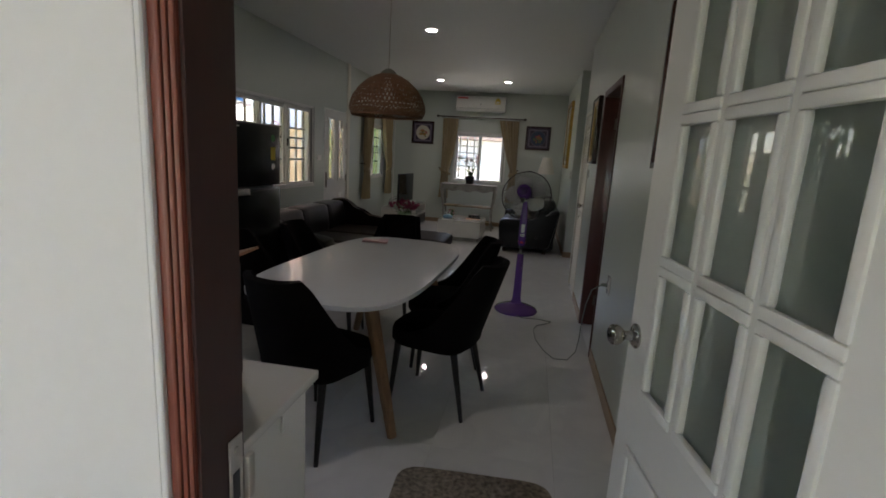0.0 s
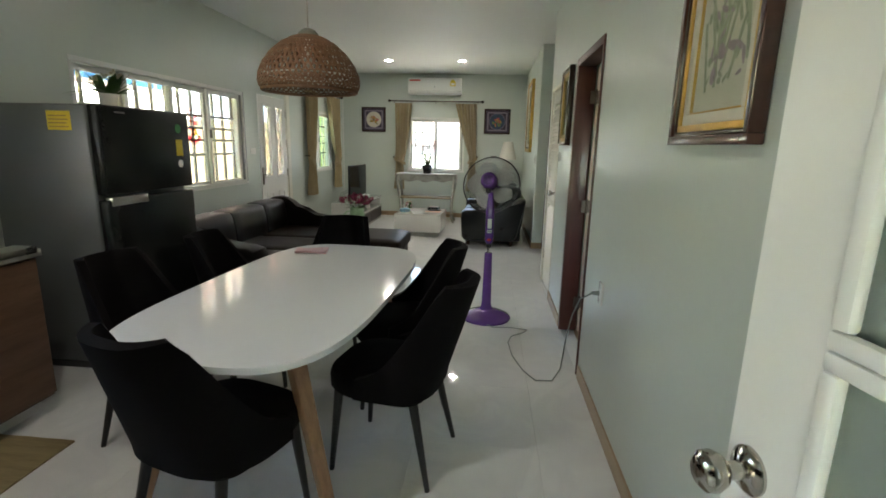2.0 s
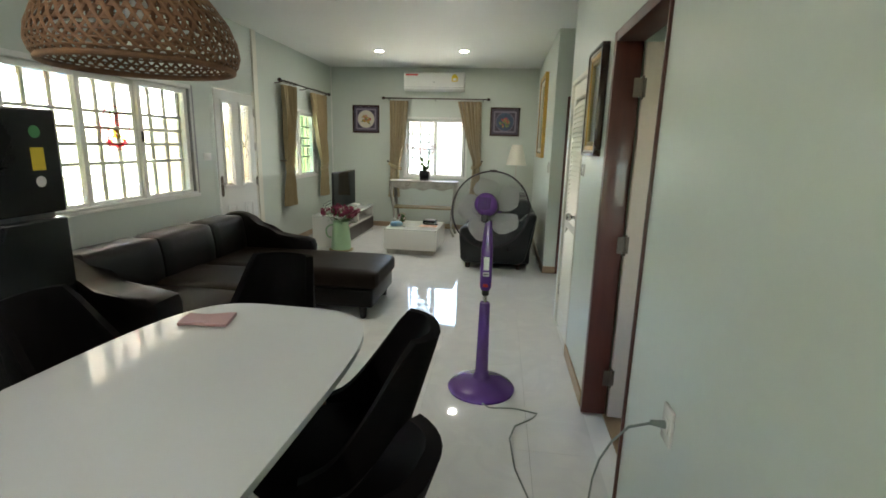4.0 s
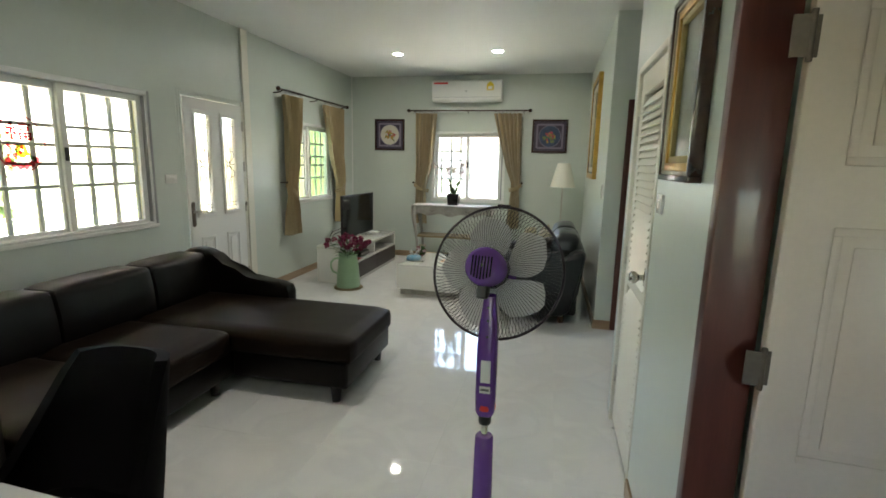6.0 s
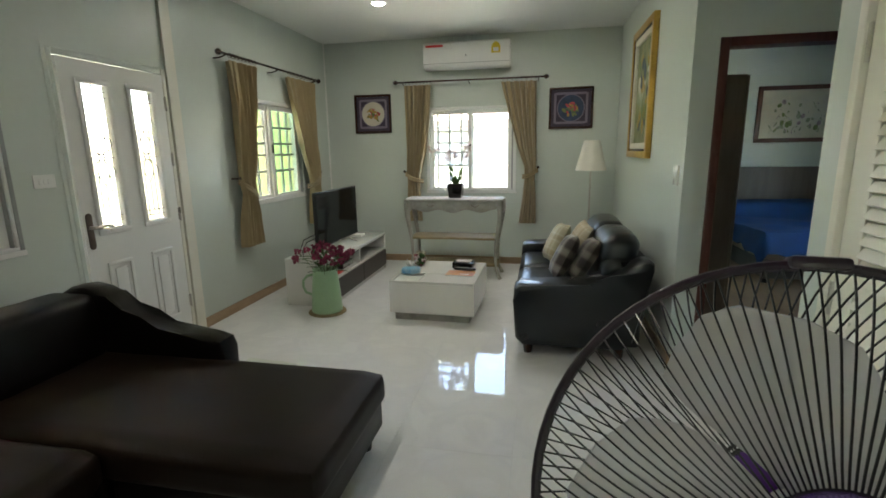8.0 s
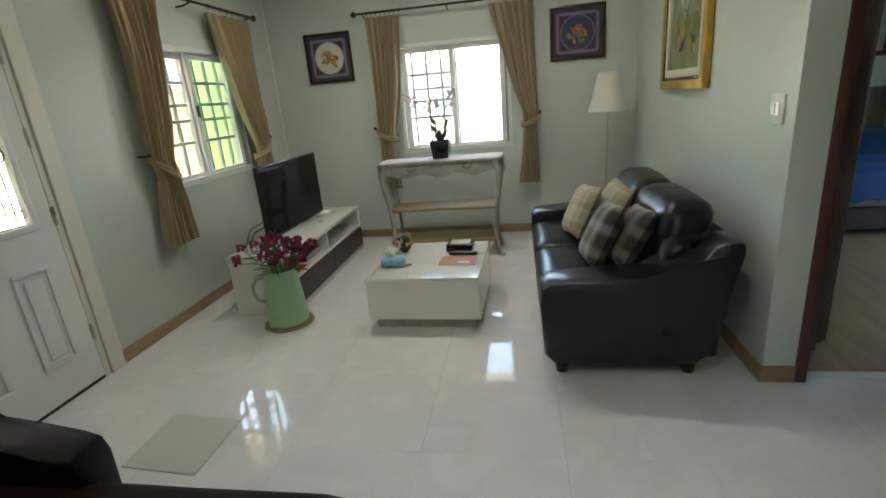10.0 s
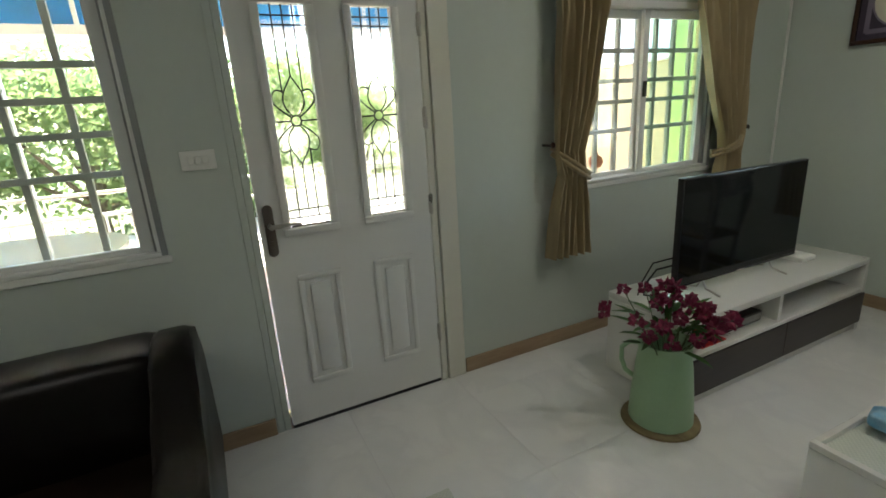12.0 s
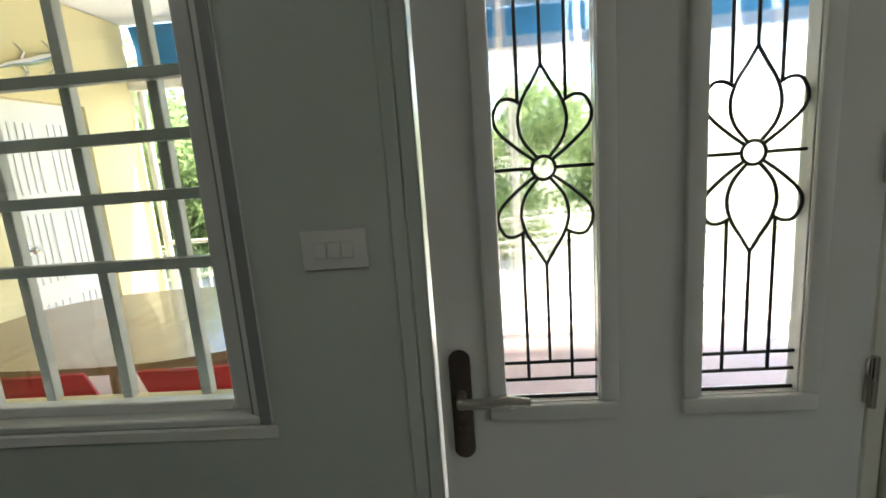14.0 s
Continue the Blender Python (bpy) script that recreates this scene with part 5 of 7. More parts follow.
# ---- flower pitcher ----
pit = thing("flower_pitcher", "pale green enamel pitcher on a round mat", "pitcher", (-2.185, 8.20, 0))
prof2 = [(0.132, 0.016), (0.138, 0.022), (0.137, 0.05), (0.131, 0.15), (0.119, 0.28), (0.109, 0.36), (0.107, 0.385), (0.115, 0.405), (0.111, 0.407), (0.103, 0.385), (0.105, 0.30), (0.125, 0.05), (0.01, 0.03)]
part("body", lathe(prof2, 40), MINT, pit)
part("handle", tube([(-0.107, -0.028, 0.355), (-0.155, -0.045, 0.345), (-0.195, -0.05, 0.30), (-0.195, -0.05, 0.24), (-0.175, -0.045, 0.19), (-0.126, -0.033, 0.17)], 0.011, 10), MINT, pit)
solid("round_mat", lathe([(0.165, 0.0), (0.17, 0.004), (0.167, 0.012), (0.155, 0.0145), (0.01, 0.0145)], 40, (-2.185, 8.20, 0)), SHELFWOOD, "round woven tan mat under the pitcher", "mat")
rnd = random.Random(7)


def petal_cluster(bm, c, r, n, rd, flat=0.5):
    """Small cupped petals round a centre."""
    c = Vector(c)
    for _ in range(n):
        d = Vector((rd.gauss(0, 1), rd.gauss(0, 1), rd.gauss(0, 0.8))).normalized()
        s = d.orthogonal().normalized()
        s = (Matrix.Rotation(rd.uniform(0, 6.28), 3, d) @ s)
        u = d.cross(s)
        b0 = c + d * r * 0.15
        tip = c + d * r * rd.uniform(0.8, 1.15)
        mid = (b0 + tip) / 2
        w = r * 0.42
        v = [bm.verts.new(b0), bm.verts.new(mid + s * w + u * w * flat * 0.4), bm.verts.new(tip), bm.verts.new(mid - s * w + u * w * flat * 0.4), bm.verts.new(mid - u * w * 0.35)]
        bm.faces.new((v[0], v[1], v[4]))
        bm.faces.new((v[1], v[2], v[4]))
        bm.faces.new((v[2], v[3], v[4]))
        bm.faces.new((v[3], v[0], v[4]))


def leaf_blade(bm, a, d, length, width, droop=0.3, n=4):
    """A long pointed leaf that bends down."""
    a, d = Vector(a), Vector(d).normalized()
    s = d.cross(Vector((0, 0, 1)))
    s = s.normalized() if s.length > 1e-3 else Vector((1, 0, 0))
    up = s.cross(d)
    prev = None
    for k in range(n + 1):
        t = k / n
        p = a + d * length * t - Vector((0, 0, 1)) * droop * length * t * t
        w = width * math.sin(math.pi * min(0.97, 0.12 + 0.85 * t))
        row = [bm.verts.new(p - s * w), bm.verts.new(p - up * w * 0.3), bm.verts.new(p + s * w)]
        if prev:
            bm.faces.new((prev[0], prev[1], row[1], row[0]))
            bm.faces.new((prev[1], prev[2], row[2], row[1]))
        prev = row


bouquet = thing("flower_bouquet", "bunch of magenta artificial flowers with green leaves in the pitcher", "flowers", (-2.185, 8.20, 0))
for k in range(34):
    a = rnd.uniform(0, 6.283)
    rr = 0.27 * math.sqrt(rnd.uniform(0.02, 1))
    p = (rr * math.cos(a), rr * math.sin(a), 0.46 + 0.24 * rnd.random() * (1.1 - rr / 0.4))
    bm = bmesh.new()
    petal_cluster(bm, p, rnd.uniform(0.034, 0.050), 16, rnd)
    part("flower", bm, PETAL, bouquet)
    if k % 2 == 0:
        part("stem", tube([(0.04 * math.cos(a), 0.04 * math.sin(a), 0.30), (0.6 * p[0], 0.6 * p[1], (0.34 + p[2]) / 2), p], 0.0025, 5), STEM, bouquet)
for k in range(40):
    a = rnd.uniform(0, 6.283)
    z = rnd.uniform(0.39, 0.52)
    bm = bmesh.new()
    leaf_blade(bm, (0.09 * math.cos(a), 0.09 * math.sin(a), z), (math.cos(a), math.sin(a), rnd.uniform(0.1, 0.8)), rnd.uniform(0.10, 0.18), 0.016, 0.25)
    part("leaf", bm, LEAF, bouquet)

# ---- coffee table ----
ct = thing("coffee_table", "low white lacquered coffee table with glass-topped compartments", "coffee table", (-1.178, 8.462, -0.056), -1.5)
part("body", box((-0.365, -0.385, 0.125), (0.365, 0.385, 0.385), 0.003, 2), LACQ, ct)
part("plinth", box((-0.325, -0.350, 0.056), (0.325, 0.350, 0.1245)), WORN, ct)
part("side_cover", box((0.3655, -0.386, 0.120), (0.372, 0.386, 0.412), 0.002, 1), LACQ, ct)
bm = box((-0.365, -0.10, 0.3855), (0.365, 0.385, 0.41), 0.002, 1)
part("top_panel", bm, LACQ, ct)
bm = box((-0.365, -0.385, 0.3855), (0.365, -0.36, 0.41), 0.002, 1)
for a, b in ((-0.365, -0.345), (-0.115, -0.085), (0.345, 0.365)):
    box((a, -0.3595, 0.3855), (b, -0.1005, 0.41), 0.002, 1, bm)
part("compartment_rim", bm, LACQ, ct)
part("tray_bottom", box((-0.3445, -0.3595, 0.3855), (-0.1155, -0.101, 0.390)), MATGREEN, ct)
part("glass_lid", box((-0.0845, -0.3595, 0.3855), (0.3445, -0.101, 0.4085)), LACQ, ct)
tis = thing("tissue_pack", "blue tissue packet with a tissue pulled out", "tissues", (-1.428, 8.365, 0.3555), 12)
part("packet", cushion((-0.085, -0.045, 0.0), (0.085, 0.045, 0.05), 0.012, 0.018, 6), material("tissue_blue", (0.10, 0.38, 0.62), 0.3, color2=(0.45, 0.62, 0.72), scale=18), tis)
bm = sheet(lambda u, v: (-0.045 + 0.09 * u + 0.012 * math.sin(9 * v), 0.02 * math.sin(8 * u + 2) * (0.4 + v), 0.048 + 0.075 * v * (0.6 + 0.4 * math.sin(7 * u + 1))), 12, 8, 0.001)
part("tissue", bm, DIM, tis)
fl = thing("flower_ball", "small ball of pale and pink artificial flowers", "flowers", (-1.408, 8.632, 0.3555))
for k in range(26):
    d = Vector((rnd.gauss(0, 1), rnd.gauss(0, 1), rnd.gauss(0, 1))).normalized()
    bm = bmesh.new()
    c = Vector((0, 0, 0.075)) + d * 0.055
    petal_cluster(bm, c, 0.030, 12, rnd)
    part("flower", bm, PETAL if k % 5 == 0 else (LINEN if k % 2 else PALEPETAL), fl)
part("core", lathe([(0.02, 0.0), (0.045, 0.03), (0.055, 0.07), (0.04, 0.11), (0.01, 0.125)], 16), LEAF, fl)
bx = thing("tissue_box", "flat black box with white patterned lid", "box", (-0.989, 8.649, 0.3555), -4)
part("box_body", box((-0.095, -0.075, 0.0), (0.095, 0.075, 0.05), 0.004, 2), GLOSSBLACK, bx)
part("lid_panel", box((-0.072, -0.055, 0.0502), (0.072, 0.055, 0.060), 0.003, 2), LACE, bx)
mg = thing("magazine", "colourful magazine lying on the coffee table", "magazine", (-0.975, 8.382, 0.3555), -3)
part("pages", box((-0.125, -0.085, 0.0), (0.125, 0.085, 0.006), 0.001, 1), DIM, mg)
part("cover", box((-0.125, -0.085, 0.0062), (0.125, 0.085, 0.007)), material("magazine_cover", (0.55, 0.30, 0.08), 0.3, color2=(0.50, 0.12, 0.06), scale=14), mg)
part("cover_text", box((0.00, -0.05, 0.0072), (0.08, -0.025, 0.0076)), DIM, mg)
rc = thing("remote_control", "black remote control lying on the magazine", "remote control", (-0.955, 8.504, 0.3632), -4)
part("case", box((-0.10, -0.021, 0.0), (0.10, 0.021, 0.018), 0.006, 2), BLACKPLASTIC, rc)
for i in range(6):
    for j in range(2):
        part("button", box((-0.07 + 0.024 * i, -0.012 + 0.014 * j, 0.0181), (-0.058 + 0.024 * i, -0.004 + 0.014 * j, 0.0195)), WORN, rc)

# ---- console table ----
cs = thing("console_table", "distressed grey console table with curved legs, shelves and two drawers", "console table", (-1.25, 9.70, 0))
CW, CD = 0.545, 0.175
part("top", box((-CW, -CD - 0.015, 0.872), (CW, CD + 0.015, 0.896), 0.006, 2), WORN, cs)
apr = [(-CW + 0.03, 0.872), (-CW + 0.03, 0.79)]
for k in range(25):
    t = k / 24
    apr.append((-CW + 0.07 + (2 * CW - 0.14) * t, 0.775 + 0.018 * math.cos(6 * math.pi * t) - 0.012 * math.sin(math.pi * t)))
apr += [(CW - 0.03, 0.79), (CW - 0.03, 0.872)]
part("apron", prism(apr, -CD, -CD + 0.018, "y", 0.002), WORN, cs)
part("apron", prism(apr, CD - 0.018, CD, "y", 0.002), WORN, cs)
for sx in (-1, 1):
    part("side_apron", box((min(sx * (CW - 0.05), sx * (CW - 0.03)), -CD + 0.019, 0.76), (max(sx * (CW - 0.05), sx * (CW - 0.03)), CD - 0.019, 0.872), 0.002, 1), WORN, cs)
    dr = part("drawer_front", box((sx * 0.25 - 0.16, -CD - 0.006, 0.80), (sx * 0.25 + 0.16, -CD - 0.0005, 0.862), 0.002, 1), WORN, cs)
    part("pull", tube([(sx * 0.25 - 0.04, -CD - 0.006, 0.842), (sx * 0.25 - 0.036, -CD - 0.022, 0.832), (sx * 0.25, -CD - 0.026, 0.815), (sx * 0.25 + 0.036, -CD - 0.022, 0.832), (sx * 0.25 + 0.04, -CD - 0.006, 0.842)], 0.004, 8), BRONZE, dr)
    for sy in (-1, 1):
        x, y = sx * (CW - 0.045), sy * (CD - 0.02)
        pts = [(x, y, 0.872), (x + sx * 0.022, y + sy * 0.008, 0.80), (x + sx * 0.026, y + sy * 0.010, 0.72), (x + sx * 0.008, y, 0.58), (x - sx * 0.018, y, 0.42), (x - sx * 0.026, y, 0.26), (x - sx * 0.014, y, 0.10), (x + sx * 0.014, y + sy * 0.008, 0.035), (x + sx * 0.030, y + sy * 0.012, 0.0)]
        part("leg", tube(pts, [0.030, 0.032, 0.031, 0.024, 0.020, 0.018, 0.017, 0.021, 0.024], 12), WORN, cs)
for z in (0.455, 0.155):
    out = []
    for k in range(25):
        t = k / 24
        out.append((-CW + 0.04 + (2 * CW - 0.08) * t, -CD + 0.01 - 0.012 * math.sin(3 * math.pi * t)))
    out += [(CW - 0.04, CD - 0.01), (-CW + 0.04, CD - 0.01)]
    part("shelf", prism(out, z - 0.012, z + 0.012, "z", 0.003), SHELFWOOD, cs)


def runner(u, v):
    s = (u - 0.5) * 1.32
    e = abs(s) - CW - 0.004
    y = (v - 0.5) * 0.30 + (0.02 * math.sin(9 * v) if e > 0 else 0)
    if e <= 0:
        return (s, y, 0.900 + 0.0015 * math.sin(30 * u + 9 * v))
    return (math.copysign(CW + 0.008 + 0.01 * min(1, e / 0.02) + 0.01 * math.sin(8 * v + 3), s), y, 0.900 - e * 1.25 - 0.02 * (0.5 + 0.5 * math.sin(math.pi * 2 * v)) * (e / 0.12))


solid("table_runner", sheet(runner, 60, 10, 0.002), LACE, "pale patterned table runner hanging over the console's ends", "table runner", (-1.25, 9.68, 0))
pot = thing("potted_orchid", "white orchid in a square black pot on the console", "potted plant", (-1.24, 9.68, 0.9025))
bm = bmesh.new()
vr = [[bm.verts.new((sx * w, sy * w, z)) for sx, sy in ((-1, -1), (1, -1), (1, 1), (-1, 1))] for w, z in ((0.066, 0.0), (0.068, 0.004), (0.086, 0.145), (0.088, 0.155), (0.080, 0.155), (0.076, 0.135))]
for A, C in zip(vr, vr[1:]):
    for k in range(4):
        bm.faces.new((A[k], A[(k + 1) % 4], C[(k + 1) % 4], C[k]))
bm.faces.new(vr[0][::-1])
bm.faces.new(vr[-1])
part("pot", bm, GLOSSBLACK, pot)
for k in range(9):
    a = k * 2.4
    bm = bmesh.new()
    leaf_blade(bm, (0.02 * math.cos(a), 0.02 * math.sin(a), 0.15), (0.55 * math.cos(a), 0.55 * math.sin(a), 1.0), 0.07 + 0.03 * (k % 3), 0.024, 0.05)
    if k % 2:
        top_ = (0.06 * math.cos(a), 0.06 * math.sin(a), 0.21 + 0.012 * k)
        tube([(0.012 * math.cos(a), 0.012 * math.sin(a), 0.14), top_], 0.004, 6, bm)
        leaf_blade(bm, top_, (0.5 * math.cos(a), 0.5 * math.sin(a), 0.9), 0.095, 0.026, 0.12)
    part("leaf", bm, LEAF, pot)
for k in range(5):
    a = 1.2566 * k + 0.4
    r = 0.10 + 0.05 * (k % 3)
    pts = [(0.015 * math.cos(a), 0.015 * math.sin(a), 0.15), (0.04 * math.cos(a), 0.04 * math.sin(a), 0.32), (r * math.cos(a), 0.5 * r * math.sin(a), 0.50), (1.6 * r * math.cos(a), 0.6 * r * math.sin(a), 0.58 - 0.09 * (k % 2))]
    part("stem", tube(pts, 0.0032, 5), STEM, pot)
    for j in range(15):
        t = j / 14
        p = Vector(pts[2]).lerp(Vector(pts[3]), t) + Vector((rnd.uniform(-0.02, 0.02), rnd.uniform(-0.02, 0.02), rnd.uniform(-0.10, 0.04)))
        bm = bmesh.new()
        petal_cluster(bm, p, 0.027, 7, rnd)
        part("flower", bm, PALEPETAL, pot)

# ---- air conditioner ----
ac = thing("air_conditioner", "white wall-mounted air conditioner above the far window", "air conditioner")
prof3 = [(10.319, 2.375), (10.16, 2.362), (10.115, 2.385), (10.095, 2.42), (10.092, 2.60), (10.105, 2.645), (10.135, 2.662), (10.319, 2.662)]
part("casing", prism(prof3, -1.685, -0.675, "x", 0.008), WHITE, ac)
part("louvre", box((-1.64, 10.128, 2.358), (-0.72, 10.20, 2.366), 0.003, 1), ALU, ac)
part("panel_line", box((-1.68, 10.0905, 2.418), (-0.68, 10.0925, 2.421)), GREYINK, ac)
part("badge", box((-1.655, 10.0895, 2.60), (-1.45, 10.0918, 2.625), 0.0004, 1), REDINK, ac, "red and white sticker")
part("badge", box((-1.44, 10.0895, 2.575), (-1.34, 10.0918, 2.628), 0.0004, 1), DIM, ac)
part("energy_label", prism([(-0.885, 2.51), (-0.785, 2.51), (-0.785, 2.58), (-0.80, 2.61), (-0.835, 2.632), (-0.87, 2.61), (-0.885, 2.58)], 10.0893, 10.0918, "y"), YELLOW, ac, "yellow energy label")
part("label_patch", box((-0.865, 10.0886, 2.525), (-0.805, 10.0892, 2.565)), DIM, ac)
part("badge", lathe([(0.009, 0), (0.008, 0.002)], 14), GREYINK, ac).matrix_local = pose(-1.18, 10.092, 2.50, 90, 0, 0)
tagged(part("conduit", box((XL + 0.0005, YF - 0.030, 0.09), (XL + 0.014, YF - 0.012, HC), 0.003, 1), WHITE), kind="structure")

# ---- floor lamp ----
lp = thing("floor_lamp", "slim steel floor lamp with a cream cloth shade, unlit", "floor lamp", (0.245, 9.93, 0))
part("base", lathe([(0.135, 0), (0.135, 0.012), (0.12, 0.02), (0.02, 0.026)], 32), STEEL, lp)
part("pole", tube([(0, 0, 0.02), (0, 0, 1.25)], 0.009, 12), STEEL, lp)
part("shade", lathe([(0.168, 1.19), (0.085, 1.515), (0.082, 1.514), (0.165, 1.189)], 40, close=False), SHADE, lp)
part("bulb", lathe([(0.012, 1.24), (0.028, 1.29), (0.02, 1.33), (0.005, 1.34)], 16), DIM, lp)


# ---- pictures ----


def flat_art(parent, put, marks, step=0.0006):
    """Flat painted shapes: (material, kind, u, v, size, turn), laid one over another."""
    for i, (mat, kind, u, v, r, turn) in enumerate(marks):
        bm = bmesh.new()
        n = {"disc": 32, "petal": 10, "leaf": 8, "bar": 4}[kind]
        pts = []
        for k in range(n):
            a = 2 * math.pi * k / n
            x, y = math.cos(a), math.sin(a)
            if kind == "leaf":
                x, y = x, 0.32 * y * (1 - 0.4 * x)
            elif kind == "petal":
                x, y = x, 0.7 * y
            elif kind == "bar":
                x, y = (1.0, -1.0, -1.0, 1.0)[k], (0.08, 0.08, -0.08, -0.08)[k]
            c, s = math.cos(turn), math.sin(turn)
            pts.append((u + r * (x * c - y * s), v + r * (x * s + y * c)))
        d = 0.0004 + step * (i + 1) / max(1, len(marks)) * 2
        bm.faces.new([bm.verts.new(put(p, q, d)) for p, q in pts])
        part("painted_shape", bm, mat, parent)


def picture(label, axis, plane, sgn, s0, s1, z0, z1, frames, board, depth=0.03, glass=True):
    """A framed picture on a wall: frames is a list of (width, material) from outside in."""
    root = thing("picture", label, "picture")

    def put(s, z, d):
        return (plane + sgn * d, s, z) if axis == "x" else (s, plane + sgn * d, z)

    def slab_(a, b, c, e, d0, d1, bev, bm=None):
        p, q = put(a, c, d0), put(b, e, d1)
        return box([min(p[i], q[i]) for i in range(3)], [max(p[i], q[i]) for i in range(3)], bev, 2, bm)

    a, b, c, e = s0, s1, z0, z1
    for i, (w, mat) in enumerate(frames):
        d1 = depth - 0.006 * i
        bm = bmesh.new()
        slab_(a, b, c, c + w, 0.001, d1, 0.003, bm)
        slab_(a, b, e - w, e, 0.001, d1, 0.003, bm)
        slab_(a, a + w, c + w, e - w, 0.001, d1, 0.003, bm)
        slab_(b - w, b, c + w, e - w, 0.001, d1, 0.003, bm)
        part("frame", bm, mat, root)
        a, b, c, e = a + w + 0.0003, b - w - 0.0003, c + w + 0.0003, e - w - 0.0003
    bd = part("board", slab_(a, b, c, e, 0.001, 0.008, 0), board, root)
    if glass:
        g = part("glass", slab_(a, b, c, e, 0.014, 0.0155, 0), GLASS, root)
        g.visible_shadow = False
    return root, (lambda s, z, d: put(s, z, 0.008 + d)), (a, b, c, e)


VIOLET = material("violet_mount", (0.048, 0.034, 0.060), 0.7, var=0.15, scale=20)
LILAC = material("lilac_line", (0.20, 0.17, 0.23), 0.7)
IVORY = material("ivory_paper", (0.62, 0.58, 0.48), 0.7, var=0.05, scale=10)
ROSE = material("rose_paint", (0.45, 0.07, 0.08), 0.7, var=0.3, scale=40)
MOSS = material("moss_paint", (0.16, 0.20, 0.07), 0.7, var=0.3, scale=40)
OCHRE = material("ochre_paint", (0.42, 0.26, 0.06), 0.7, var=0.3, scale=40)
MAUVE = material("mauve_paint", (0.33, 0.24, 0.27), 0.7, var=0.3, scale=30)
SAGE = material("sage_paint", (0.30, 0.32, 0.22), 0.7, var=0.3, scale=30)
DUSK = material("dusk_blue", (0.04, 0.06, 0.11), 0.7, var=0.3, scale=20)
SILVERGILT = material("silver_gilt_slip", (0.42, 0.38, 0.30), 0.35, metal=0.6, var=0.15, scale=20, bump=0.2)
OCHREMOUNT = material("ochre_mount", (0.33, 0.25, 0.10), 0.6, var=0.1, scale=20)
REDFRAME = wood("red_mahogany_frame", (0.055, 0.018, 0.012), (0.10, 0.034, 0.022), 0.25, (1, 1, 1), 6, coat=0.4)
MISTY = material("misty_landscape", (0.10, 0.105, 0.085), 0.5, color2=(0.33, 0.33, 0.29), scale=7, grain=30)
OLIVE = material("painted_garden", (0.10, 0.12, 0.05), 0.6, color2=(0.34, 0.32, 0.17), scale=9, grain=40)
FRUIT = material("painted_fruit", (0.20, 0.05, 0.02), 0.5, color2=(0.45, 0.22, 0.05), scale=8, grain=20)
rp = random.Random(3)
for s0, s1, ring, lab in ((-2.645, -2.164, IVORY, "square dark-framed picture of roses in a pale circle on violet"), (-0.226, 0.276, DUSK, "square dark-framed picture of flowers in a dark circle on violet")):
    r_, put, (a, b, c, e) = picture(lab, "y", YF, -1, s0, s1, 1.656, 2.129, [(0.026, DARKFRAME)], VIOLET, 0.028, False)
    um, vm = (a + b) / 2, (c + e) / 2
    marks = [(LILAC, "bar", um, c + 0.045, 0.17, 0), (LILAC, "bar", um, e - 0.045, 0.17, 0), (LILAC, "bar", a + 0.045, vm, 0.17, math.pi / 2), (LILAC, "bar", b - 0.045, vm, 0.17, math.pi / 2),
             (LILAC, "disc", um, vm, 0.158, 0), (ring, "disc", um, vm, 0.148, 0)]
    for k in range(26):
        al, rr = rp.uniform(0, 6.28), 0.085 * math.sqrt(rp.random())
        marks.append((rp.choice((MOSS, MOSS, ROSE, OCHRE)), rp.choice(("petal", "leaf")), um + rr * math.cos(al), vm - 0.01 + rr * math.sin(al) * 0.9, rp.uniform(0.020, 0.036), rp.uniform(0, 6)))
    flat_art(r_, put, marks)
r_, put, (a, b, c, e) = picture("tall gold-framed garden painting with a cream mount", "x", XR2, -1, 8.47, 9.34, 1.345, 2.45, [(0.055, GOLD), (0.02, DARKFRAME), (0.05, IVORY)], OLIVE, 0.045)
flat_art(r_, put, [(rp.choice((MOSS, IVORY, SAGE, OCHRE, DUSK)), "petal", rp.uniform(a + 0.09, b - 0.09), rp.uniform(c + 0.09, e - 0.09), rp.uniform(0.03, 0.085), rp.uniform(0, 6)) for k in range(40)])
r_, put, _r = picture("dark-framed misty landscape behind glass with a gilt inner edge", "x", XR, -1, 4.56, 4.965, 1.444, 2.04, [(0.020, DARKFRAME), (0.012, SILVERGILT), (0.026, GOLD), (0.022, OCHREMOUNT)], MISTY, 0.042)
r_, put, (a, b, c, e) = picture("flower painting in a dark and gilt frame", "x", XR, -1, 1.845, 2.345, 1.44, 2.16, [(0.026, REDFRAME), (0.012, DARKFRAME), (0.020, GOLD), (0.030, IVORY), (0.006, GOLD)], IVORY, 0.04)
um = (a + b) / 2
marks = []
for k in range(16):
    u = um + rp.uniform(-0.12, 0.12)
    marks.append((SAGE, "bar", u, rp.uniform(c + 0.12, e - 0.15), 0.10, math.pi / 2 + rp.uniform(-0.5, 0.5)))
for k in range(60):
    marks.append((rp.choice((MAUVE, SAGE, SAGE, MAUVE)), rp.choice(("leaf", "leaf", "petal")), um + rp.gauss(0, 0.075), rp.uniform(c + 0.07, e - 0.05), rp.uniform(0.010, 0.030), rp.uniform(0, 6)))
flat_art(r_, put, [m for m in marks if a + 0.03 < m[2] < b - 0.03])
r_, put, _r = picture("unframed fruit still life on canvas", "x", XL, 1, 3.10, 3.41, 1.81, 2.24, [(0.004, DARKFRAME)], FRUIT, 0.022, False)
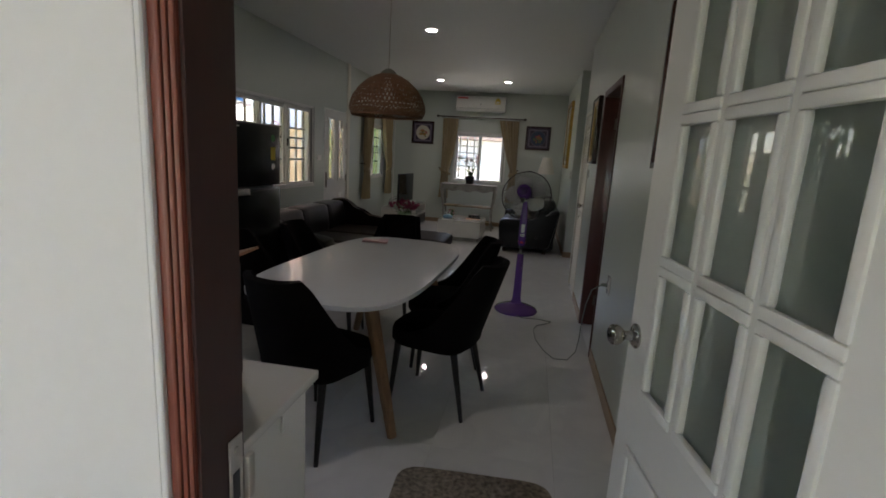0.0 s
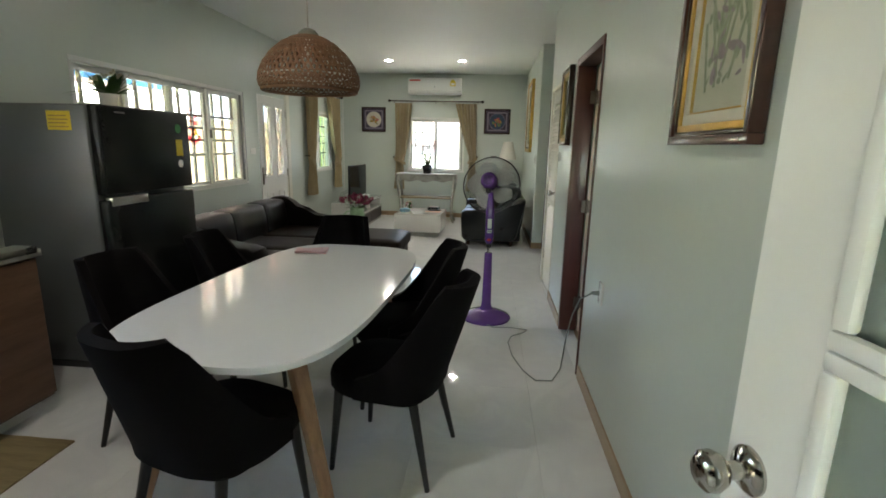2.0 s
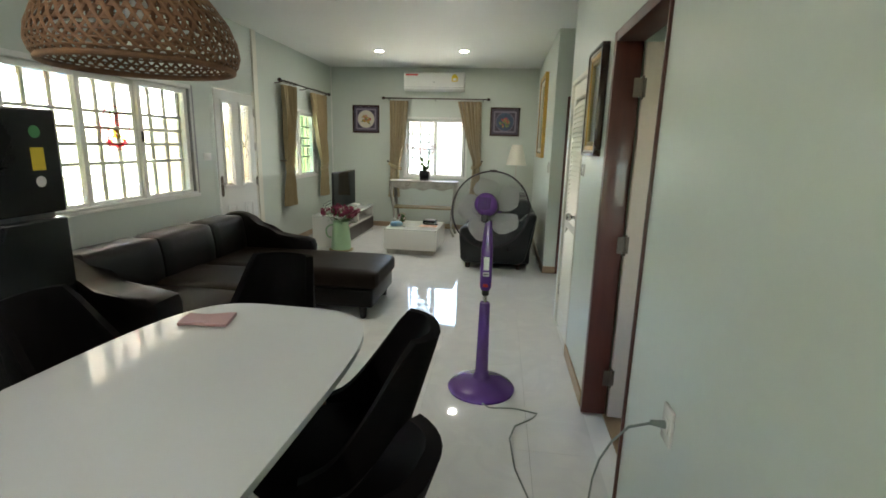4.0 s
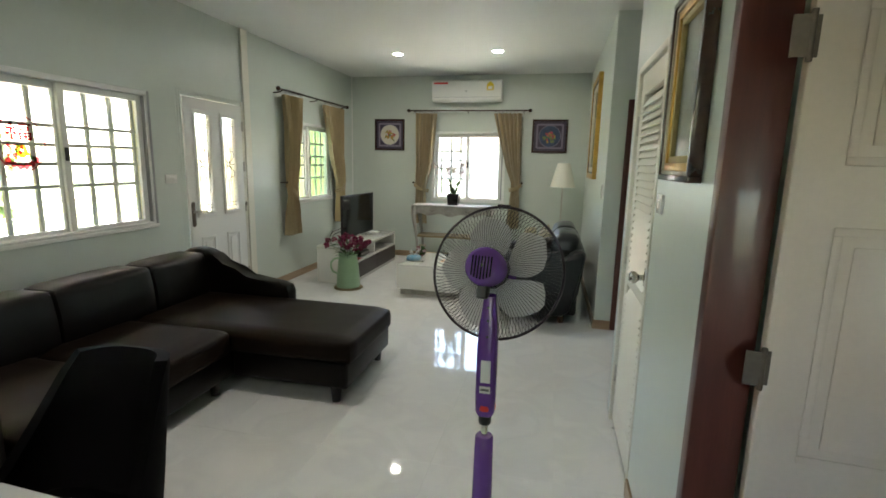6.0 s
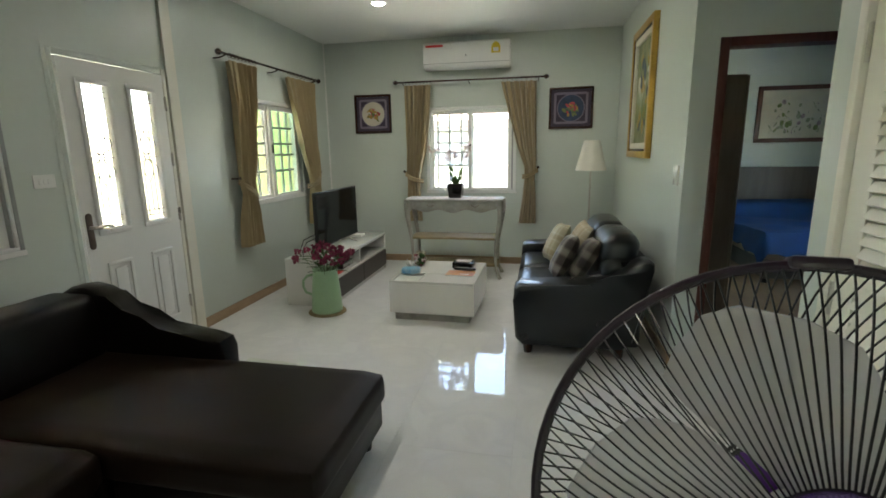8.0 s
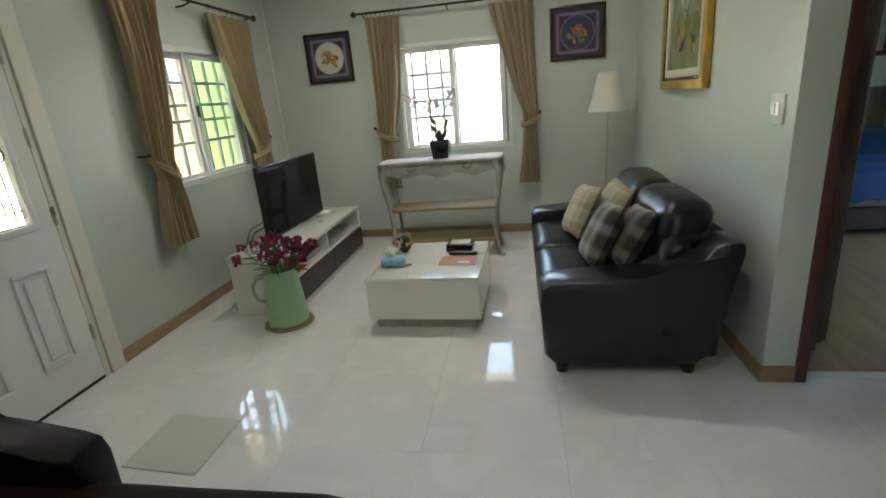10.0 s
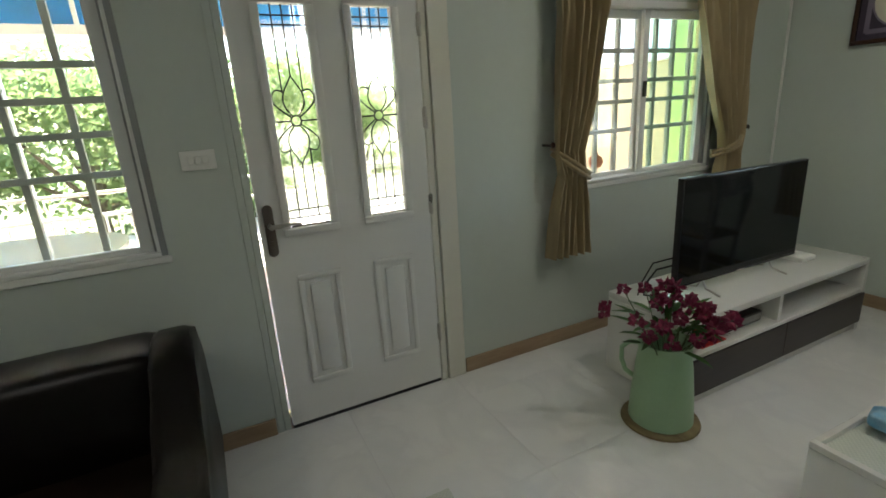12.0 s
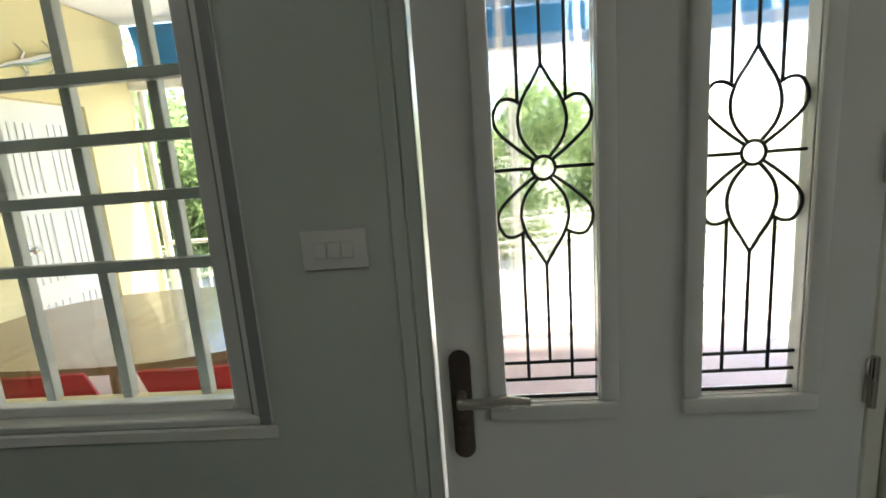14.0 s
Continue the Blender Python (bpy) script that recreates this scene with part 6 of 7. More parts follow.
flat_art(r_, put, [(OCHRE, "disc", 3.27, 1.93, 0.075, 0), (material("orange_flesh", (0.55, 0.24, 0.04), 0.6, var=0.2, scale=30), "disc", 3.27, 1.93, 0.062, 0), (ROSE, "disc", 3.20, 2.05, 0.06, 0), (MOSS, "petal", 3.33, 2.07, 0.05, 1)])

# ---- refrigerator ----
fr = thing("refrigerator", "tall two-door black and grey refrigerator near the dining table", "refrigerator")
part("cabinet", box((-2.98, 3.235, 0.05), (-2.335, 4.055, 1.605), 0.012, 3), FRIDGESIDE, fr)
part("plinth", box((-2.94, 3.25, 0.0), (-2.36, 4.04, 0.0495)), BLACKPLASTIC, fr)
up = part("freezer_door", box((-2.331, 3.235, 1.095), (-2.265, 4.055, 1.605), 0.012, 3), FRIDGEDOOR, fr)
low = part("fridge_door", box((-2.331, 3.235, 0.06), (-2.265, 4.055, 1.065), 0.012, 3), FRIDGEDOOR, fr)
part("handle_strip", box((-2.30, 3.262, 1.030), (-2.257, 3.56, 1.080), 0.004, 2), STEEL, low, "brushed steel grip strip")
part("badge", box((-2.2648, 3.36, 1.565), (-2.2635, 3.44, 1.573)), STEEL, up)
part("round_sticker", lathe([(0.030, 0), (0.030, 0.001)], 24), GREENINK, up).matrix_local = pose(-2.2645, 3.93, 1.495, 0, 90, 0)
part("energy_label", box((-2.2648, 3.895, 1.31), (-2.2635, 3.965, 1.42)), YELLOW, up)
part("round_sticker", lathe([(0.027, 0), (0.027, 0.001)], 24), DIM, up).matrix_local = pose(-2.2645, 3.93, 1.255, 0, 90, 0)
lb = part("warning_label", box((-2.575, 3.2335, 1.46), (-2.43, 3.2348, 1.565)), YELLOW, fr, "yellow label with lines of print")
for k in range(4):
    part("print_line", box((-2.565, 3.2325, 1.475 + 0.02 * k), (-2.445 - 0.01 * (k % 2), 3.2333, 1.482 + 0.02 * k)), OCHRE, lb)
fp = thing("potted_plant", "leafy plant with white flowers in a white pot on the refrigerator", "potted plant", (-2.60, 3.74, 1.606))
part("pot", lathe([(0.040, 0), (0.044, 0.004), (0.056, 0.09), (0.058, 0.098), (0.051, 0.098), (0.043, 0.085), (0.01, 0.080)], 28), WHITE, fp)
for k in range(64):
    a = rnd.uniform(0, 6.283)
    bm = bmesh.new()
    leaf_blade(bm, (0.03 * math.cos(a), 0.03 * math.sin(a), 0.09), (math.cos(a), math.sin(a), rnd.uniform(0.2, 3.2)), rnd.uniform(0.10, 0.24), 0.013, 0.3)
    part("leaf", bm, LEAF, fp)
for k in range(7):
    a = rnd.uniform(0, 6.283)
    bm = bmesh.new()
    petal_cluster(bm, (0.08 * math.cos(a), 0.08 * math.sin(a), rnd.uniform(0.17, 0.25)), 0.026, 10, rnd)
    part("flower", bm, LINEN, fp)

# ---- kitchen counter with hob ----
kc = thing("kitchen_counter", "kitchen counter with a walnut front and stone top", "kitchen counter")
part("worktop", box((-3.012, 1.30, 0.845), (-2.275, 2.79, 0.882), 0.004, 2), MISTY, kc)
part("carcass", box((-3.012, 1.31, 0.10), (-2.31, 2.775, 0.8445), 0.002, 1), WALNUT, kc)
part("plinth", box((-3.0, 1.33, 0.0), (-2.40, 2.76, 0.0995)), ALU, kc)
for a, b in ((1.315, 1.80), (1.805, 2.285), (2.29, 2.772)):
    part("cabinet_door", box((-2.3095, a, 0.12), (-2.292, b, 0.835), 0.002, 1), WALNUT, kc)
hob = thing("gas_hob", "black glass gas hob with steel pan supports", "hob", (-2.66, 2.32, 0.8825))
part("plate", box((-0.24, -0.36, 0.0), (0.26, 0.36, 0.012), 0.004, 2), GLOSSBLACK, hob)
part("front_trim", box((0.262, -0.36, -0.02), (0.385, 0.45, 0.014), 0.003, 1), STEEL, hob)
for y in (-0.18, 0.18):
    part("burner", lathe([(0.055, 0.012), (0.05, 0.028), (0.02, 0.03)], 20, (0, y, 0)), STEEL, hob)
    bm = bmesh.new()
    for k in range(7):
        tube([(-0.13 + 0.044 * k, y - 0.13, 0.045), (-0.13 + 0.044 * k, y + 0.13, 0.045)], 0.004, 6, bm)
    for s in (-1, 1):
        tube([(-0.14, y + s * 0.13, 0.012), (-0.14, y + s * 0.13, 0.045), (0.14, y + s * 0.13, 0.045), (0.14, y + s * 0.13, 0.012)], 0.005, 6, bm)
    part("pan_support", bm, BLACKPLASTIC, hob)
solid("kitchen_mat", sheet(lambda u, v: (-2.56 + 0.56 * u, 1.62 + 0.92 * v, 0.009 + 0.001 * math.sin(20 * u + 9 * v)), 14, 20, 0.008), SHELFWOOD, "tan woven mat before the kitchen counter", "mat")

# ---- white cabinet by the entrance ----
wc = thing("white_cabinet", "white low cabinet beside the entrance with small pulls", "cabinet")
part("top", box((-1.60, 0.56, 0.835), (-0.54, 1.125, 0.860), 0.003, 2), LACQ, wc)
part("carcass", box((-1.59, 0.57, 0.04), (-0.575, 1.095, 0.8345), 0.002, 1), LACQ, wc)
part("end_panel", box((-0.5745, 0.572, 0.045), (-0.560, 1.09, 0.83), 0.002, 1), LACQ, wc)
for z0, z1 in ((0.05, 0.30), (0.305, 0.56), (0.565, 0.828)):
    for x0, x1 in ((-1.585, -1.085), (-1.08, -0.580)):
        dr = part("drawer_front", box((x0, 1.0955, z0), (x1, 1.112, z1), 0.002, 1), LACQ, wc)
        part("pull", tube([((x0 + x1) / 2 - 0.05, 1.112, z1 - 0.05), ((x0 + x1) / 2 - 0.05, 1.13, z1 - 0.05), ((x0 + x1) / 2 + 0.05, 1.13, z1 - 0.05), ((x0 + x1) / 2 + 0.05, 1.112, z1 - 0.05)], 0.005, 8), STEEL, dr)
part("hook", tube([(-0.5598, 0.955, 0.815), (-0.553, 0.955, 0.815), (-0.553, 0.955, 0.775), (-0.5598, 0.975, 0.775)], 0.003, 6), WHITE, wc)
oven = thing("countertop_oven", "black countertop oven on the white cabinet", "oven")
part("body", box((-1.20, 0.60, 0.882), (-0.672, 1.0, 1.185), 0.02, 3), OVENBLACK, oven)
part("door", box((-1.18, 1.0005, 0.90), (-0.80, 1.014, 1.17), 0.004, 2), GLOSSBLACK, oven)
for x in (-1.15, -0.72):
    for y in (0.65, 0.95):
        part("foot", lathe([(0.018, 0.8605), (0.02, 0.8815)], 14, (x, y, 0)), BLACKPLASTIC, oven)
solid("placemat", sheet(lambda u, v: (-1.16 + 0.53 * u, 0.62 + 0.37 * v, 1.193 + 0.004 * math.sin(7 * v + 5 * u) + 0.022 * max(0, u - 0.86) / 0.14 * (0.5 + 0.5 * v)), 26, 12, 0.006), PLAITED, "brown plaited placemat with a curling edge on the oven", "placemat")

# ---- mats ----
rug_pts = []
for k in range(48):
    a = 2 * math.pi * k / 48
    c, s = math.cos(a), math.sin(a)
    rug_pts.append((0.345 * math.copysign(abs(c) ** 0.28, c), 0.245 * math.copysign(abs(s) ** 0.28, s)))
rg = solid("entrance_rug", prism(rug_pts, 0.0, 0.016, "z", 0.005), RUG, "mottled brown bath-style rug inside the entrance", "rug", (-0.15, 1.73, 0.0005), 3)
solid("door_mat", sheet(lambda u, v: (-2.305 + 0.375 * u, 6.77 + 0.36 * v + 0.03 * (1 - u), 0.007 + 0.002 * math.sin(11 * u) * math.sin(8 * v)), 20, 20, 0.006), MATGREEN, "thin pale green cloth mat on the tiles by the front door", "mat")

# ---- paper cut on the window ----
st = thing("window_sticker", "round red and white festive paper cut on the window glass", "sticker")


def ring_shape(y, z, r0, r1, n=36, x=XL - 0.034):
    bm = bmesh.new()
    a = [bm.verts.new((x, y + r0 * math.cos(2 * math.pi * k / n), z + 1.15 * r0 * math.sin(2 * math.pi * k / n))) for k in range(n)]
    b = [bm.verts.new((x, y + r1 * math.cos(2 * math.pi * k / n), z + 1.15 * r1 * math.sin(2 * math.pi * k / n))) for k in range(n)]
    for k in range(n):
        bm.faces.new((a[k], a[(k + 1) % n], b[(k + 1) % n], b[k]))
    return bm


REDFILM = clear_glass("red_film", (0.75, 0.03, 0.06), 0.05)
ROSEFILM = clear_glass("rose_film", (0.75, 0.22, 0.26), 0.05)
YELLOWFILM = clear_glass("yellow_film", (0.55, 0.36, 0.03), 0.05)
GREENFILM = clear_glass("green_film", (0.16, 0.30, 0.10), 0.05)
SY, SZ = 5.385, 1.545
part("ring", ring_shape(SY, SZ, 0.143, 0.150), REDFILM, st)
# the red character at the top of the round
for dy, dz, w, h in ((-0.045, 0.112, 0.010, 0.010), (-0.045, 0.090, 0.030, 0.007), (-0.045, 0.052, 0.007, 0.034), (-0.066, 0.060, 0.009, 0.010), (-0.026, 0.060, 0.009, 0.010),
                     (0.034, 0.114, 0.040, 0.007), (0.034, 0.097, 0.026, 0.006), (0.034, 0.080, 0.026, 0.006), (0.012, 0.088, 0.006, 0.014), (0.056, 0.088, 0.006, 0.014),
                     (0.034, 0.062, 0.036, 0.006), (0.034, 0.044, 0.036, 0.006), (0.034, 0.026, 0.036, 0.006), (0.002, 0.044, 0.006, 0.024), (0.034, 0.044, 0.006, 0.024), (0.066, 0.044, 0.006, 0.024)):
    part("cut_stroke", box((XL - 0.0345, SY + dy - w, SZ + dz - h), (XL - 0.0335, SY + dy + w, SZ + dz + h)), REDFILM, st)
# a red band of ripples along the bottom
for k in range(6):
    a = math.radians(228 + 17 * k)
    part("ripple", ring_shape(SY + 0.122 * math.cos(a), SZ + 0.140 * math.sin(a), 0.001, 0.019, 16, XL - 0.0336), REDFILM, st)
part("golden_blossom", ring_shape(SY, SZ - 0.045, 0.010, 0.036, 18, XL - 0.0331), YELLOWFILM, st)
for k in range(22):
    a = 2 * math.pi * k / 22 + 0.2
    part("petal", ring_shape(SY + 0.120 * math.cos(a), SZ + 0.130 * math.sin(a), 0.001, rp.uniform(0.004, 0.009), 12, XL - 0.0332), rp.choice((YELLOWFILM, ROSEFILM, REDFILM, GREENFILM)), st)
for k in range(16):
    part("petal", ring_shape(SY + rp.uniform(-0.08, 0.08), SZ + rp.uniform(-0.105, -0.01), 0.001, rp.uniform(0.008, 0.015), 12, XL - 0.0330), rp.choice((YELLOWFILM, GREENFILM, ROSEFILM, REDFILM)), st)

# ---- bedroom ----
wr = thing("wardrobe", "tall taupe wood wardrobe just inside the bedroom", "wardrobe")
part("carcass", box((0.685, 7.78, 0.06), (0.955, 9.3, 1.875), 0.003, 1), TAUPE, wr)
part("plinth", box((0.70, 7.80, 0.004), (0.94, 9.28, 0.0595)), TAUPE, wr)
for a, b in ((7.783, 8.53), (8.535, 9.297)):
    part("wardrobe_door", box((0.9555, a, 0.07), (0.973, b, 1.87), 0.002, 1), TAUPE, wr)
bed = thing("bed", "double bed with a dark headboard and rumpled blue bedspread", "bed")
part("base", box((2.00, 9.72, 0.06), (3.52, 11.62, 0.25), 0.02, 2), GREYBED, bed)
part("mattress", cushion((1.97, 9.69, 0.25), (3.55, 11.64, 0.50), 0.02, 0.06), LINEN, bed)
part("headboard", box((1.85, 11.65, 0.05), (3.58, 11.745, 1.14), 0.01, 2), TAUPE, bed)
for x, y in ((2.06, 9.80), (3.46, 9.80), (2.06, 11.55), (3.46, 11.55)):
    part("foot", lathe([(0.03, 0.004), (0.035, 0.06)], 12, (x, y, 0)), BLACKPLASTIC, bed)


def spread(u, v):
    x, y = 1.90 + 1.68 * u, 9.62 + 2.02 * v
    z = 0.545 + 0.03 * noise.noise(Vector((x * 3, y * 3, 0))) + 0.16 * min(1, max(0, (v - 0.66) / 0.12))
    ex = max(0, 1.975 - x) + max(0, x - 3.55) + max(0, 9.69 - y)
    return (x, y, z - (2.2 + 0.9 * noise.noise(Vector((x * 7, y * 7, 3)))) * ex - 0.05 * (ex > 0))


solid("bedspread", sheet(spread, 40, 40, 0.012), BLUECLOTH, "deep blue bedspread over the bed", "bedspread")
r_, put, (a, b, c, e) = picture("wide brown-framed picture of pale wild flowers", "y", YB, -1, 2.54, 3.54, 1.465, 2.20, [(0.055, MAROONWOOD)], IVORY, 0.03, False)
flat_art(r_, put, [(rp.choice((SAGE, MAUVE, MOSS, SAGE)), rp.choice(("leaf", "bar", "petal")), rp.uniform(a + 0.12, b - 0.10), c + 0.06 + 0.42 * rp.random() ** 1.4, rp.uniform(0.014, 0.040), rp.uniform(0.8, 2.4)) for k in range(70)])
# added out of view so that daylight reaches the bedroom
window_unit("window_6", "x", 3.6, 1, 8.1, 9.9, 0.95, 1.95, (9.0,), GLASS, (1.3, 1.6), [8.3 + 0.3 * k for k in range(6)], "white sliding window, unseen, added to light the bedroom", True)
# invented opening that faces the open leaf and lights it
window_unit("window_5", "y", YE, -1, 1.3, 2.9, 0.95, 1.95, (2.1,), GLASS, (1.3, 1.6), [1.5 + 0.3 * k for k in range(5)], "white sliding window, unseen, added to light the side-room door", True)

# ---- clay ornaments outside the side window ----


def clay_ornament(at, size):
    """A round clay hanging ball with a short neck and its string."""
    root = thing("clay_ornament", "rust-orange clay ball hanging outside the side window grille", "ornament", at)
    part("ball", lathe([(0.25 * size, -0.9 * size), (0.75 * size, -0.65 * size), (size, 0.0), (0.8 * size, 0.6 * size), (0.35 * size, 0.9 * size), (0.28 * size, 1.15 * size)], 24), TERRA, root)
    part("string", tube([(0, 0, 1.1 * size), (0.002, 0.0, 2.01 - at[2]), (XL - 0.164 - at[0], 0.0, 2.03 - at[2])], 0.002, 6), LEAD, root, "thin dark string")
    return root


clay_ornament((-3.262, 8.80, 1.045), 0.048)

# ---- porch ----
PX = -6.65
wall("porch_wall", "y", 3.55, 3.7, PX, XL - 0.14, 2.85, [(-6.03, -5.19, 0.0, 2.08)], YELLOWWALL, -0.03)
wall("porch_house_face", "x", XL - 0.165, XL - 0.141, 3.7, YF + 0.14, 2.9, [(3.93, 6.345, 0.945, 1.985), (6.66, 7.53, 0.0, 2.04), (8.42, 9.58, 0.96, 1.95)], YELLOWWALL, -0.03)
tagged(part("porch_roof", box((PX - 0.05, 3.55, 2.86), (XL - 0.166, 10.6, 2.97), 0.004, 1), PLASTERWHITE), kind="structure")
tagged(part("porch_beam", box((PX - 0.05, 3.71, 2.27), (PX + 0.07, 10.6, 2.36), 0.006, 1), PLASTERWHITE), kind="structure")
pd = thing("porch_door", "white ridged door in the yellow porch wall, shut", "door")
part("leaf", box((-6.02, 3.62, -0.02), (-5.20, 3.66, 2.07), 0.003, 1), WHITE, pd)
for i in range(2):
    for j in range(3):
        bm = bmesh.new()
        for k in range(5):
            x = -5.95 + 0.38 * i + 0.062 * k
            box((x, 3.6605, 0.12 + 0.65 * j), (x + 0.036, 3.666, 0.62 + 0.65 * j), 0.0025, 2, bm)
        part("ridged_panel", bm, WHITE, pd)
knob(pd, (-5.30, 3.6605, 1.03), (0, 1, 0))
lz = thing("wall_ornament", "silver metal lizard ornament on the yellow wall", "ornament")
bm = tube([(-5.30, 3.72, 2.25), (-5.42, 3.72, 2.30), (-5.55, 3.725, 2.33), (-5.68, 3.725, 2.38), (-5.80, 3.72, 2.42), (-5.88, 3.72, 2.40)], [0.008, 0.02, 0.035, 0.04, 0.028, 0.012], 10)
for x, z, s in ((-5.50, 2.33, -1), (-5.50, 2.33, 1), (-5.74, 2.40, -1), (-5.74, 2.40, 1)):
    tube([(x, 3.72, z), (x - 0.05, 3.72, z + s * 0.07), (x + 0.02, 3.72, z + s * 0.12)], [0.012, 0.010, 0.006], 8, bm)
part("body", bm, CHROME, lz)
aw = thing("porch_awning", "blue sun-lit awning hung under the porch roof", "awning")
for k in range(5):
    y0 = 3.75 + 1.36 * k
    part("panel", sheet(lambda u, v, y0=y0: (PX - 0.02 - 0.06 * math.sin(math.pi * v) + 0.015 * math.sin(9 * u), y0 + 1.30 * u, 2.37 + 0.47 * v), 14, 6, 0.003), TARP, aw)
    part("strut", box((PX + 0.04, y0 + 0.62, 2.36), (PX + 0.065, y0 + 0.66, 2.855), 0.003, 1), WHITE, aw, "white strut")
rl = thing("porch_railing", "white metal porch railing with upright bars", "railing")
for z in (0.84, 0.62, 0.10):
    part("rail", box((PX - 0.02, 3.75, z - 0.018), (PX + 0.02, 10.4, z + 0.018), 0.004, 1), WHITE, rl)
bar_mesh = to_mesh("baluster", tube([(0, 0, 0.118), (0, 0, 0.602)], 0.011, 8), WHITE)
for k in range(60):
    ob = new("baluster", bar_mesh)
    ob.location = (PX, 3.82 + 0.11 * k, 0)
    ob.parent = rl
for y in (3.78, 5.05, 7.2, 9.4):
    pp = solid("porch_post", tube([(PX, y, -0.03), (PX, y, 2.27)], 0.035, 14), ALU, "slim grey porch post", "post", group="porch posts")
pt = thing("porch_table", "large oval varnished wooden table on the porch", "table", (-4.45, 5.10, -0.03))
part("tabletop", prism([(0.62 * math.copysign(abs(math.cos(a)) ** 0.8, math.cos(a)), 0.92 * math.copysign(abs(math.sin(a)) ** 0.8, math.sin(a))) for a in [2 * math.pi * k / 56 for k in range(56)]], 0.745, 0.78, "z", 0.006), TABLEWOOD, pt)
for x in (-0.36, 0.36):
    for y in (-0.6, 0.6):
        part("leg", tube([(x, y, 0), (x * 0.9, y * 0.9, 0.745)], [0.028, 0.036], 12), TABLEWOOD, pt)
part("apron", box((-0.40, -0.66, 0.67), (0.40, 0.66, 0.7445), 0.004, 1), TABLEWOOD, pt)


def porch_chair():
    root = thing("porch_chair", "red plastic chair with steel legs at the porch table", "chair", group="red porch chairs")
    part("seat", sheet(lambda u, v: (-0.21 + 0.42 * u, -0.20 + 0.40 * v, 0.45 + 0.012 * math.cos(math.pi * (u - 0.5) * 2)), 10, 10, 0.012), REDPLASTIC, root)
    part("backrest", sheet(lambda u, v: (-0.20 + 0.40 * u, -0.20 - 0.05 * v + 0.04 * (2 * u - 1) ** 2, 0.74 + 0.12 * v - 0.012 * (2 * u - 1) ** 4), 14, 8, 0.012), REDPLASTIC, root)
    for sx in (-1, 1):
        part("leg", tube([(sx * 0.18, -0.225, 0.77), (sx * 0.185, -0.19, 0.44), (sx * 0.20, -0.24, 0.0)], 0.011, 8), CHROME, root)
        part("leg", tube([(sx * 0.18, 0.18, 0.44), (sx * 0.20, 0.24, 0.0)], 0.011, 8), CHROME, root)
    return root


PCH = porch_chair()
PCH.matrix_world = pose(-3.82, 5.22, -0.03, 0, 0, 90)
for x, y, a in ((-3.83, 5.80, 93),):
    copy_thing(PCH, pose(x, y, -0.03, 0, 0, a))

# ---- garden and neighbours ----


def tree(name, at, height, spread_, n, seed, label, trunk_h=0.22):
    """A garden tree: a tapered trunk, limbs and a ragged crown of single leaves."""
    rd = random.Random(seed)
    root = thing(name, label, "tree", at, group="garden trees")
    th = height * trunk_h
    part("trunk", tube([(0, 0, -0.05), (0.04, 0.02, th * 0.5), (0.0, 0.05, th), (0.06, 0.0, height * 0.7)], [0.11, 0.085, 0.07, 0.03], 10), BARK, root)
    blobs = []
    for k in range(9):
        a = 2.4 * k
        r = spread_ * rd.uniform(0.25, 0.8)
        c = Vector((r * math.cos(a), r * math.sin(a), rd.uniform(th, height * 0.92)))
        blobs.append((c, spread_ * rd.uniform(0.28, 0.5)))
        part("limb", tube([(0.02, 0.02, th * rd.uniform(0.6, 1.0)), tuple(c * 0.5 + Vector((0, 0, th * 0.4))), tuple(c)], [0.045, 0.03, 0.012], 7), BARK, root)
    verts, faces = [], []
    for i in range(n):
        c, r = rd.choice(blobs)
        d = Vector((rd.gauss(0, 1), rd.gauss(0, 1), rd.gauss(0, 0.8))).normalized()
        p = c + d * r * rd.uniform(0.35, 1.1)
        s = Vector((rd.gauss(0, 1), rd.gauss(0, 1), rd.gauss(0, 0.6))).normalized()
        u = s.orthogonal().normalized()
        L, W = rd.uniform(0.09, 0.17), rd.uniform(0.03, 0.055)
        k = len(verts)
        verts += [p, p + s * L * 0.5 + u * W, p + s * L - Vector((0, 0, 0.03)), p + s * L * 0.5 - u * W]
        faces += [(k, k + 1, k + 2), (k, k + 2, k + 3)]
    me = bpy.data.meshes.new("crown")
    me.from_pydata(verts, [], faces)
    me.materials.append(GARDENLEAF)
    ob = new("crown", me)
    ob.parent = root
    return root


GARDENLEAF = leafy(material("garden_leaf", (0.14, 0.21, 0.08), 0.5, color2=(0.28, 0.36, 0.16), scale=3, grain=9, bump=0), 0.55)
for i, (x, y, h, s) in enumerate(((-9.6, 2.6, 3.0, 1.6), (-10.0, 5.0, 3.1, 1.9), (-9.7, 7.2, 2.7, 1.5), (-11.5, 0.6, 4.2, 2.0), (-10.6, 9.4, 2.2, 1.2), (-9.9, -1.0, 3.2, 1.4), (-2.5, -11.6, 3.6, 1.6), (2.0, -12.0, 3.2, 1.5))):
    tree("garden_tree", (x, y, -0.3), h, s, 7000, 20 + i, "leafy green garden tree beyond the porch")
tagged(part("garden_path", box((-9.0, -3.9, -0.3), (-6.11, 14.0, -0.06)), CONCRETE), kind="structure")
tagged(part("pavement_side", box((3.75, -3.9, -0.3), (9.0, 16.0, -0.06)), CONCRETE), kind="structure")
tagged(part("pavement_rear", box((-6.0, 10.47, -0.3), (3.7, 16.0, -0.06)), CONCRETE), kind="structure")
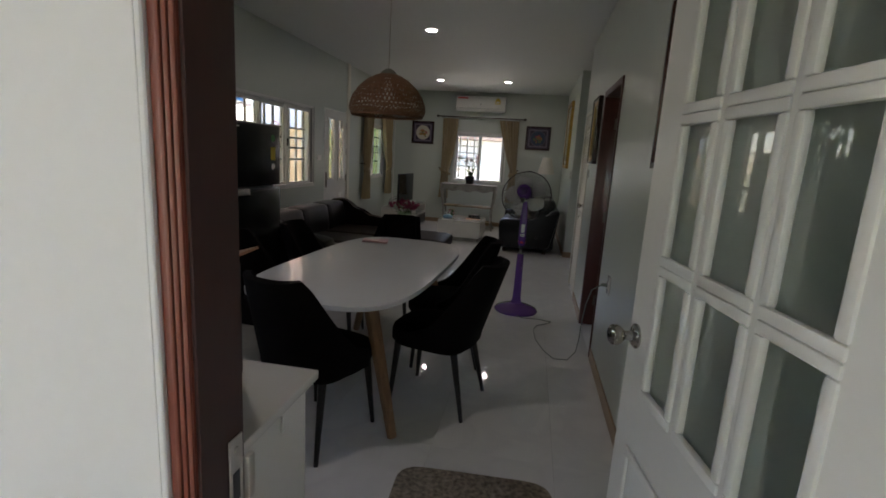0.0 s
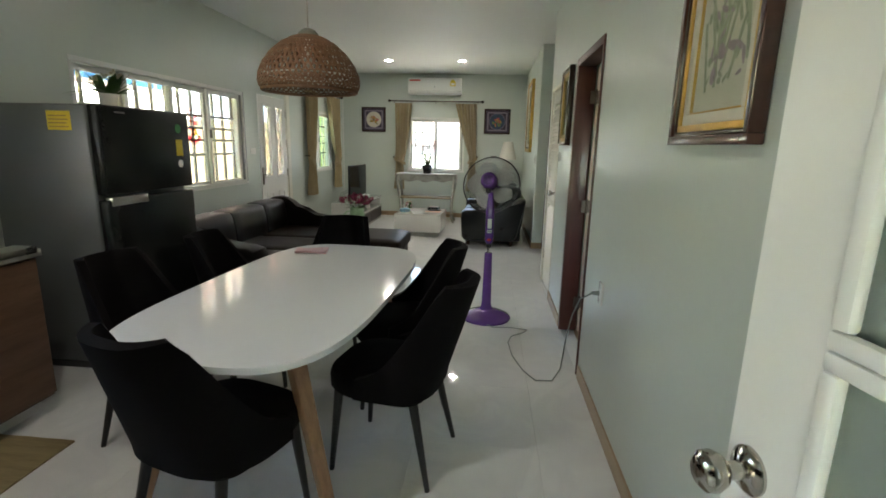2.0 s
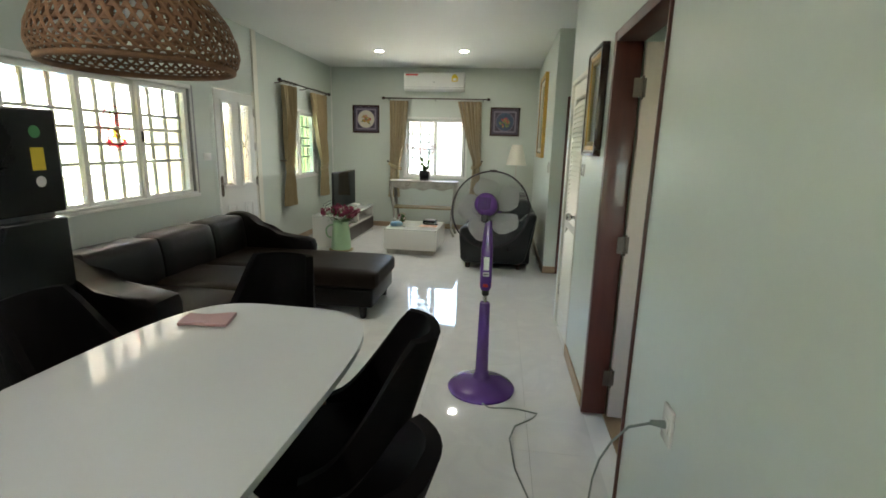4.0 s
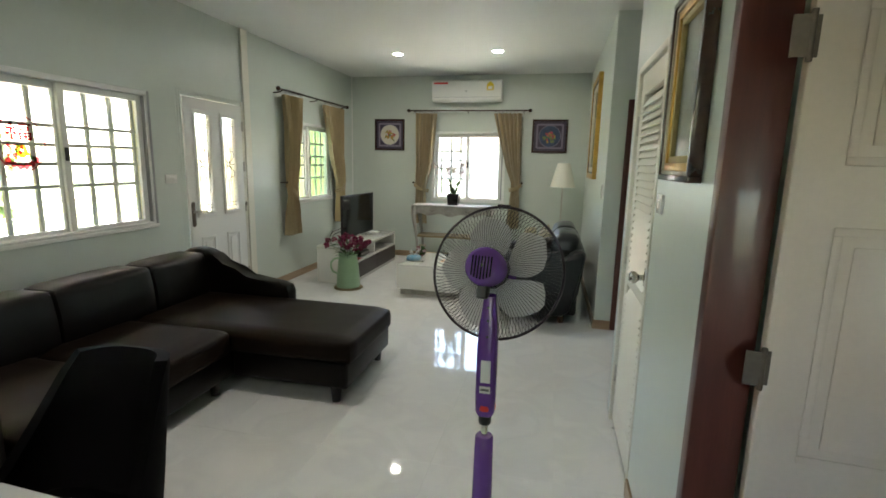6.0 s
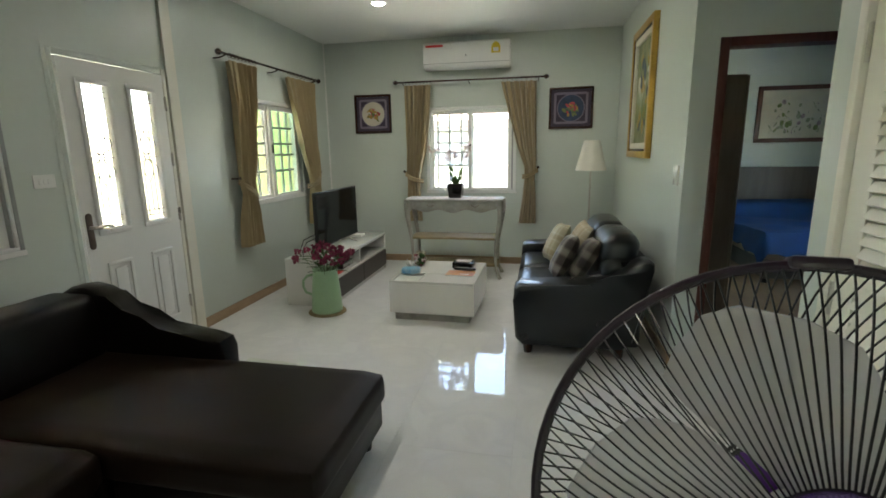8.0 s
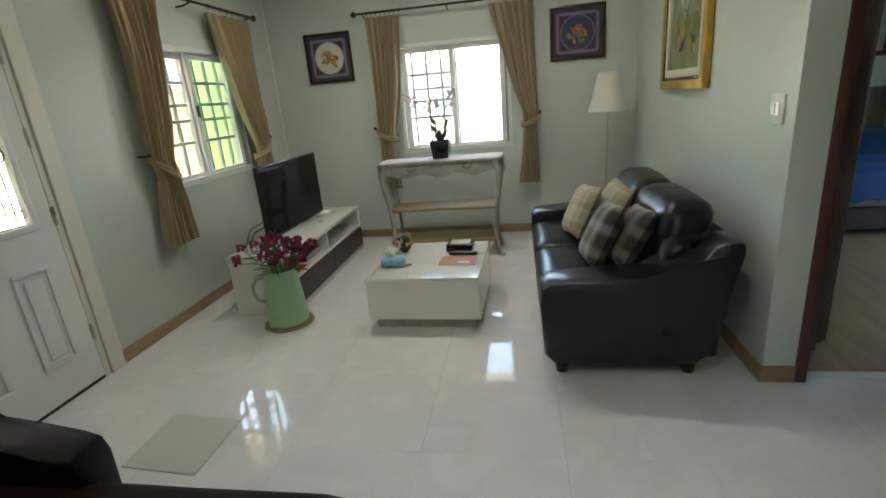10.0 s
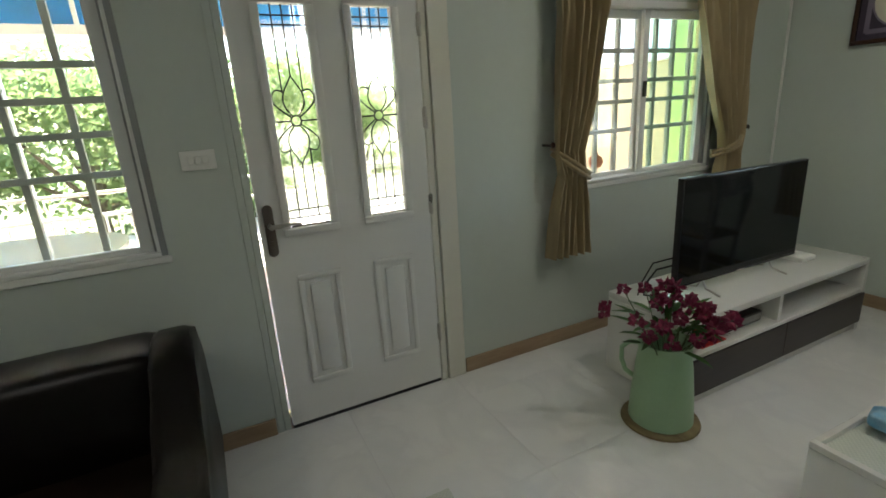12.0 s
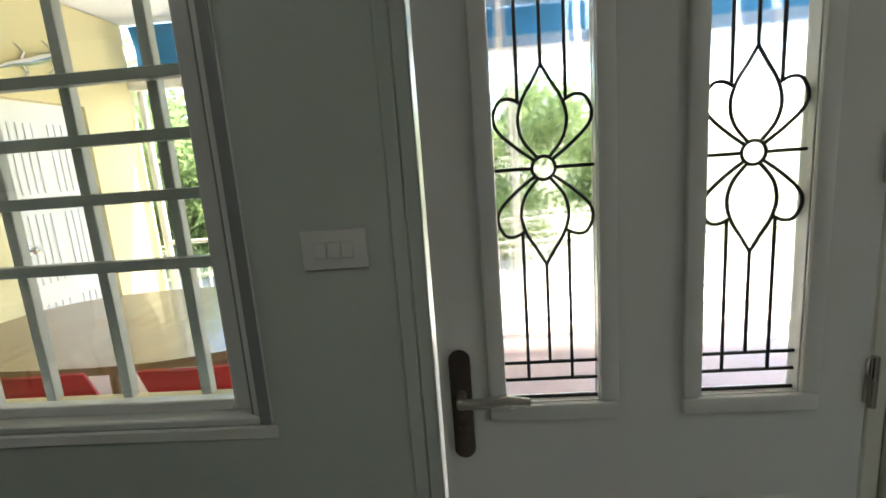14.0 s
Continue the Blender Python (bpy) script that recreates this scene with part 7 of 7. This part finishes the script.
fw = solid("boundary_wall", box((-8.3, 12.6, -0.3), (-5.31, 12.75, 1.90), 0.01, 1), PEACHWALL, "peach rendered boundary wall", "wall")
cap = part("coping", box((-8.3, 12.56, 1.9005), (-5.31, 12.79, 1.95), 0.01, 1), CONCRETE, fw)
gh = thing("neighbour_house", "lime-green rendered neighbouring house", "house")
part("wall", box((-5.30, 12.0, -0.3), (-2.6, 12.3, 3.2), 0.01, 1), GREENWALL, gh)
part("plinth", box((-5.32, 11.97, -0.3), (-2.58, 11.9995, 0.1), 0.01, 1), CONCRETE, gh)
rf = thing("tiled_roof_house", "neighbouring house with a terracotta tiled roof", "house")
part("wall", box((-8.3, 13.4, -0.3), (-5.6, 19, 3.1)), PLASTERWHITE, rf)
bm = bmesh.new()
for k in range(18):
    slab((-8.6, 13.1 + 0.16 * k, 3.10 + 0.10 * k), (-5.3, 13.1 + 0.16 * k, 3.10 + 0.10 * k), 0.11, 0.018, 0, bm, up=(0, -0.6, 0.8))
part("roof", bm, TERRA, rf)
ww = solid("white_boundary_wall", box((-5.2, 14.6, -0.3), (6.0, 14.75, 1.05), 0.01, 1), PLASTERWHITE, "white rendered boundary wall behind the house", "wall")
part("coping", box((-5.2, 14.56, 1.0505), (6.0, 14.79, 1.10), 0.01, 1), CONCRETE, ww)
bh = thing("distant_house", "cream house with a brown roof beyond the wall", "house")
part("wall", box((-7.0, 20.0, -0.3), (5.0, 24.0, 2.1)), PLASTERWHITE, bh)
part("eave", box((-7.4, 19.4, 2.1), (5.4, 24.5, 2.32), 0.02, 1), ROOFTILE, bh)
part("roof", prism([(19.4, 2.32), (24.5, 2.32), (22.0, 3.9)], -7.3, 5.3, "x"), ROOFTILE, bh)
ew = solid("planter_box", box((-3.0, -4.3, -0.3), (3.4, -4.0, 0.3), 0.02, 2), PLASTERWHITE, "low white rendered planter along the path", "planter")
# unseen roof, added to keep sky light off the entrance
tagged(part("canopy_light_block", box((-7.4, -8.4, 2.50), (2.6, 0.419, 2.61), 0.01, 1), PLASTERWHITE), kind="structure")
# unseen wall, added to dim the light falling on the glazed door
tagged(part("wall_light_block", box((-4.45, -6.2, -0.06), (-4.31, -2.3, 2.499), 0.006, 1), PLASTERWHITE), kind="structure")
# another added blocker out of view, shading the jamb's reveal from the right
tagged(part("wall_side_block", box((1.25, -3.4, -0.06), (1.39, 0.419, 2.499), 0.006, 1), PLASTERWHITE), kind="structure")

# ---- floor tiles ----
TS = 0.6
tile_mesh = to_mesh("tile", box((0.0004, 0.0004, -0.012), (TS - 0.0004, TS - 0.0004, 0.0)), TILE)
for i in range(-6, 6):
    for j in range(0, 17):
        x0, y0 = 0.20 + i * TS, 0.36 + j * TS
        x1, y1 = x0 + TS, y0 + TS
        if x0 > XR + 0.02 and not (5.0 < y0 + 0.3 < 7.7):
            continue
        a, b, c, d = max(x0, XL), max(y0, YE), min(x1, XR if not (5.9 < y0 + 0.3 < 7.5) else 9), min(y1, YF)
        if c - a < 0.02 or d - b < 0.02:
            continue
        if (a, b, c, d) == (x0, y0, x1, y1):
            ob = new("tile", tile_mesh)
        else:
            ob = new("tile", to_mesh("tile", box((a - x0 + 0.0004, b - y0 + 0.0004, -0.012), (c - x0 - 0.0004, d - y0 - 0.0004, 0.0)), TILE))
        ob.location = (x0, y0, 0.0)
        ob.parent = floor
